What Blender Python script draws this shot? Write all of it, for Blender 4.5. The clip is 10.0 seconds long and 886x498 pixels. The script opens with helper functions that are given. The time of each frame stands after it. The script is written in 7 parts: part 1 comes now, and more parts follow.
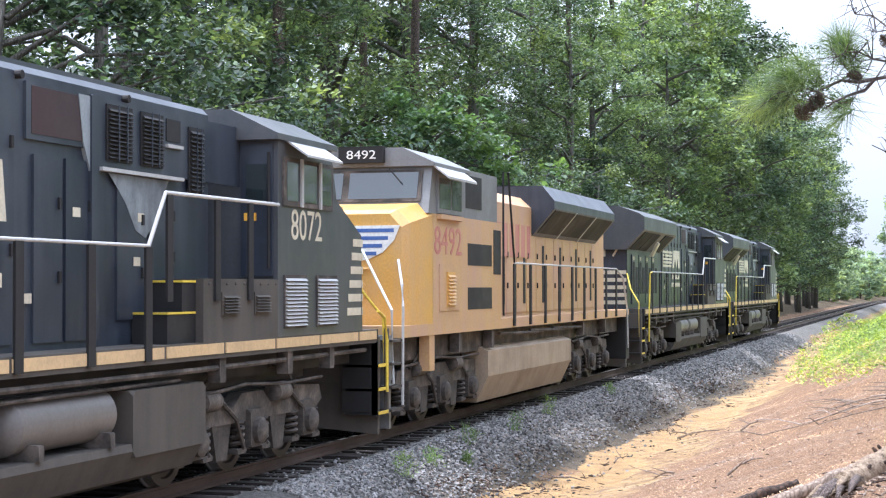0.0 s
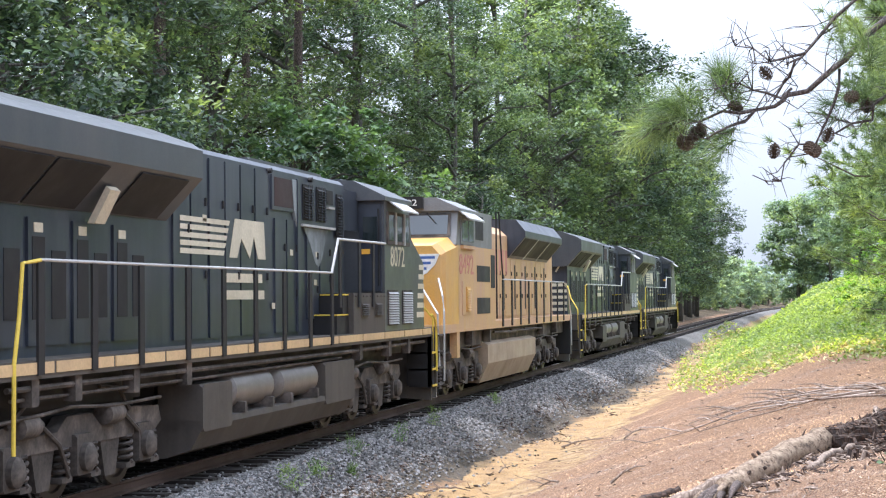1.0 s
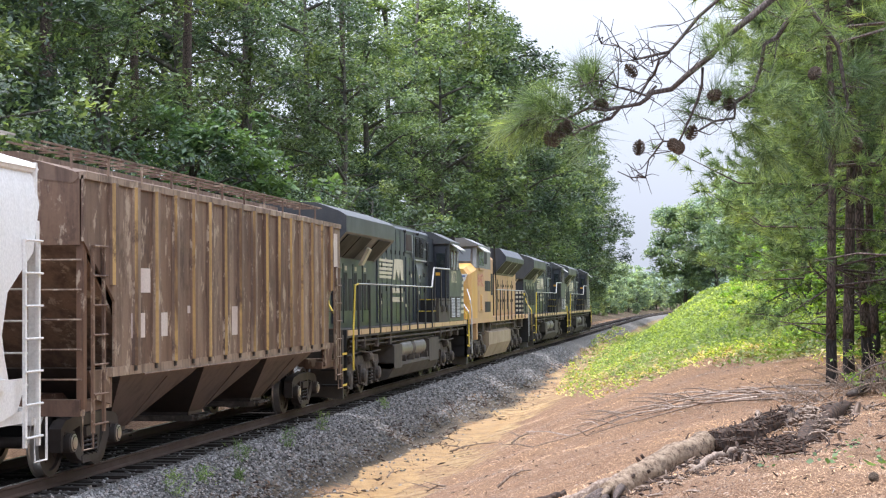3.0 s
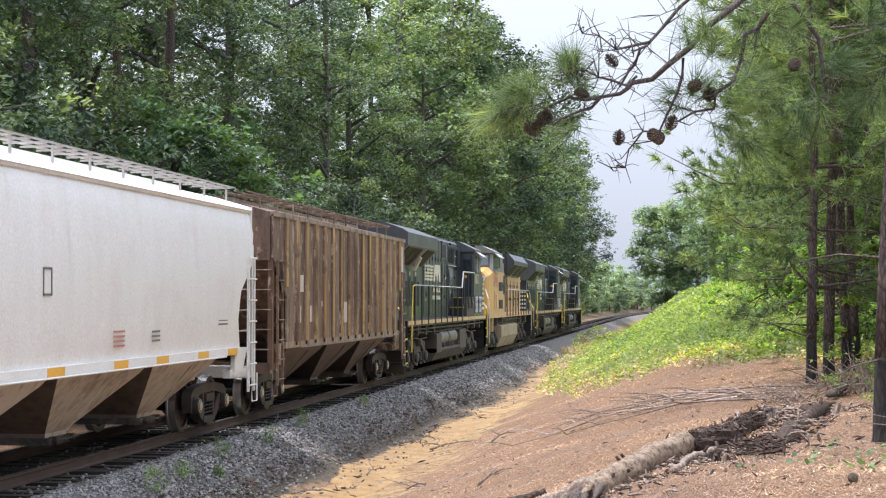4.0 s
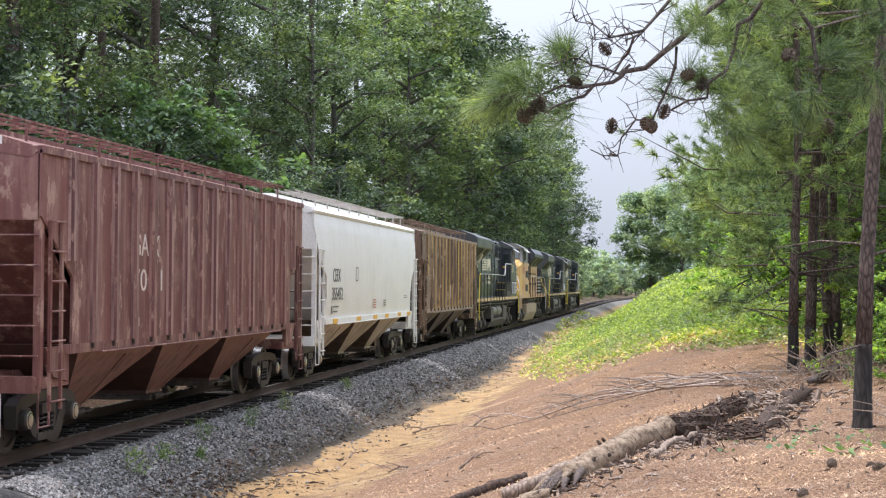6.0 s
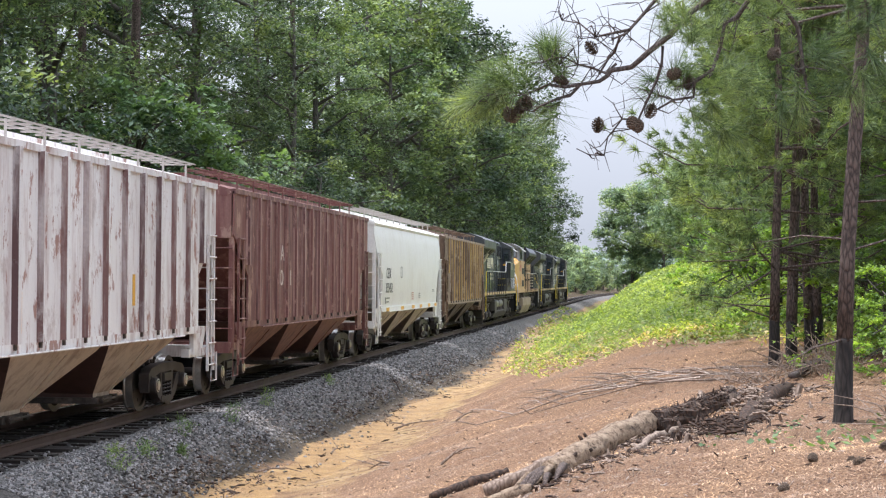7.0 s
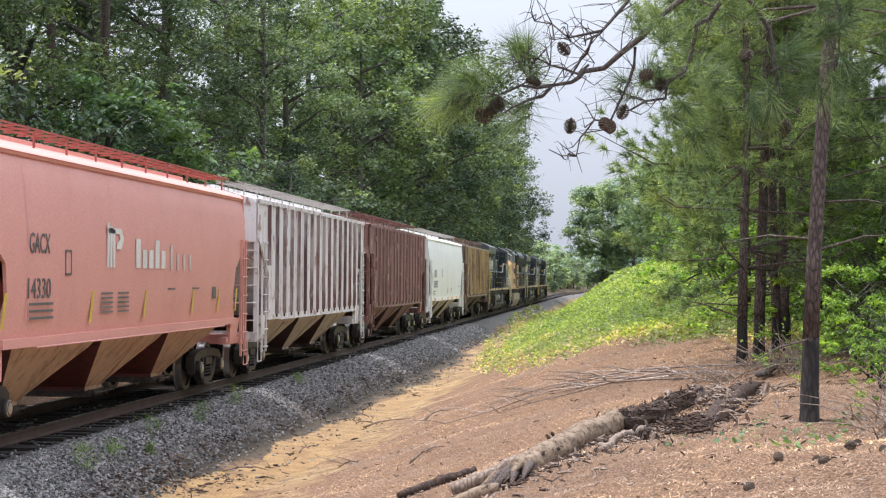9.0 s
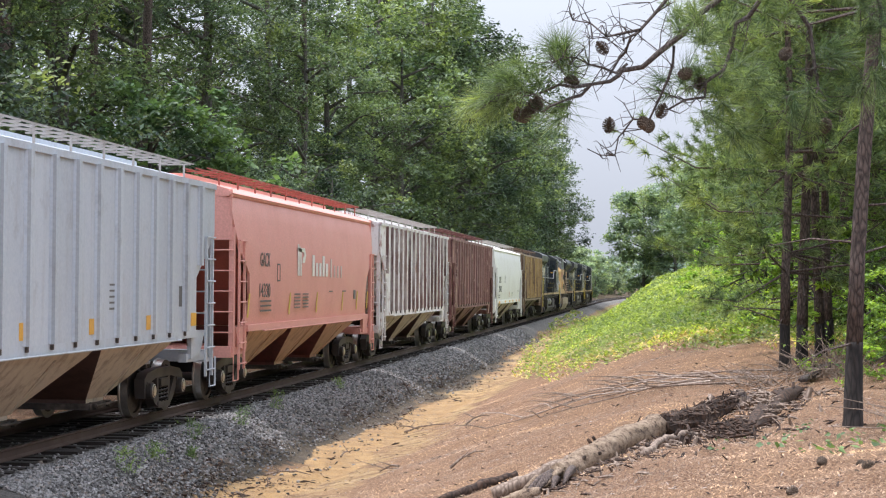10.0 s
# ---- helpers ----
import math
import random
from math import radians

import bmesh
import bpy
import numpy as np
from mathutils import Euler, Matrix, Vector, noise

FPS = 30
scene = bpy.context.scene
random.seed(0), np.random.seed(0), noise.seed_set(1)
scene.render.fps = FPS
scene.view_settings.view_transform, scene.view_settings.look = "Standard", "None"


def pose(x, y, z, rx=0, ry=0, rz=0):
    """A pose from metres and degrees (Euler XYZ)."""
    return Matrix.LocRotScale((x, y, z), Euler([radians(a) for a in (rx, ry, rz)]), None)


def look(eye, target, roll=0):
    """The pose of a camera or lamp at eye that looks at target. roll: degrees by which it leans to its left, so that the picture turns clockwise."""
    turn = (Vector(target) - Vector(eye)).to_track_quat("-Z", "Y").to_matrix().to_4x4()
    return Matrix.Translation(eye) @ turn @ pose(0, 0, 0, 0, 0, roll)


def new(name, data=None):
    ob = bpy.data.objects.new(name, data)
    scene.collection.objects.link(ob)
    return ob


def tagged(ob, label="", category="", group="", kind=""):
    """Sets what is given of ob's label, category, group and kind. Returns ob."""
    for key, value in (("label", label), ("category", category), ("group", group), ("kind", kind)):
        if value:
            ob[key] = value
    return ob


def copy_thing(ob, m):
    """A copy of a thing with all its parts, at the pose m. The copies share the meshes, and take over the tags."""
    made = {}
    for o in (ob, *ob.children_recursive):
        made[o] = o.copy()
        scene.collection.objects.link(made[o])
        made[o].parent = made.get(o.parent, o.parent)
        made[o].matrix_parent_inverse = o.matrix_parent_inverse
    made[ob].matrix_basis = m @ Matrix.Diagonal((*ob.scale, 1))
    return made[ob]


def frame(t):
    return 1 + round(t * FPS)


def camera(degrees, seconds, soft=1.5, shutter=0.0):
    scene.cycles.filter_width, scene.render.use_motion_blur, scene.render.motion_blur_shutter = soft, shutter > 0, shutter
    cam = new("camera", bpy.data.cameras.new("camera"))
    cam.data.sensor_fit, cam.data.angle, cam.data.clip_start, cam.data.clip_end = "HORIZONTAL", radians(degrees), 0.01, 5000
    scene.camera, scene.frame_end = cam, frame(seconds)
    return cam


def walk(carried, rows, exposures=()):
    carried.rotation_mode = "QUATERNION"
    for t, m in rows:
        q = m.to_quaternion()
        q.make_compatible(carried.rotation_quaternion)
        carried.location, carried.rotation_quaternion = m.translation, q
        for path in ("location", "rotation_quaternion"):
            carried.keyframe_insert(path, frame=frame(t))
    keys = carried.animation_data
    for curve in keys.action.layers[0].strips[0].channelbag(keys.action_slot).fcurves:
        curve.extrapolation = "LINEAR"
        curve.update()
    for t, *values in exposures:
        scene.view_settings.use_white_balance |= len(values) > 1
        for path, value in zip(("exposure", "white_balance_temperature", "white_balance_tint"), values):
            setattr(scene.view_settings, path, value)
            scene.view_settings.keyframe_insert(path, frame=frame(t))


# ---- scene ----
# Axes: the track runs along +Y with its centre at x = 0 and the rail tops at z = 0.
cam = camera(29.3, 10.0, soft=1.2)
PATH = [
    (0, pose(9.659, -0.013, 2.350, 91.303, 0, 16.264) @ pose(0, 0, 0, 0, 0, -0.126)),
    (0.5, pose(9.665, -0.008, 2.346, 91.528, 0, 14.141) @ pose(0, 0, 0, 0, 0, -0.285)),
    (1, pose(9.673, -0.010, 2.347, 91.664, 0, 12.368) @ pose(0, 0, 0, 0, 0, -0.574)),
    (1.5, pose(9.697, -0.015, 2.353, 91.758, 0, 11.095) @ pose(0, 0, 0, 0, 0, -0.777)),
    (2, pose(9.705, -0.008, 2.356, 91.781, 0, 10.020) @ pose(0, 0, 0, 0, 0, -0.855)),
    (2.5, pose(9.711, -0.017, 2.346, 91.800, 0, 9.223) @ pose(0, 0, 0, 0, 0, -0.704)),
    (4, pose(9.707, -0.006, 2.344, 91.722, 0, 8.053) @ pose(0, 0, 0, 0, 0, -0.022)),
    (4.5, pose(9.722, -0.013, 2.341, 91.616, 0, 7.884) @ pose(0, 0, 0, 0, 0, 0.103)),
    (5, pose(9.731, -0.024, 2.339, 91.451, 0, 7.787) @ pose(0, 0, 0, 0, 0, 0.230)),
    (6.5, pose(9.726, -0.009, 2.336, 91.104, 0, 7.330) @ pose(0, 0, 0, 0, 0, 0.416)),
    (7, pose(9.732, 0.003, 2.332, 91.053, 0, 6.926) @ pose(0, 0, 0, 0, 0, 0.304)),
    (7.5, pose(9.746, 0.014, 2.325, 90.992, 0, 6.495) @ pose(0, 0, 0, 0, 0, 0.283)),
    (8, pose(9.742, 0.020, 2.329, 90.943, 0, 6.149) @ pose(0, 0, 0, 0, 0, 0.347)),
    (8.5, pose(9.746, 0.015, 2.344, 90.929, 0, 5.965) @ pose(0, 0, 0, 0, 0, 0.353)),
    (9, pose(9.761, 0.013, 2.341, 90.993, 0, 5.938) @ pose(0, 0, 0, 0, 0, 0.401)),
    (9.5, pose(9.759, 0.028, 2.329, 91.088, 0, 6.229) @ pose(0, 0, 0, 0, 0, 0.485)),
    (10, pose(9.759, 0.031, 2.322, 91.176, 0, 7.321) @ pose(0, 0, 0, 0, 0, 0.386)),
]
walk(cam, PATH, [(0, 0.80, 5720, 15), (1.0, 0.69, 5780, 15), (2.5, 0.53, 5980, 17), (4.0, 0.37, 6060, 16), (6.5, 0.32, 6120, 16), (10.0, 0.22, 6180, 16)])

# ---- light ----
SUN_TO = Vector((-0.30, 0.04, 0.95)).normalized()
world = bpy.data.worlds.new("hazy_sky")
scene.world = world
world.use_nodes = True
wn, wl = world.node_tree.nodes, world.node_tree.links
sky = wn.new("ShaderNodeTexSky")
sky.sky_type = 'NISHITA'
sky.sun_disc = False
sky.sun_elevation = math.asin(SUN_TO.z)
sky.sun_rotation = math.atan2(SUN_TO.x, SUN_TO.y)
sky.dust_density = 6.0
# thin bright overcast: about three times brighter overhead than at the horizon
wtc = wn.new("ShaderNodeTexCoord")
wsep = wn.new("ShaderNodeSeparateXYZ")
wl.new(wtc.outputs["Generated"], wsep.inputs[0])
cloud = wn.new("ShaderNodeMapRange")
cloud.inputs[1].default_value, cloud.inputs[2].default_value = 0.0, 1.0
cloud.inputs[3].default_value, cloud.inputs[4].default_value = 5.3, 23.0
wl.new(wsep.outputs[2], cloud.inputs[0])
wtint = wn.new("ShaderNodeMix")
wtint.data_type, wtint.blend_type = 'RGBA', 'MULTIPLY'
wtint.inputs[0].default_value = 1.0
wl.new(cloud.outputs[0], wtint.inputs[6])
wtint.inputs[7].default_value = (0.93, 1.0, 1.075, 1)
mixw = wn.new("ShaderNodeMix")
mixw.data_type = 'RGBA'
mixw.inputs[0].default_value = 0.85
wl.new(sky.outputs[0], mixw.inputs[6])
wl.new(wtint.outputs[2], mixw.inputs[7])
wl.new(mixw.outputs[2], wn["Background"].inputs[0])
wn["Background"].inputs[1].default_value = 0.108

sun_data = bpy.data.lights.new("sun", 'SUN')
sun_data.energy = 4.0
sun_data.angle = radians(2.5)
sun_data.color = (1.0, 0.96, 0.90)
sun = new("sun", sun_data)
sun.matrix_world = look((0, 0, 60), Vector((0, 0, 60)) - SUN_TO)

# ---- materials ----
def node_mat(name):
    m = bpy.data.materials.new(name)
    m.use_nodes = True
    return m, m.node_tree.nodes, m.node_tree.links, m.node_tree.nodes["Principled BSDF"]


def mapped(n, l, stretch=(1, 1, 1), space="Object"):
    tc = n.new("ShaderNodeTexCoord")
    mp = n.new("ShaderNodeMapping")
    mp.inputs["Scale"].default_value = stretch
    l.new(tc.outputs[space], mp.inputs[0])
    return mp.outputs[0]


def noise_tex(n, l, vec, scale, detail=4, rough=0.6):
    t = n.new("ShaderNodeTexNoise")
    t.inputs["Scale"].default_value = scale
    t.inputs["Detail"].default_value = detail
    t.inputs["Roughness"].default_value = rough
    l.new(vec, t.inputs["Vector"])
    return t.outputs[0]


def ramp(n, l, fac, stops):
    r = n.new("ShaderNodeValToRGB")
    while len(r.color_ramp.elements) < len(stops):
        r.color_ramp.elements.new(0.5)
    for e, (p, c) in zip(r.color_ramp.elements, stops):
        e.position, e.color = p, (*c, 1)
    l.new(fac, r.inputs[0])
    return r.outputs[0]


def blend(n, l, fac, a, b, mode='MIX'):
    m = n.new("ShaderNodeMix")
    m.data_type, m.blend_type = 'RGBA', mode
    for sock, v in ((m.inputs[0], fac), (m.inputs[6], a), (m.inputs[7], b)):
        if isinstance(v, (int, float)):
            sock.default_value = v
        elif isinstance(v, tuple):
            sock.default_value = (*v, 1)
        else:
            l.new(v, sock)
    return m.outputs[2]


def bump(n, l, bsdf, height, strength=0.3, dist=0.02):
    b = n.new("ShaderNodeBump")
    b.inputs["Strength"].default_value = strength
    b.inputs["Distance"].default_value = dist
    l.new(height, b.inputs["Height"])
    l.new(b.outputs[0], bsdf.inputs["Normal"])


def painted(name, colour, rough=0.5, dirt=(0.10, 0.08, 0.06), amount=0.35, streak=0.3, metal=0.0, rust=None):
    """Weathered paint: mottled tone, vertical streaks and blotches of grime."""
    m, n, l, b = node_mat(name)
    big = noise_tex(n, l, mapped(n, l), 0.9, 5, 0.65)
    run = noise_tex(n, l, mapped(n, l, (1.7, 1.7, 0.16)), 1.6, 4, 0.6)
    fine = noise_tex(n, l, mapped(n, l), 26, 3)
    tone = ramp(n, l, fine, [(0.3, tuple(c * 0.86 for c in colour)), (0.7, tuple(min(1, c * 1.08) for c in colour))])
    d1 = ramp(n, l, big, [(0.48, (0, 0, 0)), (0.78, (amount,) * 3)])
    d2 = ramp(n, l, run, [(0.42, (0, 0, 0)), (0.78, (streak,) * 3)])
    c = blend(n, l, d1, tone, dirt)
    c = blend(n, l, d2, c, rust or dirt)
    l.new(c, b.inputs["Base Color"])
    rr = ramp(n, l, big, [(0.3, (rough * 0.8,) * 3), (0.8, (min(1, rough * 1.35),) * 3)])
    l.new(rr, b.inputs["Roughness"])
    b.inputs["Metallic"].default_value = metal
    bump(n, l, b, fine, 0.06, 0.004)
    return m


def foliage(name, dark, light, trans=0.35, rough=0.55, patch=0.35):
    """Leaves: tone by leaf, sun and shade of the clumps put into the colour, light comes through them."""
    m, n, l, b = node_mat(name)
    geo = n.new("ShaderNodeNewGeometry")
    tone = ramp(n, l, geo.outputs["Random Per Island"], [(0.0, dark), (0.65, light), (1.0, tuple(min(1, c * 1.5) for c in light))])
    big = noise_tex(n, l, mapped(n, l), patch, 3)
    info = n.new("ShaderNodeObjectInfo")
    hue = n.new("ShaderNodeHueSaturation")
    jit = n.new("ShaderNodeMapRange")
    jit.inputs[3].default_value, jit.inputs[4].default_value = 0.75, 1.25
    l.new(info.outputs["Random"], jit.inputs[0])
    l.new(jit.outputs[0], hue.inputs["Value"])
    # noise paints cool shaded and warm sunlit clumps
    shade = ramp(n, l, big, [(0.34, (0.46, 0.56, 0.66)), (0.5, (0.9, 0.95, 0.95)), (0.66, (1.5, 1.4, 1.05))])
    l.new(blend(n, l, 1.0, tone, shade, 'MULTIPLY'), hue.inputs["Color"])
    col = hue.outputs[0]
    l.new(col, b.inputs["Base Color"])
    b.inputs["Roughness"].default_value = rough
    tr = n.new("ShaderNodeBsdfTranslucent")
    l.new(blend(n, l, 1.0, col, (1.5, 1.5, 0.7), 'MULTIPLY'), tr.inputs[0])
    mx = n.new("ShaderNodeMixShader")
    mx.inputs[0].default_value = trans
    l.new(b.outputs[0], mx.inputs[1])
    l.new(tr.outputs[0], mx.inputs[2])
    l.new(mx.outputs[0], n["Material Output"].inputs[0])
    return m


def bark(name, dark, light, scale=(9, 9, 1.6), strength=0.8):
    m, n, l, b = node_mat(name)
    v = mapped(n, l, scale)
    vor = n.new("ShaderNodeTexVoronoi")
    vor.feature = 'DISTANCE_TO_EDGE'
    vor.inputs["Scale"].default_value = 2.2
    l.new(v, vor.inputs["Vector"])
    nz = noise_tex(n, l, v, 3.5, 5)
    plate = ramp(n, l, vor.outputs[0], [(0.02, dark), (0.22, light)])
    l.new(blend(n, l, 0.45, plate, ramp(n, l, nz, [(0.3, dark), (0.75, light)])), b.inputs["Base Color"])
    b.inputs["Roughness"].default_value = 0.92
    bump(n, l, b, vor.outputs[0], strength, 0.03)
    return m


def log_mat():
    """Old flaking pine bark: long grain, pale plates and dark scars."""
    m, n, l, b = node_mat("weathered_log_bark")
    grain = noise_tex(n, l, mapped(n, l, (11, 9, 11)), 1.3, 7, 0.8)
    scar = noise_tex(n, l, mapped(n, l, (3, 2, 3)), 1.7, 5, 0.7)
    c = ramp(n, l, grain, [(0.38, (0.055, 0.036, 0.027)), (0.47, (0.26, 0.185, 0.125)), (0.66, (0.47, 0.365, 0.26))])
    c = blend(n, l, ramp(n, l, scar, [(0.56, (0, 0, 0)), (0.68, (0.8, 0.8, 0.8))]), c, (0.085, 0.055, 0.04))
    l.new(c, b.inputs["Base Color"])
    b.inputs["Roughness"].default_value = 0.93
    bump(n, l, b, grain, 1.0, 0.05)
    return m


def ground_mat():
    m, n, l, b = node_mat("ground_cover")
    v = mapped(n, l)
    fine = noise_tex(n, l, v, 14, 6, 0.7)
    mid = noise_tex(n, l, v, 2.4, 5, 0.6)
    big = noise_tex(n, l, v, 0.35, 4, 0.6)
    fibre = noise_tex(n, l, mapped(n, l, (30, 9, 30)), 2.0, 5, 0.75)

    def zone(label, soft=0.16):
        a = n.new("ShaderNodeAttribute")
        a.attribute_name = label
        s = n.new("ShaderNodeMath")
        s.operation = 'ADD'
        w = n.new("ShaderNodeMath")
        w.operation = 'MULTIPLY_ADD'
        l.new(mid, w.inputs[0])
        w.inputs[1].default_value, w.inputs[2].default_value = 0.9, -0.45
        l.new(a.outputs["Fac"], s.inputs[0])
        l.new(w.outputs[0], s.inputs[1])
        return ramp(n, l, s.outputs[0], [(0.5 - soft, (0, 0, 0)), (0.5 + soft, (1, 1, 1))])

    straw = blend(n, l, 0.4, ramp(n, l, fibre, [(0.38, (0.05, 0.026, 0.018)), (0.48, (0.24, 0.13, 0.077)), (0.62, (0.56, 0.36, 0.24))]),
                  ramp(n, l, mid, [(0.3, (0.15, 0.08, 0.048)), (0.7, (0.36, 0.22, 0.138))]))
    grit = noise_tex(n, l, v, 7, 6, 0.8)
    straw = blend(n, l, ramp(n, l, grit, [(0.56, (0, 0, 0)), (0.66, (0.7, 0.7, 0.7))]), straw, (0.075, 0.042, 0.028))
    straw = blend(n, l, ramp(n, l, big, [(0.45, (0, 0, 0)), (0.7, (0.35, 0.35, 0.35))]), straw, (0.33, 0.215, 0.13))
    sand = blend(n, l, 0.45, ramp(n, l, mid, [(0.38, (0.13, 0.085, 0.055)), (0.46, (0.36, 0.25, 0.13)), (0.53, (0.56, 0.41, 0.21)), (0.66, (0.66, 0.53, 0.34))]),
                 ramp(n, l, fine, [(0.3, (0.30, 0.20, 0.11)), (0.7, (0.54, 0.40, 0.24))]))
    sand = blend(n, l, ramp(n, l, big, [(0.42, (0, 0, 0)), (0.62, (0.75, 0.75, 0.75))]), sand, straw)
    stone = ramp(n, l, fine, [(0.3, (0.045, 0.042, 0.038)), (0.5, (0.12, 0.112, 0.103)), (0.72, (0.27, 0.255, 0.24))])
    stone = blend(n, l, ramp(n, l, big, [(0.5, (0, 0, 0)), (0.75, (0.5, 0.5, 0.5))]), stone, (0.20, 0.16, 0.12))
    grass = ramp(n, l, fine, [(0.3, (0.10, 0.13, 0.03)), (0.6, (0.22, 0.27, 0.06)), (0.8, (0.38, 0.34, 0.14))])
    wood = ramp(n, l, mid, [(0.3, (0.06, 0.045, 0.03)), (0.7, (0.15, 0.11, 0.06))])
    chips = noise_tex(n, l, mapped(n, l, (1, 0.6, 1)), 42, 3, 0.8)
    straw = blend(n, l, ramp(n, l, chips, [(0.575, (0, 0, 0)), (0.61, (0.8, 0.8, 0.8))]), straw, (0.58, 0.44, 0.33))
    straw = blend(n, l, ramp(n, l, chips, [(0.39, (0.85, 0.85, 0.85)), (0.43, (0, 0, 0))]), straw, (0.06, 0.034, 0.025))
    mud = ramp(n, l, mid, [(0.3, (0.30, 0.185, 0.08)), (0.55, (0.50, 0.32, 0.13)), (0.75, (0.58, 0.41, 0.20))])
    silt = ramp(n, l, grit, [(0.3, (0.035, 0.028, 0.022)), (0.55, (0.12, 0.10, 0.078)), (0.75, (0.26, 0.22, 0.17))])
    mudzone = zone("zone_mud", 0.05)
    c = blend(n, l, zone("zone_sand"), straw, sand)
    c = blend(n, l, zone("zone_silt", 0.1), c, silt)
    c = blend(n, l, mudzone, c, mud)
    c = blend(n, l, zone("zone_grass", 0.25), c, grass)
    c = blend(n, l, zone("zone_wood"), c, wood)
    c = blend(n, l, 1.0, c, (0.84, 0.78, 0.66), 'MULTIPLY')
    c = blend(n, l, zone("zone_stone", 0.12), c, stone)
    l.new(c, b.inputs["Base Color"])
    l.new(ramp(n, l, mudzone, [(0.0, (0.95, 0.95, 0.95)), (1.0, (0.5, 0.5, 0.5))]), b.inputs["Roughness"])
    bump(n, l, b, fine, 1.0, 0.09)
    return m


def gravel_mat():
    m, n, l, b = node_mat("granite_ballast")
    geo = n.new("ShaderNodeNewGeometry")
    c = ramp(n, l, geo.outputs["Random Per Island"], [(0.0, (0.045, 0.043, 0.042)), (0.5, (0.15, 0.146, 0.142)), (0.85, (0.33, 0.32, 0.315)), (1.0, (0.22, 0.18, 0.15))])
    l.new(blend(n, l, 0.25, c, noise_tex(n, l, mapped(n, l), 30, 3), 'OVERLAY'), b.inputs["Base Color"])
    b.inputs["Roughness"].default_value = 0.9
    return m


GROUND = ground_mat()
GRAVEL = gravel_mat()
TIE = bark("creosoted_timber", (0.007, 0.005, 0.005), (0.038, 0.028, 0.023), (1.2, 9, 9), 0.5)
RAIL = painted("rusty_rail_steel", (0.075, 0.046, 0.034), 0.75, (0.05, 0.035, 0.03), 0.5, 0.3)
RAILTOP = painted("polished_rail_steel", (0.45, 0.44, 0.43), 0.28, (0.2, 0.17, 0.15), 0.3, 0.1, 0.9)
BARK = bark("pine_bark", (0.018, 0.013, 0.012), (0.17, 0.125, 0.105), (11, 11, 3.4), 1.0)
CHAR = bark("scorched_pine_bark", (0.008, 0.007, 0.007), (0.05, 0.04, 0.035))
BARK_GREY = bark("oak_bark", (0.03, 0.028, 0.024), (0.13, 0.12, 0.10))
DEADWOOD = log_mat()
ROT = bark("rotten_dark_wood", (0.010, 0.007, 0.006), (0.095, 0.055, 0.036), (6, 6, 3), 1.0)
TWIG = bark("dry_twigs", (0.12, 0.085, 0.065), (0.36, 0.28, 0.22))
PALE_TWIG = bark("sun_bleached_twigs", (0.26, 0.20, 0.165), (0.58, 0.49, 0.42))
LIMB = bark("grey_pine_limb", (0.035, 0.028, 0.026), (0.16, 0.13, 0.115), (30, 30, 8), 0.6)
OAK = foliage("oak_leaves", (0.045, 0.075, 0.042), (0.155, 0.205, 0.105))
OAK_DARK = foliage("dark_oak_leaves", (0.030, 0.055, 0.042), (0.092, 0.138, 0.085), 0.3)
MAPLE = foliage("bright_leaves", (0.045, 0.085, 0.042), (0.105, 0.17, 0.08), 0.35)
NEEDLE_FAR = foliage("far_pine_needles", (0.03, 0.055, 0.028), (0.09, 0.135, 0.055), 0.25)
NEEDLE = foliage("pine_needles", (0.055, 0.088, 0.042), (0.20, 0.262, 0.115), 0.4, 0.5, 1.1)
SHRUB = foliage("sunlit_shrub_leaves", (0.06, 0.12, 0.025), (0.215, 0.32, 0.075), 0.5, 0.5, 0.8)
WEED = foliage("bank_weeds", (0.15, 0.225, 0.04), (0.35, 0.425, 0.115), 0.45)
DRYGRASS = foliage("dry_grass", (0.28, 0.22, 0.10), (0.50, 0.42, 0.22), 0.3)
# paler, bluer leaves for distance: the haze is put into both colours
HEDGE = foliage("haze_paled_leaves", (0.16, 0.23, 0.165), (0.29, 0.36, 0.25), 0.35)
HAZE_LEAF = foliage("haze_tinted_far_leaves", (0.17, 0.24, 0.235), (0.27, 0.35, 0.34), 0.3, 0.8)


# ---- helpers for meshes ----
def part(name, bm, material, parent=None, label="", smooth=False):
    me = bpy.data.meshes.new(name)
    bm.to_mesh(me)
    bm.free()
    for mt in (material if isinstance(material, (list, tuple)) else [material]):
        me.materials.append(mt)
    if smooth:
        me.shade_smooth()
    ob = new(name, me)
    if parent is not None:
        ob.parent = parent
    if label:
        ob["label"] = label
    return ob


def raw(name, verts, faces, material, parent=None, smooth=False):
    me = bpy.data.meshes.new(name)
    me.from_pydata(verts, [], faces)
    me.materials.append(material)
    if smooth:
        me.shade_smooth()
    ob = new(name, me)
    if parent is not None:
        ob.parent = parent
    return ob


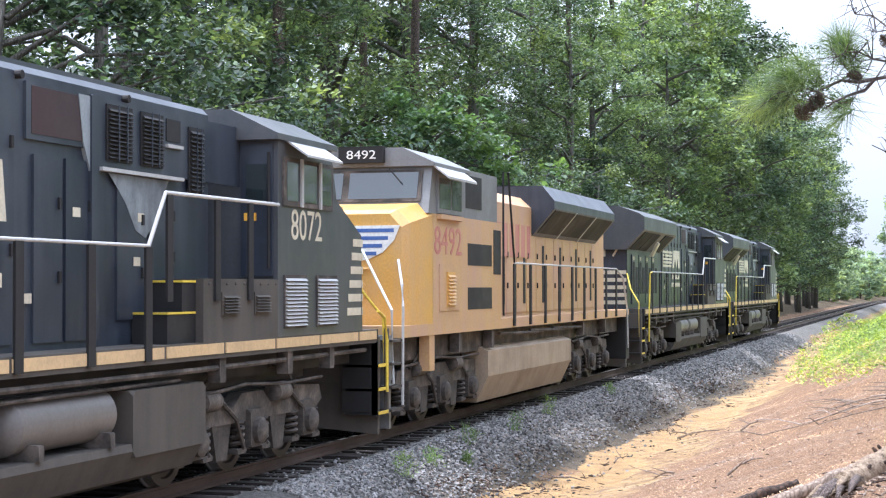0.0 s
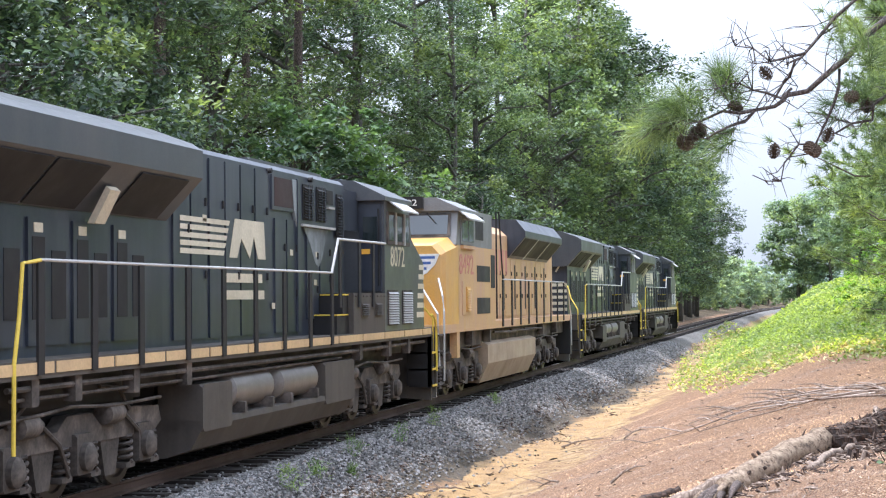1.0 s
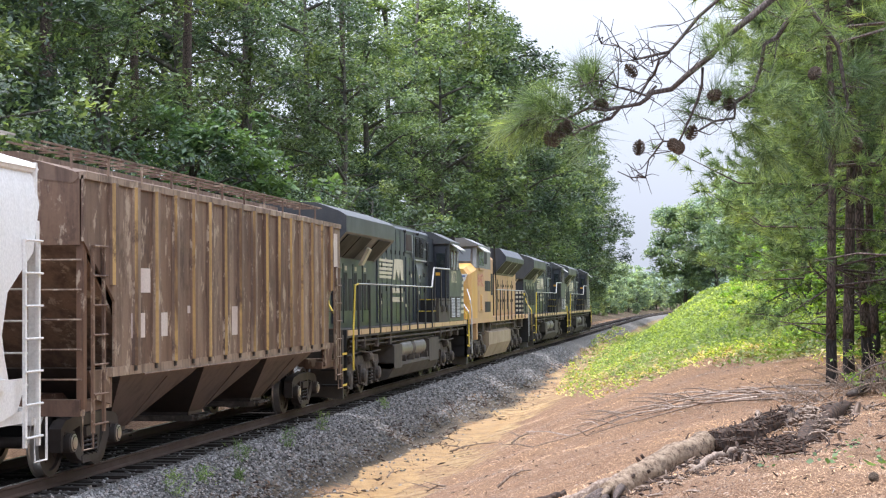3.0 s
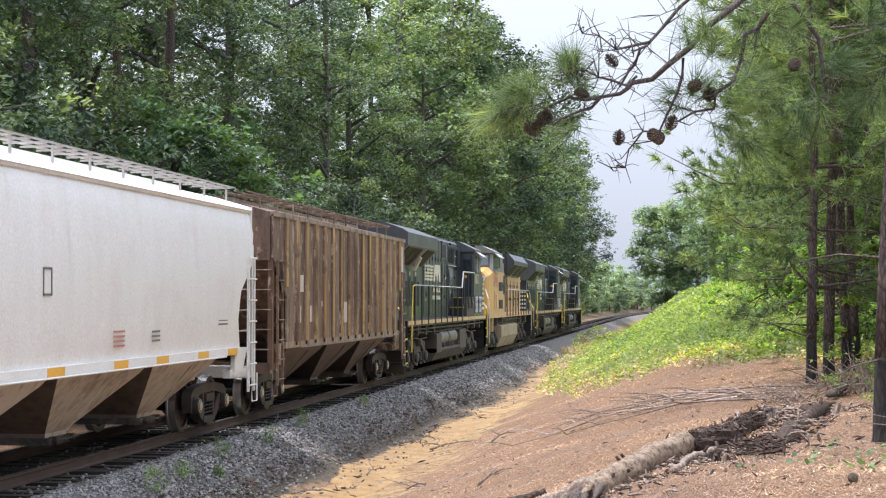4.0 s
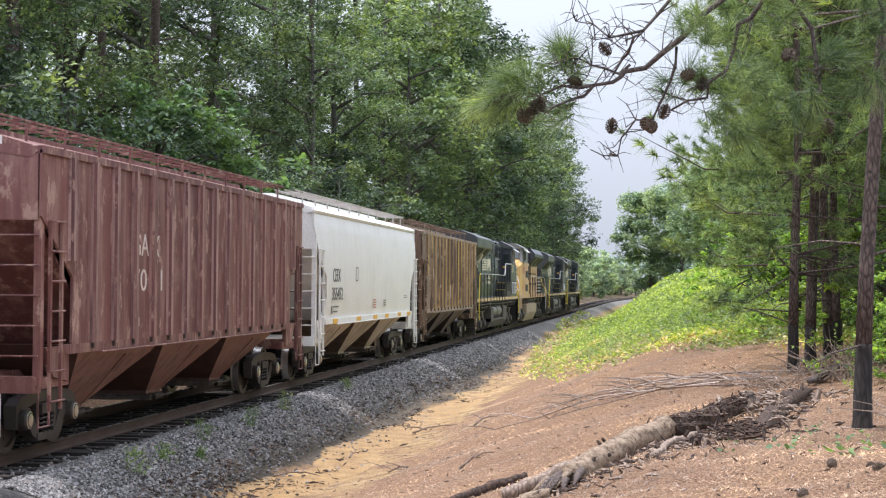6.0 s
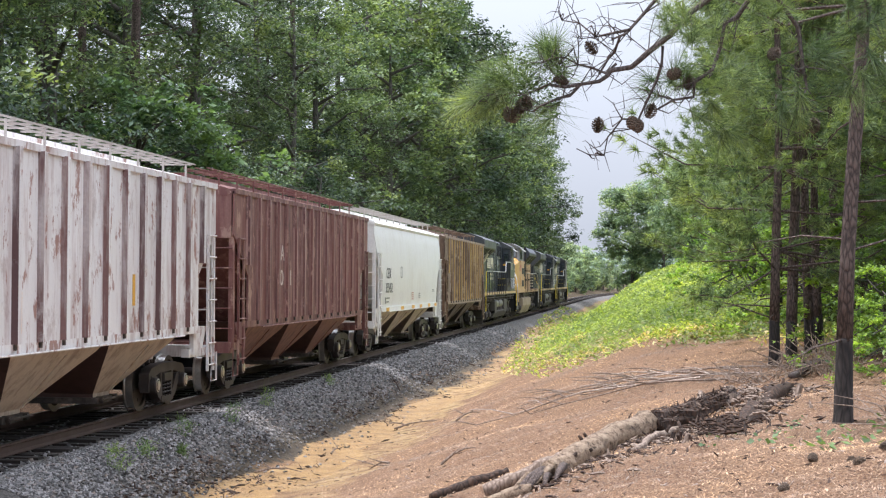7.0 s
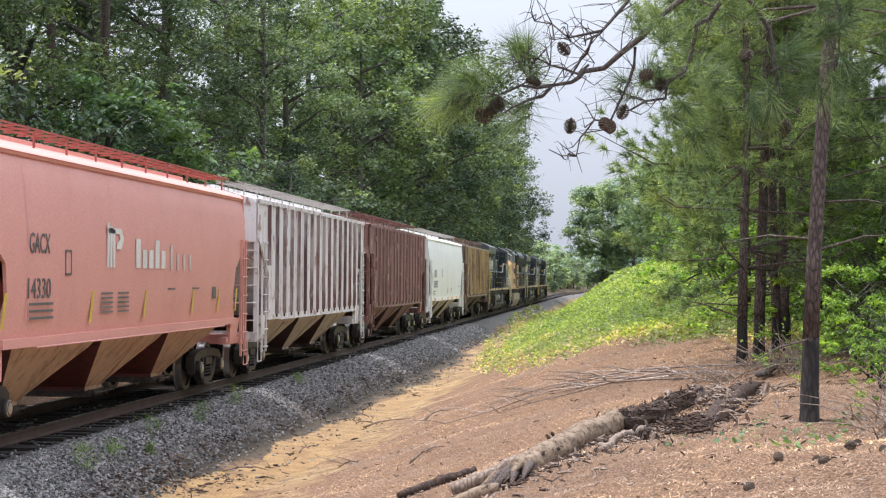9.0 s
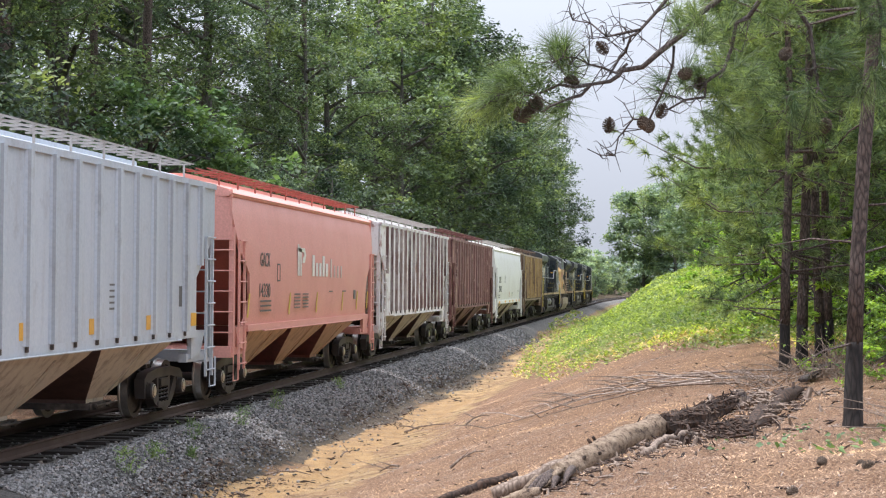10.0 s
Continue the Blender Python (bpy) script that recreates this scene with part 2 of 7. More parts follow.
def tube(verts, faces, pts, radii, sides=7, wobble=0.0, rng=random):
    """Adds a tapered tube along pts to the lists."""
    base = len(verts)
    for k, (p, r) in enumerate(zip(pts, radii)):
        p = Vector(p)
        d = Vector(pts[min(k + 1, len(pts) - 1)]) - Vector(pts[max(k - 1, 0)])
        d.normalize()
        u = d.orthogonal().normalized() if abs(d.z) > 0.99 else d.cross(Vector((0, 0, 1))).normalized()
        w = d.cross(u)
        for s in range(sides):
            a = 2 * math.pi * s / sides
            q = r * (1 + wobble * (rng.random() - 0.5))
            verts.append(tuple(p + u * math.cos(a) * q + w * math.sin(a) * q))
    for k in range(len(pts) - 1):
        for s in range(sides):
            a, b = base + k * sides + s, base + k * sides + (s + 1) % sides
            faces.append((a, b, b + sides, a + sides))
    faces.append(tuple(base + s for s in range(sides))[::-1])
    faces.append(tuple(base + (len(pts) - 1) * sides + s for s in range(sides)))


def smooth01(a, b, v):
    v = min(1, max(0, (v - a) / (b - a)))
    return v * v * (3 - 2 * v)


# ---- ground ----
def bank_level(y):
    """Height of the bank at the camera's distance from the track."""
    return float(np.interp(y, [-30, 12, 20, 28, 40, 60, 80, 105, 150, 400], [0.7, 0.66, 0.58, 0.75, 1.05, 1.6, 2.05, 2.45, 2.6, 2.0]))


def track_shift(y):
    """The line bends gently to the right far away."""
    return 0.0 if y < 230 else 0.0003 * (y - 230) ** 2


def ground_z(x, y):
    s = x - track_shift(y)
    if s < -1.75:
        z = float(np.interp(-s, [1.75, 3.2, 4.5, 8, 14, 60], [-0.215, -0.95, -0.9, -0.3, 0.9, 3.0]))
    elif s < 1.75:
        z = -0.215
    else:
        b = bank_level(y)
        rise = b + 0.95
        z = float(np.interp(s, [1.75, 2.15, 3.2, 4.3, 5.2, 7.4, 9.7, 12.0, 16, 24, 60],
                            [-0.215, -0.34, -0.92, -0.95, -0.95 + rise * 0.10, -0.95 + rise * 0.52, b, b + rise * 0.22, b + rise * 0.5, b + rise * 0.8, b + rise]))
    rough = 0.10 * smooth01(2.2, 6, abs(s))
    z += rough * noise.noise((x * 0.45, y * 0.45, 0)) + rough * 0.45 * noise.noise((x * 1.7, y * 1.7, 3))
    return z


def build_ground():
    xs = np.unique(np.concatenate([np.linspace(-900, -60, 8), np.linspace(-60, -8, 14), np.linspace(-8, 1.5, 20), np.linspace(1.5, 14, 64), np.linspace(14, 60, 24), np.linspace(60, 900, 8)]))
    ys = np.unique(np.concatenate([np.linspace(-300, -20, 8), np.linspace(-20, 12, 16), np.linspace(12, 60, 150), np.linspace(60, 140, 90), np.linspace(140, 420, 60), np.linspace(420, 3000, 12)]))
    verts, faces = [], []
    zones = {k: [] for k in ("zone_mud", "zone_silt", "zone_sand", "zone_grass", "zone_stone", "zone_wood")}
    for y in ys:
        for x in xs:
            verts.append((x, y, ground_z(x, y)))
            s = x - track_shift(y)
            wob = 0.5 * noise.noise((x * 0.3, y * 0.16, 7)) + 0.25 * noise.noise((x * 1.1, y * 0.7, 2))
            zones["zone_stone"].append(1 - smooth01(2.1, 3.3, abs(s) + wob * 0.9))
            sand = smooth01(2.6, 3.4, s + wob) * (1 - smooth01(4.2, 6.6, s + wob * 2.4 - 0.012 * max(0, y - 35)))
            zones["zone_sand"].append(sand)
            near = 1 - smooth01(44, 62, y)
            bed = 3.75 + 0.035 * max(0, y - 30) + 0.5 * noise.noise((3.1, y * 0.22, 5))
            pool = 0.95 + 0.6 * noise.noise((x * 0.55, y * 0.2, 14))
            zones["zone_mud"].append(near * min(1.0, pool) * (1 - smooth01(0.25, 0.95, abs(s - bed))))
            zones["zone_silt"].append((1 - smooth01(60, 90, y)) * smooth01(2.4, 2.8, s) * (1 - smooth01(3.0, 4.4, s + wob)) * (0.9 + 0.6 * noise.noise((x * 0.8, y * 0.35, 21))))
            lo = float(np.interp(y, [20, 32, 40, 55, 80, 120, 160], [30, 13.0, 8.6, 6.3, 4.6, 3.4, 3.0]))
            zones["zone_grass"].append(smooth01(lo - 1.0, lo + 1.0, s + wob * 1.5))
            zones["zone_wood"].append(max(smooth01(4.5, 7, -s + wob), smooth01(14, 17, s) * (y < 60)))
    w = len(xs)
    for j in range(len(ys) - 1):
        for i in range(w - 1):
            a = j * w + i
            faces.append((a, a + 1, a + 1 + w, a + w))
    g = raw("ground", verts, faces, GROUND, smooth=True)
    for k, vals in zones.items():
        g.data.attributes.new(k, 'FLOAT', 'POINT').data.foreach_set("value", vals)
    tagged(g, "railway cutting of ballast, sandy ditch and pine straw bank", "ground", kind="structure")


def scatter_stones():
    rng = random.Random(5)
    verts, faces = [], []
    octa = [(0, 1, 2), (0, 2, 3), (0, 3, 4), (0, 4, 1), (5, 2, 1), (5, 3, 2), (5, 4, 3), (5, 1, 4)]
    for _ in range(34000):
        y = 20 + 75 * rng.random() ** 1.7
        x = 1.45 + abs(rng.gauss(0, 0.85)) if rng.random() < 0.9 else rng.uniform(-0.6, 1.5)
        if x > 4.6 or (x > 3.1 and rng.random() < 0.75):
            continue
        z = ground_z(x, y)
        r = rng.uniform(0.018, 0.042) * (1.0 if y < 50 else 1.4)
        b = len(verts)
        pts = [(0, 0, 1), (1, 0, 0), (0, 1, 0), (-1, 0, 0), (0, -1, 0), (0, 0, -1)]
        a, c = rng.random() * 6.3, rng.uniform(-0.6, 0.6)
        rot = Euler((c, rng.uniform(-0.6, 0.6), a)).to_matrix()
        for p in pts:
            q = rot @ Vector((p[0] * r * rng.uniform(0.7, 1.4), p[1] * r * rng.uniform(0.7, 1.4), p[2] * r * rng.uniform(0.5, 1.1)))
            verts.append((x + q.x, y + q.y, z + 0.012 + q.z))
        faces += [tuple(b + i for i in f) for f in octa]
    tagged(raw("ballast_gravel", verts, faces, GRAVEL), "loose grey crushed granite ballast beside the rails", "gravel", kind="stuff")


def build_track():
    track = tagged(new("railway_track"), "single railway line of rusty rails on dark timber ties", "railway track", kind="structure")
    prof = [(-0.07, -0.17), (0.07, -0.17), (0.07, -0.155), (0.012, -0.13), (0.012, -0.045), (0.036, -0.03), (0.036, -0.002), (-0.036, -0.002), (-0.036, -0.03), (-0.012, -0.045), (-0.012, -0.13), (-0.07, -0.155)]
    ys = [-60] + list(range(0, 230, 30)) + list(range(230, 460, 8))
    for side in (-0.755, 0.755):
        verts, faces = [], []
        k = len(prof)
        for y in ys:
            verts += [(side + track_shift(y) + px, y, pz) for px, pz in prof]
        for j in range(len(ys) - 1):
            for i in range(k):
                faces.append((j * k + i, j * k + (i + 1) % k, (j + 1) * k + (i + 1) % k, (j + 1) * k + i))
        raw("rail", verts, faces, RAIL, track)
        tv, tf = [], []
        for y in ys:
            tv += [(side + track_shift(y) - 0.033, y, 0.001), (side + track_shift(y) + 0.033, y, 0.001)]
        for j in range(len(ys) - 1):
            tf.append((2 * j, 2 * j + 1, 2 * j + 3, 2 * j + 2))
        raw("running_surface", tv, tf, RAILTOP, track)["label"] = "polished steel running surface"
    bm = bmesh.new()
    bmesh.ops.create_cube(bm, size=1, matrix=Matrix.Diagonal((2.6, 0.22, 0.17, 1)))
    bmesh.ops.bevel(bm, geom=bm.edges[:], offset=0.015, segments=1)
    first = part("tie", bm, TIE, track)
    rng = random.Random(3)
    y, made = 14.0, 0
    vv, ff = [], []
    while y < 330:
        m = pose(track_shift(y) + rng.uniform(-0.05, 0.05), y, -0.262 + rng.uniform(-0.012, 0.012), 0, rng.uniform(-0.6, 0.6), rng.uniform(-1.5, 1.5))
        if made == 0:
            first.matrix_basis = m
        elif made < 260:
            o = first.copy()
            scene.collection.objects.link(o)
            o.parent = track
            o.matrix_basis = m
        else:
            b = len(vv)
            vv += [tuple(m @ Vector((sx * 1.3, sy * 0.11, sz * 0.085))) for sx in (-1, 1) for sy in (-1, 1) for sz in (-1, 1)]
            ff += [tuple(b + i for i in f) for f in ((0, 1, 3, 2), (4, 6, 7, 5), (0, 4, 5, 1), (2, 3, 7, 6), (1, 5, 7, 3))]
        made += 1
        y += 0.5
    raw("far_ties", vv, ff, TIE, track)["kind"] = "stuff"


build_ground()
scatter_stones()
build_track()


# ---- trees ----
def leaf_quads(verts, faces, centre, radius, count, size, rng, flat=0.5, slim=0.5):
    """A clump of small pointed leaves round a centre."""
    for _ in range(count):
        d = Vector((rng.gauss(0, 1), rng.gauss(0, 1), rng.gauss(0, 1) * flat))
        d *= radius * rng.random() ** 0.4 / max(d.length, 0.01)
        c = centre + d
        up = Vector((rng.gauss(0, 0.6), rng.gauss(0, 0.6), 1)).normalized()
        a = up.orthogonal().normalized()
        a.rotate(Matrix.Rotation(rng.random() * 6.283, 3, up))
        b = up.cross(a)
        s = size * rng.uniform(0.6, 1.35)
        k = len(verts)
        droop = Vector((0, 0, -s * 0.25))
        verts.extend([tuple(c - a * s), tuple(c + b * s * slim), tuple(c + a * s + droop), tuple(c - b * s * slim)])
        faces.append((k, k + 1, k + 2, k + 3))


def broadleaf(name, label, height, spread, low, seed, mat, clumps=150, leaves=75, size=0.17, bark_mat=None):
    """A tapered trunk, forked limbs and a crown of leaf clumps with gaps."""
    rng = random.Random(seed)
    tree = tagged(new(name), label, "tree")
    tv, tf, cv, cf = [], [], [], []
    r0 = height * 0.012 + 0.06
    lean = (rng.uniform(-1, 1) * 0.6, rng.uniform(-1, 1) * 0.6)
    trunk = [(lean[0] * k * k / 25 + rng.uniform(-0.1, 0.1), lean[1] * k * k / 25 + rng.uniform(-0.1, 0.1), height * 0.86 * k / 6 - 0.3) for k in range(7)]
    tube(tv, tf, trunk, [r0 * (1 - 0.13 * k) for k in range(7)], 8, 0.15, rng)
    ends = []
    for i in range(22):
        f = low + (0.95 - low) * (i + rng.random()) / 22
        base = Vector(trunk[min(6, int(f * 6.9))])
        base.z = height * f * 0.86
        a = rng.random() * 6.283
        env = math.sin(math.pi * min(1, max(0.12, (f - low + 0.16) / (1.16 - low)))) ** 0.6
        reach = spread * env * rng.uniform(0.55, 1.1)
        tip = base + Vector((math.cos(a) * reach, math.sin(a) * reach, reach * rng.uniform(0.1, 0.55)))
        mid = base.lerp(tip, 0.5) + Vector((rng.uniform(-0.3, 0.3), rng.uniform(-0.3, 0.3), 0.35))
        tube(tv, tf, [base, mid, tip], [r0 * 0.36, r0 * 0.2, 0.02], 5, 0, rng)
        ends.append((mid, tip))
    for i in range(clumps):
        mid, tip = ends[i % len(ends)]
        c = mid.lerp(tip, rng.uniform(0.2, 1.12)) + Vector((rng.gauss(0, 0.6), rng.gauss(0, 0.6), rng.gauss(0.1, 0.55)))
        leaf_quads(cv, cf, c, rng.uniform(0.42, 1.0) * spread / 5, leaves, size, rng, 0.42)
    raw("trunk", tv, tf, bark_mat or BARK_GREY, tree, True)
    raw("crown", cv, cf, mat, tree)
    return tree


def needle_tuft(verts, faces, c, axis, count, length, width, rng):
    """A spray of long thin needles round a shoot."""
    axis = Vector(axis).normalized()
    for _ in range(count):
        d = (axis * rng.uniform(0.1, 1.1) + Vector((rng.gauss(0, 0.55), rng.gauss(0, 0.55), rng.gauss(0, 0.5)))).normalized()
        s = d.orthogonal().normalized()
        s.rotate(Matrix.Rotation(rng.random() * 6.283, 3, d))
        ln = length * rng.uniform(0.7, 1.15)
        b = c - axis * length * 0.5 * rng.random()
        k = len(verts)
        verts.extend([tuple(b - s * width), tuple(b + s * width), tuple(b + d * ln + Vector((0, 0, -0.15 * ln)))])
        faces.append((k, k + 1, k + 2))


def pine(name, label, height, r0, low, seed, mat, whorls=16, reach=2.2, tufts=9, needles=26, length=0.24, width=0.006, lean=(0, 0), scorch=0.0, dead=6):
    """A straight scaly trunk with whorled limbs that end in sprays of needles."""
    rng = random.Random(seed)
    tree = tagged(new(name), label, "pine tree")
    tv, tf, bv, bf, cv, cf = [], [], [], [], [], []
    n = 14

    def at(f):
        return Vector((lean[0] * f * height + 0.05 * math.sin(f * 9 + seed), lean[1] * f * height + 0.05 * math.cos(f * 7 + seed), height * f - 0.15))
    ks = [0, 0.008, 0.02, 0.04] + [0.08 + 0.92 * k / (n - 1) for k in range(n)]
    rad = [r0 * (1 - 0.85 * k) * (1 + 0.55 * math.exp(-k * height / 0.25)) for k in ks]
    if scorch:
        cut = scorch / height
        lowk = [k for k in ks if k < cut] + [cut]
        tube(tv, tf, [at(k) for k in lowk], [np.interp(k, ks, rad) for k in lowk], 12, 0.16, rng)
        raw("scorched_base", tv, tf, CHAR, tree, True)["label"] = "blackened scorched bark at the foot"
        tv, tf = [], []
        ks2 = [cut - 0.002] + [k for k in ks if k > cut]
        tube(tv, tf, [at(k) for k in ks2], [float(np.interp(k, ks, rad)) for k in ks2], 12, 0.13, rng)
    else:
        tube(tv, tf, [at(k) for k in ks], rad, 9, 0.13, rng)
    raw("trunk", tv, tf, BARK, tree, True)
    for i in range(dead):
        f = rng.uniform(0.08, max(0.12, low))
        p, a = at(f), rng.random() * 6.283
        e = p + Vector((math.cos(a), math.sin(a), rng.uniform(-0.35, 0.25))) * rng.uniform(0.4, 1.3)
        tube(bv, bf, [p, p.lerp(e, 0.5) + Vector((0, 0, 0.06)), e], [0.014, 0.01, 0.003], 4)
    for w in range(whorls):
        f = low + (1 - low) * (w + rng.random() * 0.6) / whorls
        for _ in range(4):
            p, a = at(f), rng.random() * 6.283
            ln = reach * (1.05 - 0.7 * (f - low) / (1 - low)) * rng.uniform(0.6, 1.15)
            d = Vector((math.cos(a), math.sin(a), rng.uniform(-0.25, 0.45)))
            e = p + d * ln
            m = p.lerp(e, 0.55) + Vector((0, 0, -0.12 * ln))
            tube(bv, bf, [p, m, e], [0.007 + 0.006 * ln, 0.005 + 0.003 * ln, 0.003], 4)
            for t in range(tufts):
                g = rng.uniform(0.42, 1.05)
                c = (p.lerp(m, g / 0.55) if g < 0.55 else m.lerp(e, (g - 0.55) / 0.45)) + Vector((rng.gauss(0, 0.15), rng.gauss(0, 0.15), rng.gauss(0.03, 0.11)))
                needle_tuft(cv, cf, c, d + Vector((rng.gauss(0, 0.5), rng.gauss(0, 0.5), 0.3)), needles, length, width, rng)
    raw("limb_whorl", bv, bf, BARK, tree)["kind"] = "stuff"
    raw("crown", cv, cf, mat, tree)
    return tree


def plant(tree, x, y, turn=0, size=1.0, first=False):
    m = pose(x, y, ground_z(x, y) - 0.05, 0, 0, turn)
    if first:
        tree.matrix_basis = m
        tree.scale = (size, size, size)
        return tree
    t = copy_thing(tree, m)
    t.scale = (size, size, size)
    return t


def build_forest():
    rng = random.Random(11)
    kinds = [
        broadleaf("oak_tree", "tall dense green oak at the edge of the woods", 24, 5.6, 0.12, 1, OAK, 270, 78, 0.105),
        broadleaf("oak_tree", "tall dark green oak at the edge of the woods", 25, 6.0, 0.16, 2, OAK_DARK, 270, 78, 0.105),
        broadleaf("sweetgum_tree", "slender light green sweetgum beside the railway", 18, 4.2, 0.08, 3, OAK, 180, 85, 0.095),
        broadleaf("young_oak_tree", "low young oak leaning out over the ditch", 10, 4.4, 0.05, 4, OAK_DARK, 140, 105, 0.09),
        broadleaf("oak_tree", "tall green oak farther along the wood", 24, 5.6, 0.10, 21, OAK, 210, 52, 0.15),
        broadleaf("oak_tree", "tall dark oak farther along the wood", 25, 6.0, 0.12, 22, OAK_DARK, 210, 52, 0.15),
        broadleaf("sweetgum_tree", "slender sweetgum farther along the wood", 18, 4.4, 0.05, 23, OAK, 170, 50, 0.14),
    ]
    far_pine = pine("loblolly_pine", "tall straight pine among the oaks", 27, 0.27, 0.35, 8, NEEDLE_FAR, 20, 3.0, 8, 16, 0.34, 0.02, dead=10)
    group = "trees of the wood across the track"
    placed = [False] * 7

    def put(k, x, y, size):
        t = plant(kinds[k], x, y, rng.uniform(0, 360), size, not placed[k])
        placed[k] = True
        tagged(t, group=group)
    y = 23.0
    while y < 236:
        tall = float(np.interp(y, [23, 90, 130, 170, 236], [0.95, 1.0, 1.2, 1.28, 1.12]))
        for row in range(3):
            if row == 2 and y > 95:
                continue
            k = rng.choice((0, 1, 2)) if row else rng.choice((2, 3, 0, 3))
            if row == 2:
                k = rng.choice((4, 5))
            if y > 105:
                k = rng.choice((4, 5)) if row else rng.choice((6, 4, 5))
            x = (-6.9, -11.0, -17.0)[row] + rng.uniform(-1.2, 1.2) - (3.0 if row == 0 and 44 < y < 60 else 0)
            put(k, x, y + rng.uniform(-2.5, 2.5), tall * rng.uniform(0.9, 1.1))
        y += 8.5
    # the big spreading tree where the wood ends
    put(5, -6.4, 238, 1.02)
    put(5, -9.5, 228, 1.12)
    put(5, -7.5, 247, 0.86)
    bright = broadleaf("mimosa_tree", "light green feathery tree in front of the dark wood", 9.4, 3.4, 0.35, 14, MAPLE, 120, 80, 0.13)
    plant(bright, -6.0, 53.0, 20, 1.0, True)
    spots = [(-9.5, 62), (-10.5, 74), (-13, 66), (-9, 88), (-12, 104), (-10, 130), (-14, 150), (-9.5, 48)]
    for i, (x, yy) in enumerate(spots):
        tagged(plant(far_pine, x, yy, i * 50, rng.uniform(0.9, 1.08), i == 0), group="pines among the oaks")
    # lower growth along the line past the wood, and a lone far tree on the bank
    low = broadleaf("scrub_tree", "low green scrub tree beside the distant line, paled by haze colour", 8.0, 4.2, 0.03, 9, HEDGE, 130, 50, 0.20)
    first = True
    yy = 262.0
    while yy < 420:
        for x in (-9.5, -15.0):
            tagged(plant(low, track_shift(yy) + x + rng.uniform(-1, 1), yy + rng.uniform(-4, 4), rng.uniform(0, 360), rng.uniform(0.75, 1.2), first), group="scrub beside the distant line")
            first = False
        yy += 12
    lone = broadleaf("bank_oak_tree", "broad oak standing on the distant bank, haze put into its colour", 12.5, 5.0, 0.06, 12, HEDGE, 340, 60, 0.17)
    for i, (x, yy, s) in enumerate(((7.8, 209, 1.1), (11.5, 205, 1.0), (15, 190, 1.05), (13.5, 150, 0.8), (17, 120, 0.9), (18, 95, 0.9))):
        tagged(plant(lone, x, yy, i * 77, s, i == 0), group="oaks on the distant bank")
    # wooded ridge far away
    verts, faces = [], []
    for _ in range(9000):
        x, y = rng.uniform(-420, 420), rng.uniform(820, 900)
        top = 16 + 9 * noise.noise((x * 0.012, 0, 4)) + 4 * noise.noise((x * 0.06, 0, 9))
        leaf_quads(verts, faces, Vector((x, y, rng.uniform(0, 1) ** 0.7 * top)), 2.2, 3, 1.5, rng)
    tagged(raw("distant_wooded_ridge", verts, faces, HAZE_LEAF), "pale wooded ridge on the horizon, haze put into its colour", "woods", kind="stuff")


build_forest()


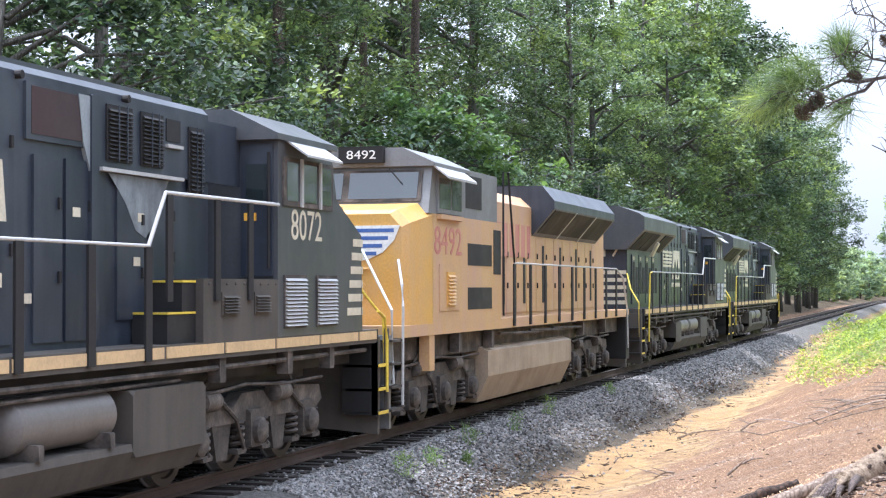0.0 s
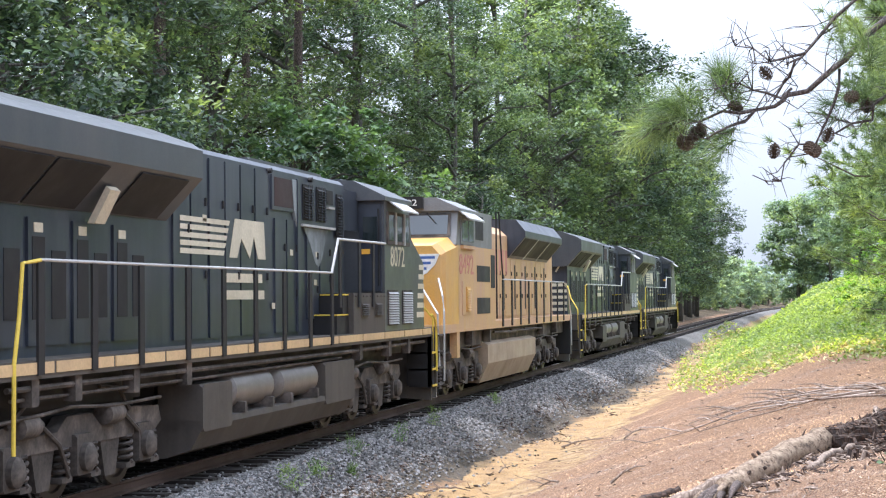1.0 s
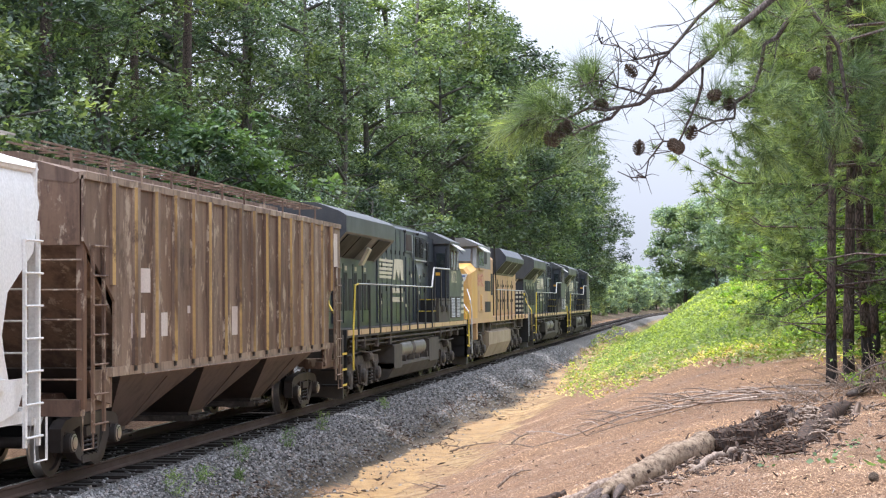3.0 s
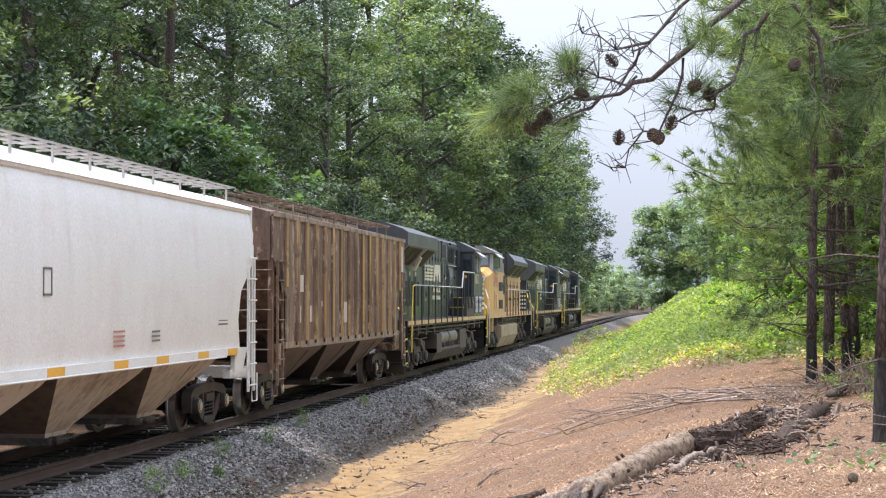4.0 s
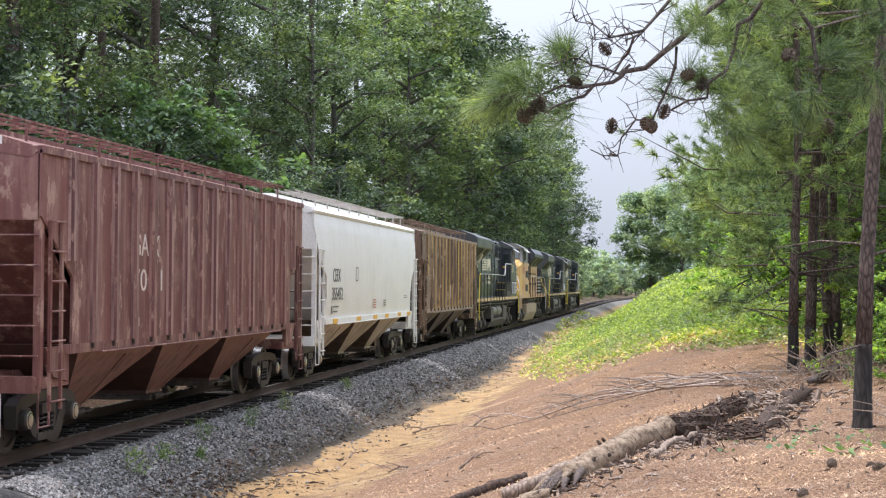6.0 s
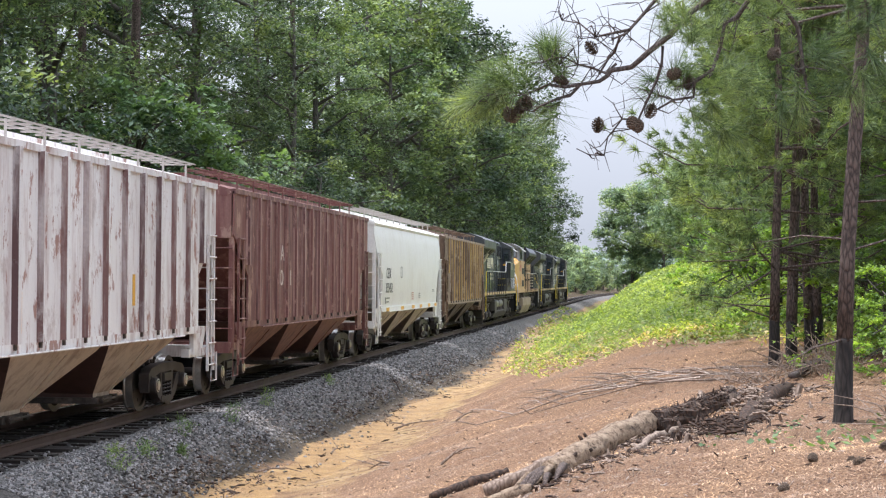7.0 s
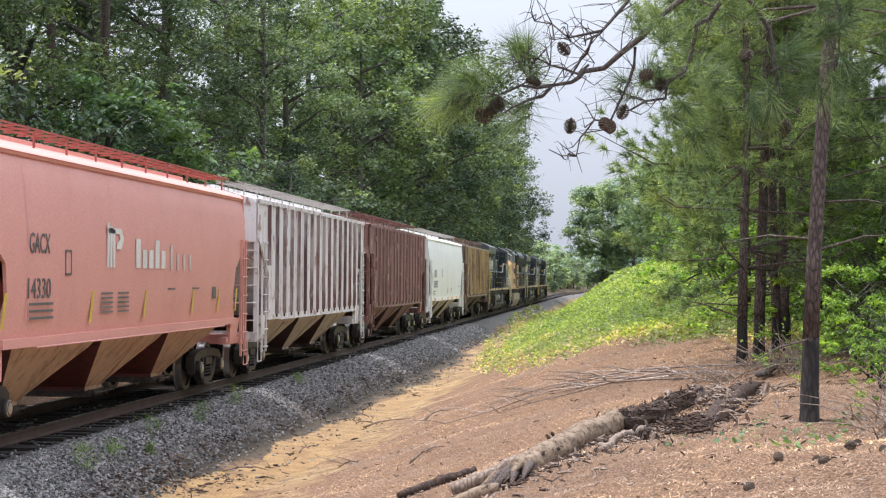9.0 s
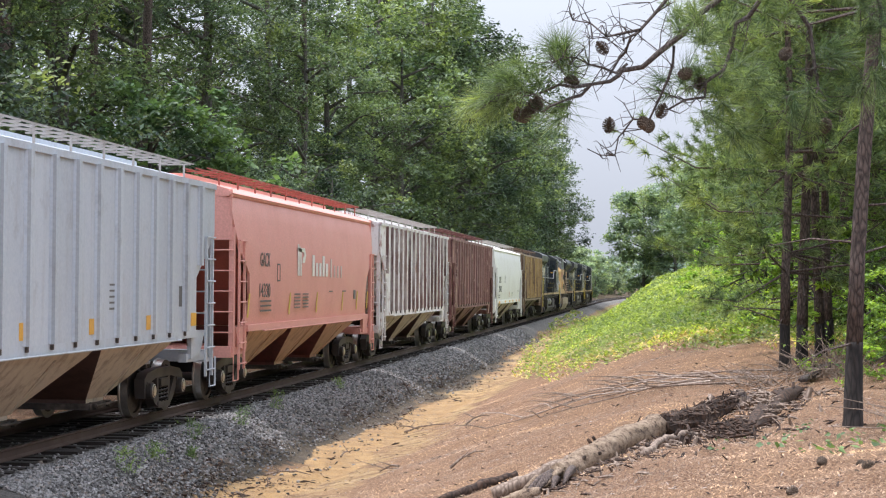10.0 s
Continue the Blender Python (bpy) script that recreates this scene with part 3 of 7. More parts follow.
# ---- pines, scrub and dead wood on the near bank ----
def build_bank():
    rng = random.Random(31)
    g = "pines on the bank"
    a = pine("bank_pine", "slender leaning pine with a scorched black foot", 12.5, 0.092, 0.36, 41, NEEDLE, 13, 2.0, 16, 40, 0.21, 0.0055, (0.05, 0.02), 1.05, 5)
    plant(a, 11.72, 17.8, 0, 1.0, True)
    tagged(a, group=g)
    b = pine("bank_pine", "young pine with low drooping needle sprays", 11.0, 0.085, 0.13, 42, NEEDLE, 18, 2.5, 24, 36, 0.20, 0.0075, (-0.01, 0.01), 0.9, 6)
    tagged(plant(b, 11.72, 26.6, 0, 1.0, True), group=g)
    c = pine("bank_pine", "straight dark-trunked pine on the bank", 13.0, 0.09, 0.24, 43, NEEDLE, 16, 2.3, 18, 36, 0.20, 0.0075, (0.01, 0.0), 0.8, 9)
    tagged(plant(c, 12.05, 27.7, 40, 1.0, True), group=g)
    for x, y, k, turn, s in ((12.35, 28.4, c, 160, 0.95), (13.3, 34, c, 250, 1.05), (14.9, 39, b, 90, 1.1), (13.9, 25.5, c, 310, 0.9), (15.4, 30, c, 20, 1.1),
                             (12.6, 39, b, 200, 1.0), (12.62, 29.6, c, 130, 0.9), (13.5, 30.4, c, 60, 0.95), (12.3, 35.5, b, 130, 0.9), (13.2, 47, c, 75, 1.1), (15.8, 45, b, 15, 1.1), (12.4, 56, b, 290, 0.95),
                             (14.4, 58, c, 210, 1.05), (14.0, 72, b, 45, 1.0), (19.5, 38, c, 100, 1.1), (17.5, 24, c, 10, 1.0)):
        tagged(plant(k, x, y, turn, s), group=g)
    # leafy undergrowth
    sh = broadleaf("leafy_shrub", "bright green sunlit leafy shrub under the pines", 2.3, 1.25, 0.05, 51, SHRUB, 70, 60, 0.055)
    first = True
    for x, y, s in ((13.15, 24.2, 0.55), (13.05, 22.6, 0.42), (12.85, 20.6, 0.3), (13.5, 26.4, 0.7), (12.9, 18.8, 0.28), (13.3, 30.5, 1.0), (14.2, 28, 1.0), (15.0, 33, 1.2), (12.9, 33, 0.8), (14.4, 36, 1.2), (13.4, 40, 1.1), (15.6, 41, 1.4), (12.4, 44, 1.0), (14.0, 47, 1.3), (16.5, 38, 1.5), (17, 31, 1.4),
                    (16.2, 27, 1.3), (15.2, 25, 1.0), (12.6, 52, 1.1), (14.8, 54, 1.4), (17, 47, 1.6), (13.0, 61, 1.2), (15.5, 64, 1.5), (18.5, 42, 1.6), (14.0, 23.0, 0.7), (18.4, 34, 1.6)):
        tagged(plant(sh, x, y, rng.uniform(0, 360), s, first), group="shrubs under the pines")
        first = False
    # weeds over the sunny bank
    verts, faces = [], []
    dv, df = [], []
    made = 0
    while made < 42000:
        y = 29 + 130 * rng.random() ** 1.5
        lo = float(np.interp(y, [29, 32, 40, 55, 80, 120, 160], [14.0, 12.5, 8.4, 6.2, 4.5, 3.4, 3.0]))
        x = rng.uniform(lo - 1.2, 17)
        if x < lo and rng.random() < 0.75:
            continue
        if noise.noise((x * 0.5, y * 0.35, 5)) < -0.28 and rng.random() < 0.8:
            continue
        made += 1
        z = ground_z(x, y)
        big = 1.0 + max(0, y - 45) / 60
        edge = x < lo + 1.6 and rng.random() < 0.45
        hv, hf = (dv, df) if edge else (verts, faces)
        h = rng.uniform(0.04, 0.26) * (0.6 if edge else 1)
        leaf_quads(hv, hf, Vector((x, y, z + h)), 0.10 * big, 3, 0.055 * big, rng, 0.6, 0.45)
    tagged(raw("bank_weeds", verts, faces, WEED), "bright green weeds covering the sunny bank", "weeds", kind="stuff")
    tagged(raw("dry_grass", dv, df, DRYGRASS), "straw coloured dry grass at the edge of the weeds", "dry grass", kind="stuff")
    # needles and chips on the bare soil
    verts, faces = [], []
    for _ in range(95000):
        y = 10.5 + 32 * rng.random() ** 1.4
        x = rng.uniform(3.3, 13.8)
        if x < 5.4 and rng.random() < 0.6:
            continue
        z = ground_z(x, y) + 0.008
        an, ln, w = rng.random() * 3.14, rng.uniform(0.008, 0.034), rng.uniform(0.0012, 0.0028) * (2.4 if rng.random() < 0.10 else 1)
        dx, dy = math.cos(an) * ln, math.sin(an) * ln
        k = len(verts)
        verts += [(x - dx - dy * w / ln, y - dy + dx * w / ln, z), (x + dx - dy * w / ln, y + dy + dx * w / ln, z + 0.012), (x + dx + dy * w / ln, y + dy - dx * w / ln, z + 0.012), (x - dx + dy * w / ln, y - dy - dx * w / ln, z)]
        faces.append((k, k + 1, k + 2, k + 3))
    tagged(raw("pine_straw", verts, faces, STRAW), "scattered dry pine needles and wood chips", "pine straw", kind="stuff")


def dead_log(name, label, pts, radii, mat, seed, sides=14, wobble=0.16, ends=True, stubs=3):
    rng = random.Random(seed)
    log = tagged(new(name), label, "log")
    n = 18
    tt = [k / (len(pts) - 1) for k in range(len(pts))]
    path, rad = [], []
    for k in range(n + 1):
        u = k / n
        x, y = float(np.interp(u, tt, [p[0] for p in pts])), float(np.interp(u, tt, [p[1] for p in pts]))
        r = float(np.interp(u, tt, radii)) * rng.uniform(0.93, 1.07)
        lift = float(np.interp(u, tt, [p[2] for p in pts]))
        path.append((x + rng.uniform(-0.02, 0.02), y, ground_z(x, y) + r * 0.75 + lift))
        rad.append(r)
    v, f = [], []
    tube(v, f, path, rad, sides, wobble, rng)
    raw("stem", v, f, mat, log, True)
    for _ in range(stubs):
        k = rng.randrange(2, n - 1)
        p = Vector(path[k])
        d = Vector((rng.gauss(0, 1), rng.gauss(0, 0.6), abs(rng.gauss(0.6, 0.4)))).normalized()
        v, f = [], []
        tube(v, f, [p + d * rad[k] * 0.8, p + d * (rad[k] + 0.03), p + d * (rad[k] + rng.uniform(0.04, 0.08))], [0.022, 0.02, 0.014], 6, 0.4, rng)
        raw("broken_stub", v, f, ROT, log, True)
    return log, path, rad


def shreds(name, count, where, mat, parent, seed, short, long):
    """Many splinters and flakes of bark lying at random; where(rng) gives x, y and height over the ground."""
    rng = random.Random(seed)
    v, f = [], []
    for _ in range(count):
        x, y, h = where(rng)
        p = Vector((x, y, ground_z(x, y) + h))
        d = Vector((rng.gauss(0, 1), rng.gauss(0, 1), rng.gauss(0, 0.35))).normalized() * rng.uniform(short, long)
        w = d.length * rng.uniform(0.035, 0.11)
        tube(v, f, [p - d * 0.5, p + Vector((0, 0, w * 0.4)), p + d * 0.5], [w * 0.6, w, w * 0.3], 4, 0.5, rng)
    ob = raw(name, v, f, mat, parent)
    ob["kind"] = "stuff"
    return ob


def build_litter():
    def soil(r):
        y = 12.5 + 26 * r.random() ** 1.6
        return r.uniform(4.6, 13.0), y, 0.006

    def beside_log(r):
        u = r.random()
        return 9.2 + 2.3 * u + r.gauss(0, 0.55), 16.4 + 6.5 * u + r.gauss(0, 0.5), 0.012

    def ditch(r):
        while True:
            y = 20 + 45 * r.random() ** 1.5
            x = 2.5 + abs(r.gauss(0, 0.75))
            if noise.noise((x * 0.8, y * 0.35, 21)) > -0.05:
                return x, y, 0.012
    for label, count, where, mat, seed, a, b in (("dark bark chips strewn over the pine straw", 1300, soil, ROT, 1, 0.02, 0.11), ("pale wood chips strewn over the pine straw", 1500, soil, PALE_TWIG, 2, 0.02, 0.08),
                                                 ("shredded bark heaped round the fallen log", 700, beside_log, ROT, 3, 0.04, 0.20), ("splintered dry wood round the fallen log", 420, beside_log, TWIG, 4, 0.04, 0.22),
                                                 ("dark leaf litter and twigs at the foot of the ballast", 1500, ditch, ROT, 7, 0.03, 0.20), ("brown dead leaves washed against the ballast", 1500, ditch, TWIG, 8, 0.02, 0.12)):
        tagged(shreds("bark_litter", count, where, mat, None, seed, a, b), label, "litter", kind="stuff")


def build_fallen_cones():
    rng = random.Random(15)
    me = cone_mesh()
    for _ in range(11):
        x, y = rng.uniform(9.9, 12.0), rng.uniform(12.9, 14.3)
        ob = tagged(new("pine_cone", me), "open brown pine cone lying on the straw", "pine cone", "fallen pine cones")
        ob.matrix_basis = pose(x, y, ground_z(x, y) + 0.02, 80 + rng.uniform(-15, 15), 0, rng.uniform(0, 360))


def build_deadwood():
    rng = random.Random(77)
    # main trunk: pale broken butt, darker rotten far half
    log, path, rad = dead_log("fallen_log", "fallen pine log, pale bark then dark rot", [(8.75, 17.15, 0.0), (9.12, 18.0, 0.0), (9.72, 19.5, 0.02)], [0.12, 0.145, 0.135], DEADWOOD, 3, 20, 0.15, True, 4)
    v, f = [], []
    q = [(9.71, 19.48), (9.85, 19.8), (10.0, 20.2), (10.15, 20.5), (10.3, 20.85), (10.48, 21.2), (10.65, 21.6)]
    tube(v, f, [(x, y, ground_z(x, y) + 0.11) for x, y in q], [0.127, 0.14, 0.12, 0.145, 0.11, 0.12, 0.07], 16, 0.45, rng)
    raw("rotten_half", v, f, ROT, log)["label"] = "dark rotten crumbling end"
    q = [(9.7, 19.4), (10.0, 20.2), (10.3, 20.85), (10.7, 21.7)]

    def along_rot(r):
        u = r.random() * 2.999
        (x0, y0), (x1, y1) = q[int(u)], q[int(u) + 1]
        x, y = x0 + (x1 - x0) * (u % 1) + r.gauss(0, 0.09), y0 + (y1 - y0) * (u % 1) + r.gauss(0, 0.05)
        return x, y, 0.10 + 0.15 * r.random()
    shreds("bark_litter", 260, along_rot, ROT, log, 5, 0.05, 0.2)
    shreds("bark_litter", 70, along_rot, TWIG, log, 6, 0.05, 0.16)
    # torn roots fanning out from the butt
    for i in range(7):
        a = rng.uniform(-2.15, -1.55)
        ln = rng.uniform(0.5, 1.1)
        p0 = (8.80 + rng.uniform(-0.08, 0.08), 17.3, ground_z(8.8, 17.3) + rng.uniform(0.04, 0.17))
        p1 = (p0[0] + math.cos(a) * ln * 0.5, p0[1] + math.sin(a) * ln * 0.5, ground_z(p0[0], p0[1]) + 0.10)
        p2 = (p0[0] + math.cos(a) * ln, p0[1] + math.sin(a) * ln, ground_z(p0[0] + math.cos(a) * ln, p0[1] + math.sin(a) * ln) + 0.03)
        v, f = [], []
        tube(v, f, [p0, p1, p2], [0.05, 0.035, 0.012], 7, 0.3, rng)
        raw("torn_root", v, f, DEADWOOD if i % 4 == 0 else BARK, log, True)
    dead_log("fallen_limb", "pale bare limb lying beside the fallen log", [(7.95, 18.4, 0.0), (8.5, 18.5, 0.02), (9.0, 18.6, 0.02)], [0.085, 0.08, 0.07], TWIG, 5, 9, 0.2, True, 1)
    dead_log("fallen_limb", "split grey limb on the bare soil", [(7.5, 16.0, 0.0), (8.0, 16.3, 0.0), (8.6, 16.4, 0.0)], [0.05, 0.07, 0.06], DEADWOOD, 6, 8, 0.3, True, 1)
    dead_log("fallen_limb", "dark broken limb on the bare soil", [(7.3, 19.2, 0.0), (7.7, 19.6, 0.0), (8.1, 19.9, 0.0)], [0.05, 0.07, 0.05], ROT, 7, 8, 0.3, True, 1)
    dead_log("rotten_log", "crumbling dark rotten log beside the pines", [(10.72, 18.6, -0.05), (10.95, 19.8, 0.0), (11.1, 20.7, -0.03), (11.35, 21.8, 0.0), (11.6, 23.0, -0.03)], [0.07, 0.12, 0.08, 0.11, 0.06], ROT, 8, 14, 0.6, True, 6)
    shreds("bark_litter", 160, lambda r: (10.5 + r.gauss(0, 0.16), 18.0 + r.gauss(0, 0.4), 0.02 + 0.14 * r.random()), ROT, log, 8, 0.06, 0.25)
    shreds("bark_litter", 120, lambda r: (11.0 + r.gauss(0, 0.12), 20.4 + r.gauss(0, 0.9), 0.10 + 0.10 * r.random()), TWIG, log, 9, 0.05, 0.2)
    dead_log("fallen_limb", "short pale limb behind the rotten log", [(11.7, 23.9, 0.04), (12.0, 24.7, 0.05), (12.3, 25.4, 0.03)], [0.05, 0.06, 0.05], LIMB, 9, 8, 0.4, True, 4)
    dead_log("fallen_limb", "thin pale limb against the fallen log", [(9.6, 16.9, 0.0), (9.95, 18.3, 0.02), (10.35, 19.6, 0.0)], [0.035, 0.04, 0.03], TWIG, 10, 7, 0.2, True, 2)
    # shredded stump and bark heap
    stump = tagged(new("shredded_stump"), "shredded weathered stump on the pine straw", "stump")
    for i in range(9):
        x, y = 9.95 + rng.gauss(0, 0.10), 17.2 + rng.gauss(0, 0.12)
        v, f = [], []
        tube(v, f, [(x, y, ground_z(x, y) - 0.03), (x + rng.gauss(0, 0.06), y + rng.gauss(0, 0.05), ground_z(x, y) + rng.uniform(0.03, 0.12))], [0.035, 0.018], 5, 0.4, rng)
        raw("splinter", v, f, TWIG if i % 2 else ROT, stump)
    heap = tagged(new("bark_heap"), "heap of dark shredded bark at the log's far end", "bark heap")
    for i in range(36):
        x, y = 10.95 + rng.gauss(0, 0.28), 22.2 + rng.gauss(0, 0.6)
        v, f = [], []
        tube(v, f, [(x, y, ground_z(x, y) - 0.02), (x + rng.gauss(0, 0.12), y + rng.gauss(0, 0.15), ground_z(x, y) + rng.uniform(0.03, 0.15))], [0.06, 0.03], 5, 0.4, rng)
        raw("bark_piece", v, f, (ROT, TWIG, BARK)[i % 3], heap)
    # long branches dragged along the edge of the weeds
    for i in range(8):
        x0, y0 = 11.5 + rng.uniform(-1.2, 0.4), 25.6 + rng.uniform(-1.0, 1.2)
        ln = rng.uniform(1.8, 4.8)
        br = tagged(new("fallen_branch"), "long bare dry branch lying on the bank", "branch", "dry branches on the bank")
        pts = []
        way, bow = rng.uniform(0.85, 1.2), rng.uniform(-0.2, 0.25)
        for k in range(6):
            u = k / 5
            x, y = x0 - ln * u + rng.gauss(0, 0.03), y0 + way * ln * u + bow * math.sin(math.pi * u) + rng.gauss(0, 0.09)
            pts.append((x, y, ground_z(x, y) + 0.03 + 0.10 * math.sin(math.pi * u) * rng.random()))
        v, f = [], []
        tube(v, f, pts, [0.020 - 0.0027 * k for k in range(6)], 6, 0.1, rng)
        for _ in range(4):
            k = rng.randrange(2, 6)
            p = Vector(pts[k])
            e = p + Vector((-rng.uniform(0.2, 0.9), rng.gauss(0, 0.25), rng.uniform(-0.05, 0.12)))
            e.z = max(e.z, ground_z(e.x, e.y) + 0.02)
            tube(v, f, [p, p.lerp(e, 0.5) + Vector((0, 0, 0.04)), e], [0.012, 0.009, 0.004], 4)
        raw("stem", v, f, PALE_TWIG if i % 3 == 0 else TWIG, br)
    # twiggy bush at the edge of the soil, sprouts, weeds on the ballast
    for x, y, h, n in ((12.35, 15.6, 0.7, 50), (12.5, 16.6, 0.8, 50), (12.2, 24.2, 1.0, 50), (11.9, 25.2, 0.7, 36), (11.3, 24.4, 0.5, 40)):
        bush = tagged(new("bare_twig_bush"), "tangle of bare grey twigs with a few leaves", "bush")
        v, f, lv, lf = [], [], [], []
        for _ in range(n):
            p = Vector((x + rng.gauss(0, 0.22), y + rng.gauss(0, 0.22), ground_z(x, y)))
            e = p + Vector((rng.gauss(0, 0.4), rng.gauss(0, 0.4), rng.uniform(0.2, 1) * h * 0.7))
            tube(v, f, [p, p.lerp(e, 0.5) + Vector((rng.gauss(0, 0.08), rng.gauss(0, 0.08), 0.05)), e], [0.009, 0.006, 0.003], 4)
            if rng.random() < 0.45 and h > 0.9:
                leaf_quads(lv, lf, e, 0.12, 6, 0.035, rng)
        raw("twig_tangle", v, f, TWIG, bush)["kind"] = "stuff"
        if lv:
            raw("leaves", lv, lf, SHRUB, bush)
    for x, y, s in ((11.0, 15.6, 1.0), (11.25, 15.2, 1.2), (10.85, 16.4, 0.9), (11.45, 16.0, 0.8), (11.6, 14.9, 1.3), (10.3, 16.2, 0.6), (11.9, 17.0, 1.0), (11.2, 17.2, 0.7)):
        sp = tagged(new("sprout"), "small bright green seedling in the pine straw", "seedling", "seedlings on the soil")
        v, f = [], []
        for _ in range(7):
            leaf_quads(v, f, Vector((x + rng.gauss(0, 0.09), y + rng.gauss(0, 0.12), ground_z(x, y) + rng.uniform(0.03, 0.16))), 0.05, 2, 0.035 * s, rng, 0.5, 0.8)
        raw("leaves", v, f, MAPLE, sp)
    for x, y, s in ((1.98, 34.0, 1.0), (2.1, 30.6, 0.9), (2.1, 27.5, 1.0), (2.2, 24.9, 0.7), (2.25, 23.4, 0.9), (1.95, 41.0, 0.7), (2.4, 26.2, 0.5)):
        w = tagged(new("ballast_weed"), "spindly green weed growing in the ballast", "weed", "weeds in the ballast")
        v, f = [], []
        for _ in range(60):
            h = rng.uniform(0.05, 0.42) * s
            needle_tuft(v, f, Vector((x + rng.gauss(0, 0.09 * s), y + rng.gauss(0, 0.09 * s), ground_z(x, y) + h)), (0, 0, 1), 3, 0.13, 0.005, rng)
        raw("leaves", v, f, WEEDB, w)
    # dry twigs in the ditch
    for x, y, a, ln in ((4.25, 36.5, 0.3, 0.9), (4.5, 36.9, 2.6, 0.6), (2.9, 46.5, 1.9, 1.8), (3.2, 27.8, 0.4, 0.8), (3.9, 31, 1.4, 0.5), (5.6, 27, 2.2, 0.7), (6.0, 33, 0.8, 0.6), (3.1, 52, 1.8, 1.6), (6.8, 24, 0.2, 0.5)):
        tw = tagged(new("dry_twig"), "dry brown twig lying in the sandy ditch", "twig", "twigs in the ditch")
        v, f = [], []
        pts = [(x + math.cos(a) * ln * u, y + math.sin(a) * ln * u, ground_z(x + math.cos(a) * ln * u, y + math.sin(a) * ln * u) + 0.04 + 0.08 * math.sin(3 * u)) for u in (0, 0.35, 0.7, 1)]
        tube(v, f, pts, [0.022, 0.018, 0.013, 0.006], 5, 0.2, rng)
        for _ in range(3):
            p = Vector(pts[rng.randrange(1, 3)])
            tube(v, f, [p, p + Vector((rng.gauss(0, 0.2), rng.gauss(0, 0.2), rng.uniform(0.02, 0.15)))], [0.01, 0.004], 4)
        raw("stem", v, f, ROT if ln > 1.2 else TWIG, tw)


# ---- overhanging pine limb with cones ----
def cone_mesh():
    """An open pine cone of overlapping woody scales; it hangs down from the origin."""
    v, f = [], []
    rng = random.Random(2)
    tube(v, f, [(0, 0, 0), (0, 0, -0.05), (0, 0, -0.1)], [0.008, 0.016, 0.006], 6)
    for k in range(70):
        u = (k + 0.5) / 70
        a = k * 2.39996
        r = 0.036 * math.sin(math.pi * (0.12 + 0.80 * u)) ** 0.7
        z = -0.012 - 0.088 * u
        d = Vector((math.cos(a), math.sin(a), 0))
        s = Vector((-math.sin(a), math.cos(a), 0)) * 0.0085
        c = d * r * 0.3 + Vector((0, 0, z - 0.004))
        t = d * r * 1.1 + Vector((0, 0, z + 0.004))
        n = len(v)
        v += [tuple(c - s * 0.6), tuple(c + s * 0.6), tuple(t + s), tuple(t + d * 0.004), tuple(t - s), tuple(t - Vector((0, 0, 0.006)))]
        f += [(n, n + 1, n + 2, n + 3, n + 4), (n + 4, n + 3, n + 2, n + 5), (n, n + 4, n + 5), (n + 1, n + 5, n + 2)]
    me = bpy.data.meshes.new("cone")
    me.from_pydata(v, [], f)
    me.materials.append(CONE)
    return me


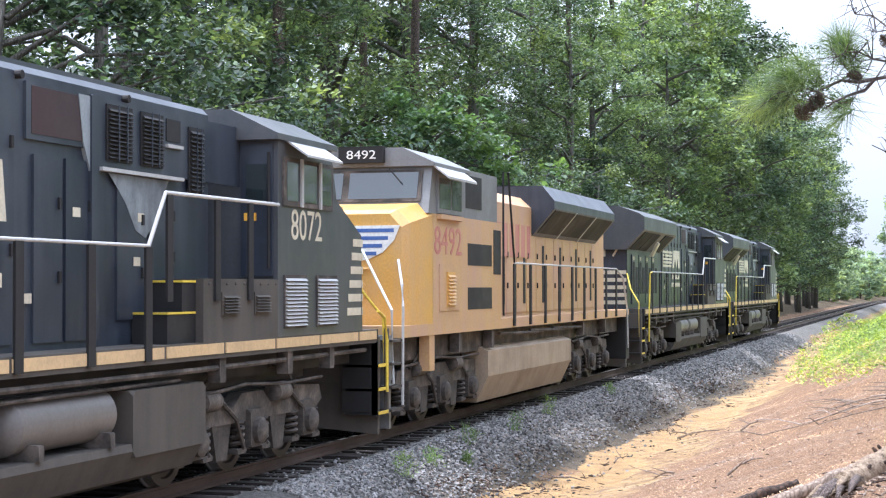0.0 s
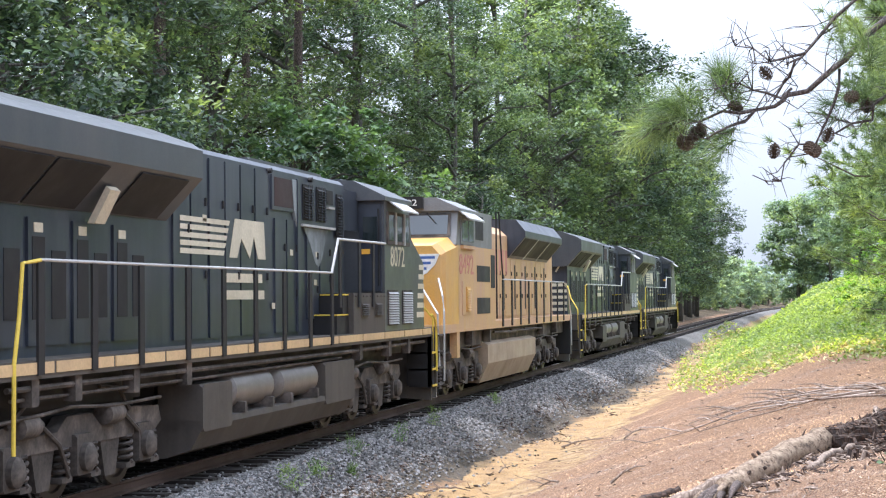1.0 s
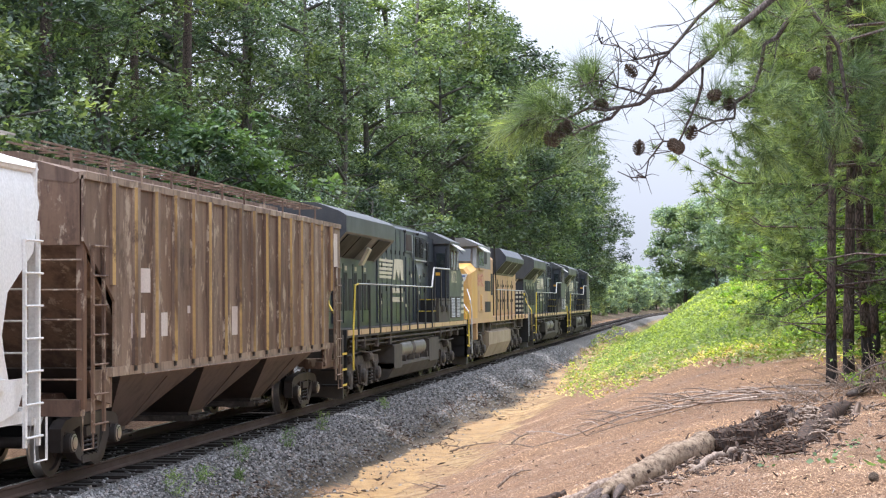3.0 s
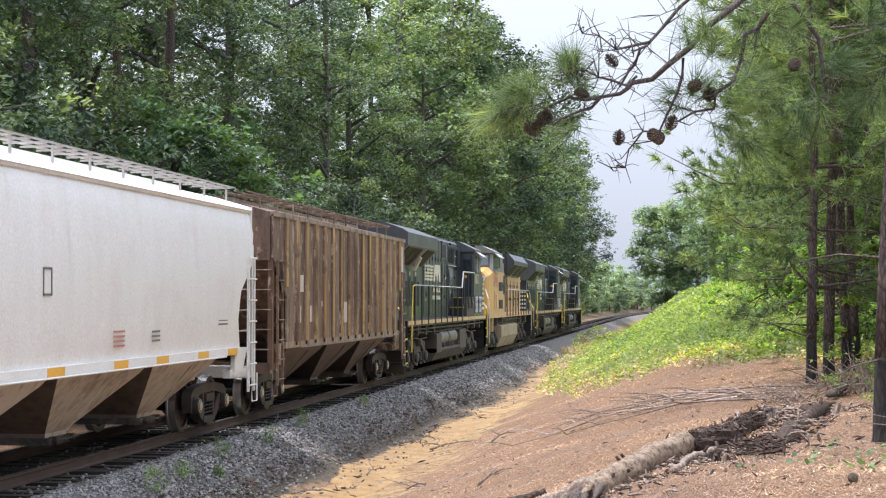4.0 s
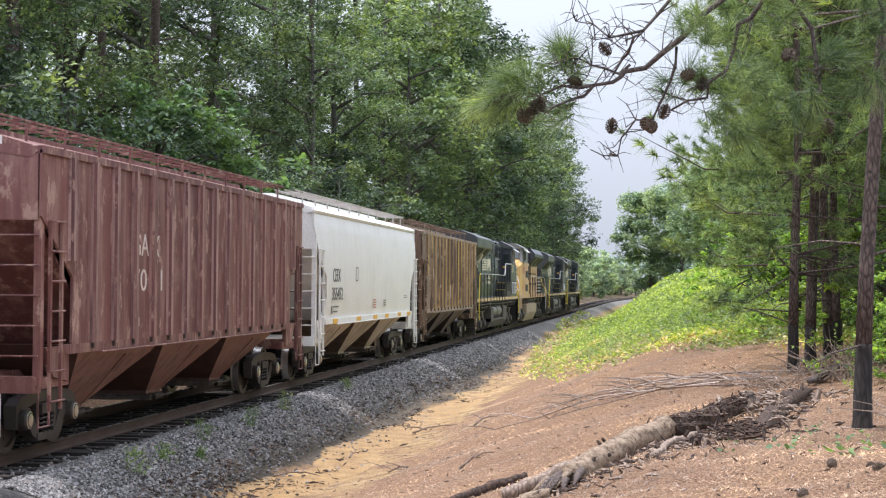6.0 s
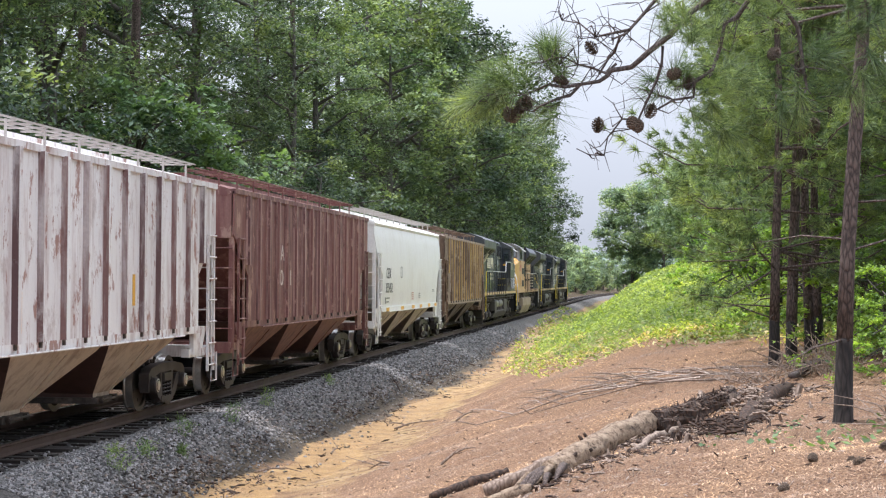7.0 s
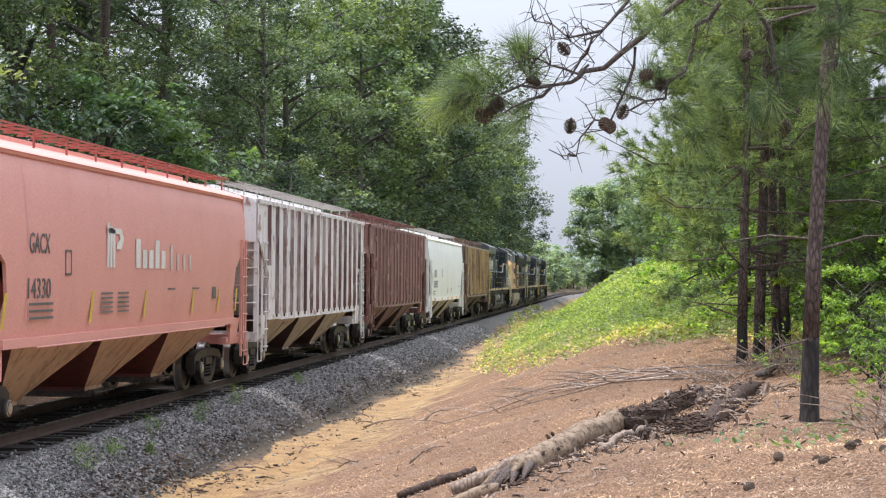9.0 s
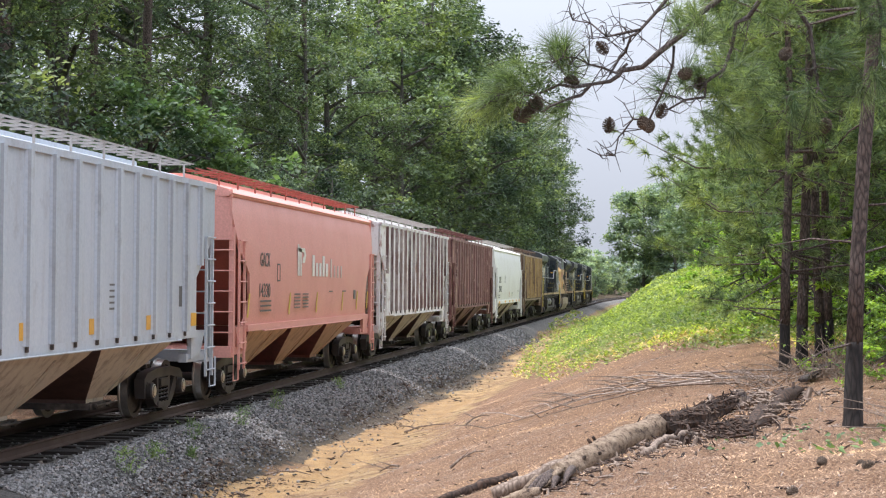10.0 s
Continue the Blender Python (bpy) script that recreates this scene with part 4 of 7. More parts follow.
def build_overhang():
    """A limb of a pine that stands beside the camera reaches out over the bank."""
    rng = random.Random(91)
    limb = tagged(new("overhanging_pine_branch"), "bare twisting pine branch with cones and needle sprays", "pine branch")

    def at(u, w, d=10.5):
        return Vector((9.76 + u * d, d, 2.32 + w * d))
    lv, lf, nv, nf = [], [], [], []
    root = at(0.20, 0.30, 11.0)
    mains = [
        ([root, at(0.11, 0.235), at(0.035, 0.169), at(0.011, 0.146), at(-0.011, 0.128), at(-0.025, 0.123), at(-0.041, 0.118), at(-0.056, 0.109), at(-0.069, 0.102)], 0.034, 0.008),
        ([at(0.05, 0.215), at(0.005, 0.170), at(-0.014, 0.148), at(-0.021, 0.137), at(-0.030, 0.124)], 0.016, 0.009),
        ([at(0.12, 0.24), at(0.057, 0.167), at(0.043, 0.153), at(0.036, 0.126), at(0.025, 0.110), at(0.004, 0.103)], 0.024, 0.008),
        ([at(0.007, 0.140), at(0.004, 0.121), at(-0.007, 0.097), at(-0.022, 0.090), at(-0.027, 0.076), at(-0.043, 0.080)], 0.013, 0.004),
        ([at(-0.012, 0.150), at(-0.032, 0.146), at(-0.052, 0.156)], 0.013, 0.004),
        ([at(-0.020, 0.130), at(-0.035, 0.128), at(-0.050, 0.134), at(-0.058, 0.137)], 0.012, 0.005),
        ([at(-0.041, 0.118), at(-0.06, 0.118), at(-0.08, 0.114), at(-0.095, 0.113)], 0.014, 0.005),
        ([at(0.06, 0.19), at(0.085, 0.15), at(0.09, 0.115), at(0.08, 0.09)], 0.022, 0.006),
        ([at(0.10, 0.22), at(0.125, 0.16), at(0.12, 0.12)], 0.020, 0.006),
    ]
    for pts, r0, r1 in mains:
        n = len(pts)
        fine = []
        for k in range(n - 1):
            fine.append(pts[k])
            fine.append(pts[k].lerp(pts[k + 1], 0.5) + Vector((rng.gauss(0, 0.02), rng.gauss(0, 0.08), rng.gauss(0, 0.02))))
        fine.append(pts[-1])
        tube(lv, lf, fine, [0.78 * (r0 + (r1 - r0) * k / (len(fine) - 1)) for k in range(len(fine))], 8, 0.2, rng)
        for _ in range(18):
            k = rng.randrange(1, len(fine))
            p = fine[k]
            d = Vector((rng.gauss(-0.3, 0.6), rng.gauss(0, 0.6), rng.gauss(-0.1, 0.6))).normalized() * rng.uniform(0.06, 0.24)
            q = p + d * 0.5 + Vector((rng.gauss(0, 0.04), 0, rng.gauss(0, 0.04)))
            tube(lv, lf, [p, q, p + d], [0.0042, 0.003, 0.0014], 5)
            e = q + Vector((rng.gauss(-0.05, 0.07), rng.gauss(0, 0.05), rng.gauss(0.02, 0.07)))
            tube(lv, lf, [q, q.lerp(e, 0.5) + Vector((0, 0, 0.012)), e], [0.0028, 0.002, 0.001], 4)
    raw("limb", lv, lf, LIMB, limb, True)
    sprays = [(-0.097, 0.113, -1, -0.1, 5), (-0.088, 0.118, -0.9, 0.3, 4), (-0.085, 0.128, -0.6, 0.8, 4), (-0.058, 0.140, -0.5, 0.9, 5), (-0.05, 0.136, 0.1, 1, 3), (-0.066, 0.103, -0.8, -0.4, 3), (-0.1, 0.105, -0.8, -0.6, 3),
              (0.02, 0.125, 0.3, 0.6, 3), (0.035, 0.105, 0.6, -0.3, 3), (0.055, 0.125, 0.4, 0.4, 4), (0.08, 0.1, 0.2, -0.6, 4), (0.1, 0.14, 0.5, 0.2, 4), (0.12, 0.115, 0.3, -0.5, 4), (0.0, 0.118, -0.6, 0.2, 2), (0.07, 0.165, 0.5, 0.5, 4), (0.125, 0.155, 0.5, 0.4, 4), (0.13, 0.17, 0.2, 0.8, 4),
              (0.03, 0.15, 0.3, 0.9, 3), (0.045, 0.085, 0.3, -0.5, 3), (0.015, 0.158, -0.2, 0.9, 3)]
    for u, w, dx, dz, k in sprays:
        for _ in range(k):
            needle_tuft(nv, nf, at(u + rng.gauss(0, 0.006), w + rng.gauss(0, 0.005)) + Vector((0, rng.gauss(0, 0.15), 0)), (dx, rng.gauss(0, 0.4), dz), 110, 0.24, 0.0019, rng)
    raw("needles", nv, nf, NEEDLE, limb)
    me = cone_mesh()
    for u, w, tip in ((-0.038, 0.1385, 40), (-0.0845, 0.1005, 5), (-0.0765, 0.105, -25), (-0.073, 0.107, 30), (-0.0785, 0.100, 15), (-0.057, 0.117, 70), (0.002, 0.102, 20), (-0.0115, 0.093, -50), (-0.008, 0.092, 35), (0.018, 0.120, 75), (0.074, 0.133, 60), (0.094, 0.093, 20), (-0.03, 0.094, 10), (0.023, 0.118, 30)):
        p = at(u, w)
        piece_ob = new("cone", me)
        piece_ob.parent = limb
        piece_ob.matrix_basis = pose(p.x, p.y, p.z + 0.05, rng.uniform(-25, 25), tip, rng.uniform(0, 360))
    tree = pine("roadside_pine", "pine whose branch hangs over the bank", 11, 0.16, 0.72, 95, NEEDLE, 6, 1.6, 8, 30, 0.22, 0.006, dead=0)
    tree.matrix_basis = pose(root.x + 0.1, root.y, ground_z(root.x, root.y) - 0.05)
    return limb


CONE = bark("pine_cone_scales", (0.03, 0.02, 0.015), (0.26, 0.20, 0.15), (60, 60, 60), 0.3)
STRAW = foliage("fallen_needles", (0.05, 0.026, 0.018), (0.44, 0.29, 0.20), 0.1, 0.9)
WEEDB = foliage("ballast_weed_leaves", (0.06, 0.11, 0.03), (0.17, 0.25, 0.08), 0.3)
build_bank()
build_deadwood()
build_litter()
build_fallen_cones()
BRANCH = build_overhang()


# ---- solids ----
class Solid:
    """Collects boxes, prisms, cylinders and tubes into one mesh."""

    def __init__(self):
        self.v, self.f, self.mi = [], [], []

    def _add(self, verts, faces, mi=0):
        b = len(self.v)
        self.v += [tuple(p) for p in verts]
        self.f += [tuple(b + i for i in q) for q in faces]
        self.mi += [mi] * len(faces)
        return self

    def box(self, x0, x1, y0, y1, z0, z1, bev=0.012, mi=0):
        """A box with chamfered edges."""
        lo, hi = (min(x0, x1), min(y0, y1), min(z0, z1)), (max(x0, x1), max(y0, y1), max(z0, z1))
        e = min(bev, 0.3 * min(hi[i] - lo[i] for i in range(3)))
        bm = bmesh.new()
        c = [(a + b) / 2 for a, b in zip(lo, hi)]
        s = [b - a for a, b in zip(lo, hi)]
        bmesh.ops.create_cube(bm, size=1, matrix=Matrix.Translation(c) @ Matrix.Diagonal((*s, 1)))
        if e > 0.003:
            bmesh.ops.bevel(bm, geom=bm.edges[:], offset=e, segments=1)
        bm.verts.index_update()
        self._add([v.co for v in bm.verts], [[v.index for v in q.verts] for q in bm.faces], mi)
        bm.free()
        return self

    def prism(self, poly, a, b, axis="x", mi=0):
        """A polygon pushed from a to b: (y, z) along x, (x, z) along y, (x, y) along z."""
        def put(p, w):
            return {"x": (w, p[0], p[1]), "y": (p[0], w, p[1]), "z": (p[0], p[1], w)}[axis]
        n = len(poly)
        faces = [tuple(range(n))[::-1], tuple(range(n, 2 * n))] + [(i, (i + 1) % n, n + (i + 1) % n, n + i) for i in range(n)]
        return self._add([put(p, a) for p in poly] + [put(p, b) for p in poly], faces, mi)

    def loft(self, rings, close=True, mi=0):
        n = len(rings[0])
        faces = []
        for j in range(len(rings) - 1):
            for i in range(n if close else n - 1):
                faces.append((j * n + i, j * n + (i + 1) % n, (j + 1) * n + (i + 1) % n, (j + 1) * n + i))
        if close:
            faces += [tuple(range(n))[::-1], tuple((len(rings) - 1) * n + i for i in range(n))]
        return self._add([p for r in rings for p in r], faces, mi)

    def lathe(self, p, axis, prof, sides=20, mi=0):
        """Rings of (distance along the axis, radius)."""
        rings = []
        for d, r in prof:
            ring = []
            for k in range(sides):
                a = 2 * math.pi * k / sides
                c, s = r * math.cos(a), r * math.sin(a)
                ring.append({"x": (p[0] + d, p[1] + c, p[2] + s), "y": (p[0] + c, p[1] + d, p[2] + s), "z": (p[0] + c, p[1] + s, p[2] + d)}[axis])
            rings.append(ring)
        return self.loft(rings, True, mi)

    def rod(self, pts, r=0.018, sides=6, mi=0):
        f0 = len(self.f)
        tube(self.v, self.f, pts, [r] * len(pts), sides)
        self.mi += [mi] * (len(self.f) - f0)
        return self

    def mesh(self, name, mats, smooth=False):
        me = bpy.data.meshes.new(name)
        me.from_pydata(self.v, [], self.f)
        for m in (mats if isinstance(mats, (list, tuple)) else [mats]):
            me.materials.append(m)
        me.polygons.foreach_set("material_index", self.mi)
        bm = bmesh.new()
        bm.from_mesh(me)
        bmesh.ops.recalc_face_normals(bm, faces=bm.faces[:])
        bm.to_mesh(me)
        bm.free()
        if smooth:
            me.shade_smooth()
            me.set_sharp_from_angle(angle=radians(38))
        return me

    def put(self, name, mats, parent, label="", smooth=False):
        return piece(name, self.mesh(name, mats, smooth), parent, None, label)


def piece(name, mesh, parent, m=None, label=""):
    ob = new(name, mesh)
    ob.parent = parent
    if m is not None:
        ob.matrix_basis = m
    if label:
        ob["label"] = label
    return ob


def lettering(name, text, size, mat, parent, at, face="side", width=None, label=""):
    """Raised paint lettering from the built-in font; at is its lower left corner."""
    cu = bpy.data.curves.new(name, 'FONT')
    cu.body, cu.size, cu.extrude, cu.resolution_u = text, size * 1.38, 0.003, 3
    tmp = bpy.data.objects.new(name, cu)
    scene.collection.objects.link(tmp)
    bpy.context.view_layer.update()
    me = bpy.data.meshes.new_from_object(tmp.evaluated_get(bpy.context.evaluated_depsgraph_get()))
    bpy.data.objects.remove(tmp)
    me.materials.clear()
    me.materials.append(mat)
    w = max(v.co.x for v in me.vertices) - min(v.co.x for v in me.vertices)
    k = (width / w) if width else 1.0
    axes = {"side": ((0, 1, 0), (0, 0, 1), (1, 0, 0)), "far": ((0, -1, 0), (0, 0, 1), (-1, 0, 0)), "rear": ((1, 0, 0), (0, 0, 1), (0, -1, 0)), "front": ((-1, 0, 0), (0, 0, 1), (0, 1, 0))}[face]
    m = Matrix([[axes[c][r] for c in range(3)] for r in range(3)]).to_4x4()
    m.translation = at
    ob = piece(name, me, parent, m @ Matrix.Diagonal((k, 1, 1, 1)), label)
    return ob


# ---- vehicle paints ----
def cast_mat():
    m, n, l, b = node_mat("dusty_cast_steel")
    big = noise_tex(n, l, mapped(n, l), 2.5, 5)
    fine = noise_tex(n, l, mapped(n, l), 18, 4)
    c = ramp(n, l, big, [(0.36, (0.012, 0.010, 0.010)), (0.52, (0.06, 0.05, 0.044)), (0.68, (0.19, 0.155, 0.135))])
    l.new(blend(n, l, 0.35, c, ramp(n, l, fine, [(0.3, (0.028, 0.024, 0.022)), (0.7, (0.14, 0.12, 0.10))])), b.inputs["Base Color"])
    b.inputs["Roughness"].default_value = 0.82
    bump(n, l, b, fine, 0.25, 0.01)
    return m


def rib_panel_mat(name, tones, rust, amount, rough=0.6, flake=None):
    """Panels whose paint differs from one to the next, with rust running down."""
    m, n, l, b = node_mat(name)
    info = n.new("ShaderNodeObjectInfo")
    base = ramp(n, l, info.outputs["Random"], [(i / max(1, len(tones) - 1), t) for i, t in enumerate(tones)])
    off = n.new("ShaderNodeVectorMath")
    off.operation = 'SCALE'
    off.inputs[0].default_value = (7.0, 31.0, 13.0)
    l.new(info.outputs["Random"], off.inputs["Scale"])

    def shifted(stretch):
        a = n.new("ShaderNodeVectorMath")
        a.operation = 'ADD'
        l.new(mapped(n, l, stretch), a.inputs[0])
        l.new(off.outputs[0], a.inputs[1])
        return a.outputs[0]
    run = noise_tex(n, l, shifted((2.8, 2.8, 0.32)), 1.5, 5, 0.66)
    blot = noise_tex(n, l, shifted((1, 1, 0.7)), 1.5, 6, 0.72)
    fine = noise_tex(n, l, mapped(n, l), 22, 4)
    c = blend(n, l, ramp(n, l, run, [(0.54 - 0.12 * amount, (0, 0, 0)), (0.64, (min(1, amount),) * 3)]), base, rust)
    c = blend(n, l, ramp(n, l, blot, [(0.56, (0, 0, 0)), (0.64, (min(1, amount * 0.9),) * 3)]), c, tuple(x * 0.8 for x in rust))
    if flake:
        chip = noise_tex(n, l, shifted((1.5, 1.5, 0.75)), 2.1, 6, 0.72)
        c = blend(n, l, ramp(n, l, chip, [(0.56, (0, 0, 0)), (0.615, (0.85, 0.85, 0.85))]), c, flake)
    c = blend(n, l, 0.15, c, ramp(n, l, fine, [(0.3, (0.1, 0.08, 0.07)), (0.7, (0.7, 0.65, 0.6))]), 'OVERLAY')
    l.new(c, b.inputs["Base Color"])
    b.inputs["Roughness"].default_value = rough
    bump(n, l, b, blot, 0.12, 0.01)
    return m


BLACK = painted("glossy_black_paint", (0.022, 0.028, 0.042), 0.36, (0.080, 0.090, 0.110), 0.55, 0.5)
# lighter cab copy of the black: dust, plus sky reflection in the colour
CAB_BLACK = painted("dusty_sky_lit_cab_paint", (0.052, 0.057, 0.066), 0.42, (0.10, 0.102, 0.106), 0.6, 0.5)
WORN = painted("rubbed_grey_paint", (0.25, 0.28, 0.30), 0.5, (0.05, 0.055, 0.065), 1.0, 1.0)
TANK = painted("dull_grey_tank_paint", (0.15, 0.138, 0.13), 0.48, (0.10, 0.085, 0.07), 0.5, 0.4)
TANTANK = painted("dust_tan_tank_paint", (0.36, 0.28, 0.20), 0.65, (0.16, 0.12, 0.09), 0.6, 0.4)
GALV = painted("weathered_galvanised_grating", (0.40, 0.37, 0.34), 0.6, (0.2, 0.15, 0.12), 0.5, 0.3)
# lighter than the hood black: the sky's reflection is mixed into the colour
BLACK_ROOF = painted("sky_lit_black_roof_paint", (0.055, 0.06, 0.068), 0.38, (0.12, 0.115, 0.11), 0.5, 0.3)
DUSTY = painted("dust_covered_black_paint", (0.055, 0.048, 0.042), 0.75, (0.115, 0.098, 0.08), 0.6, 0.5)
CAST = cast_mat()
# near-black of real screens; also put on underframe parts as shade
SCREEN = painted("black_screen_and_shade", (0.010, 0.010, 0.011), 0.7, (0.035, 0.028, 0.025), 0.3, 0.1)
RUSTY_SCREEN = painted("rust_dusted_screen", (0.035, 0.020, 0.020), 0.75, (0.06, 0.03, 0.026), 0.5, 0.3)
CREAM = painted("cream_stripe_paint", (0.62, 0.56, 0.43), 0.55, (0.25, 0.2, 0.14), 0.3, 0.3)
SILL = painted("tan_sill_stripe_paint", (0.60, 0.42, 0.22), 0.6, (0.28, 0.2, 0.13), 0.35, 0.3)
HANDRAIL = painted("pale_handrail_paint", (0.46, 0.46, 0.455), 0.45, (0.25, 0.23, 0.20), 0.4, 0.3)
YELLOW = painted("safety_yellow_paint", (0.70, 0.52, 0.06), 0.45, (0.3, 0.22, 0.08), 0.3, 0.2)
UPYEL = painted("faded_armour_yellow_paint", (0.64, 0.35, 0.075), 0.42, (0.52, 0.36, 0.23), 0.6, 0.5)
UPTAN = painted("sun_bleached_yellow_paint", (0.54, 0.335, 0.155), 0.55, (0.48, 0.31, 0.25), 0.75, 0.7)
UPGREY = painted("harbour_grey_paint", (0.20, 0.205, 0.21), 0.5, (0.1, 0.09, 0.085), 0.4, 0.3)
RED = painted("faded_red_paint", (0.47, 0.16, 0.14), 0.6, (0.56, 0.36, 0.24), 0.8, 0.6)
BLUE = painted("shield_blue_paint", (0.06, 0.13, 0.36), 0.5, (0.2, 0.2, 0.25), 0.2, 0.2)
WHITE = painted("white_paint", (0.80, 0.79, 0.75), 0.5, (0.45, 0.40, 0.33), 0.25, 0.25)
WHITE_CAR = painted("chalky_white_car_paint", (0.80, 0.79, 0.765), 0.5, (0.58, 0.53, 0.45), 0.28, 0.22)
PINK_CAR = painted("faded_salmon_car_paint", (0.74, 0.355, 0.30), 0.55, (0.62, 0.33, 0.27), 0.4, 0.22)
PINK_DARK = painted("rusty_red_car_paint", (0.36, 0.10, 0.075), 0.65, (0.18, 0.06, 0.045), 0.5, 0.4)
GREY_CAR = rib_panel_mat("pale_grey_car_paint", [(0.49, 0.54, 0.60), (0.55, 0.60, 0.66)], (0.38, 0.39, 0.41), 0.3, rough=0.5)
# darker copy of the car's grey: shade of the rear rib flanks as colour
GREY_RIB = rib_panel_mat("shaded_grey_rib_paint", [(0.37, 0.40, 0.435), (0.42, 0.455, 0.49)], (0.30, 0.31, 0.32), 0.5)
TAN_CAR = rib_panel_mat("weathered_brown_car_paint", [(0.115, 0.062, 0.043), (0.25, 0.175, 0.125), (0.17, 0.095, 0.058), (0.33, 0.245, 0.18), (0.14, 0.08, 0.053)], (0.07, 0.038, 0.029), 0.7, flake=(0.46, 0.37, 0.28))
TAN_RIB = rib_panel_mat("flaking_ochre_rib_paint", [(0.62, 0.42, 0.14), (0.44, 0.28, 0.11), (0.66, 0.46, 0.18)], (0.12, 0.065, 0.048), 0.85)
MAROON_CAR = rib_panel_mat("faded_maroon_car_paint", [(0.13, 0.050, 0.050), (0.19, 0.076, 0.068), (0.115, 0.046, 0.048)], (0.36, 0.215, 0.18), 0.6, flake=(0.42, 0.27, 0.22))
# paler copy of the maroon: the sky's highlight on the ribs as colour
MAROON_RIB = rib_panel_mat("highlit_maroon_rib_paint", [(0.28, 0.14, 0.12), (0.40, 0.26, 0.23)], (0.10, 0.042, 0.042), 0.85)
RUSTW_CAR = rib_panel_mat("rust_streaked_white_paint", [(0.76, 0.755, 0.76), (0.80, 0.795, 0.79), (0.70, 0.685, 0.685)], (0.28, 0.15, 0.13), 0.42, flake=(0.30, 0.14, 0.105))
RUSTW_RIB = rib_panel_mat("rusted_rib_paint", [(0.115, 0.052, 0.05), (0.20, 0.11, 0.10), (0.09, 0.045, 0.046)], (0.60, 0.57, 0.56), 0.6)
BEIGE_BAY = rib_panel_mat("dust_caked_bay_steel", [(0.52, 0.45, 0.36), (0.60, 0.53, 0.43)], (0.16, 0.09, 0.065), 0.5)
PINK_BAY = rib_panel_mat("dust_caked_salmon_bay_steel", [(0.62, 0.42, 0.26), (0.58, 0.38, 0.25)], (0.15, 0.06, 0.045), 0.5)
# bay slopes: rust and paint colours, darkened further with their underside shade
RUST_SLOPE = rib_panel_mat("shaded_rust_slope_steel", [(0.085, 0.045, 0.04), (0.11, 0.06, 0.05)], (0.05, 0.028, 0.025), 0.6)
BROWN_SLOPE = rib_panel_mat("shaded_brown_slope_steel", [(0.15, 0.115, 0.09), (0.18, 0.14, 0.11)], (0.07, 0.05, 0.04), 0.6)
RED_SLOPE = rib_panel_mat("shaded_red_slope_steel", [(0.15, 0.04, 0.035), (0.19, 0.055, 0.045)], (0.07, 0.03, 0.026), 0.6)
BLACK_SLOPE = rib_panel_mat("shaded_black_slope_steel", [(0.035, 0.028, 0.026), (0.05, 0.038, 0.034)], (0.02, 0.015, 0.014), 0.6)
DARK_BAY = rib_panel_mat("dark_dusty_bay_steel", [(0.13, 0.10, 0.09), (0.16, 0.125, 0.11)], (0.05, 0.035, 0.03), 0.6)
MAROON_BAY = rib_panel_mat("rusty_maroon_bay_steel", [(0.23, 0.12, 0.10), (0.28, 0.155, 0.13)], (0.08, 0.04, 0.033), 0.6)
WHEEL = painted("worn_wheel_steel", (0.035, 0.03, 0.028), 0.5, (0.075, 0.06, 0.052), 0.5, 0.2, 0.3)
BRIGHT = painted("bright_worn_steel", (0.55, 0.54, 0.52), 0.3, (0.2, 0.17, 0.15), 0.3, 0.1, 0.9)
AMBER = painted("orange_reflector", (0.80, 0.42, 0.05), 0.4, (0.5, 0.3, 0.1), 0.3, 0.2)
INK = painted("dark_stencil_paint", (0.11, 0.115, 0.115), 0.6, (0.34, 0.32, 0.29), 0.4, 0.4)
MARK = painted("pale_stencil_paint", (0.66, 0.58, 0.53), 0.6, (0.3, 0.2, 0.17), 0.45, 0.3)


def glass_mat():
    m, n, l, b = node_mat("cab_window_glass")
    b.inputs["Base Color"].default_value = (0.02, 0.028, 0.03, 1)
    b.inputs["Roughness"].default_value = 0.06
    b.inputs["IOR"].default_value = 1.5
    b.inputs["Specular IOR Level"].default_value = 1.0
    b.inputs["Coat Weight"].default_value = 0.3
    l.new(ramp(n, l, noise_tex(n, l, mapped(n, l), 3, 3), [(0.3, (0.04,) * 3), (0.7, (0.16,) * 3)]), b.inputs["Roughness"])
    return m


GLASS = glass_mat()

# ---- running gear ----
SPINNERS = []


def wheelset_mesh(r):
    s = Solid()
    for k in (-1, 1):
        prof = [(0.0, 0.10), (0.0, r * 0.80), (-0.035, r * 0.83), (-0.035, r), (0.09, r + 0.004), (0.10, r + 0.028), (0.125, r + 0.028), (0.125, r * 0.84), (0.08, r * 0.8), (0.07, 0.12)]
        f0 = len(s.f)
        s.lathe((k * 0.815, 0, 0), "x", [(-k * d, q) for d, q in prof], 28)
        for j in (3, 4, 5, 6):
            s.mi[f0 + 28 * j:f0 + 28 * j + 28] = [1] * 28
        s.lathe((k * 0.85, 0, 0), "x", [(0, 0.10), (k * 0.22, 0.09), (k * 0.22, 0.02)], 12)
        for h in range(5):
            a = h * 1.2566
            s.box(k * 0.817 - 0.006, k * 0.817 + 0.006, 0.55 * r * math.cos(a) - 0.03, 0.55 * r * math.cos(a) + 0.03, 0.55 * r * math.sin(a) - 0.03, 0.55 * r * math.sin(a) + 0.03, 0)
    s.lathe((-0.75, 0, 0), "x", [(0, 0.085), (1.5, 0.085)], 10)
    return s.mesh("wheelset", [WHEEL, BRIGHT], True)


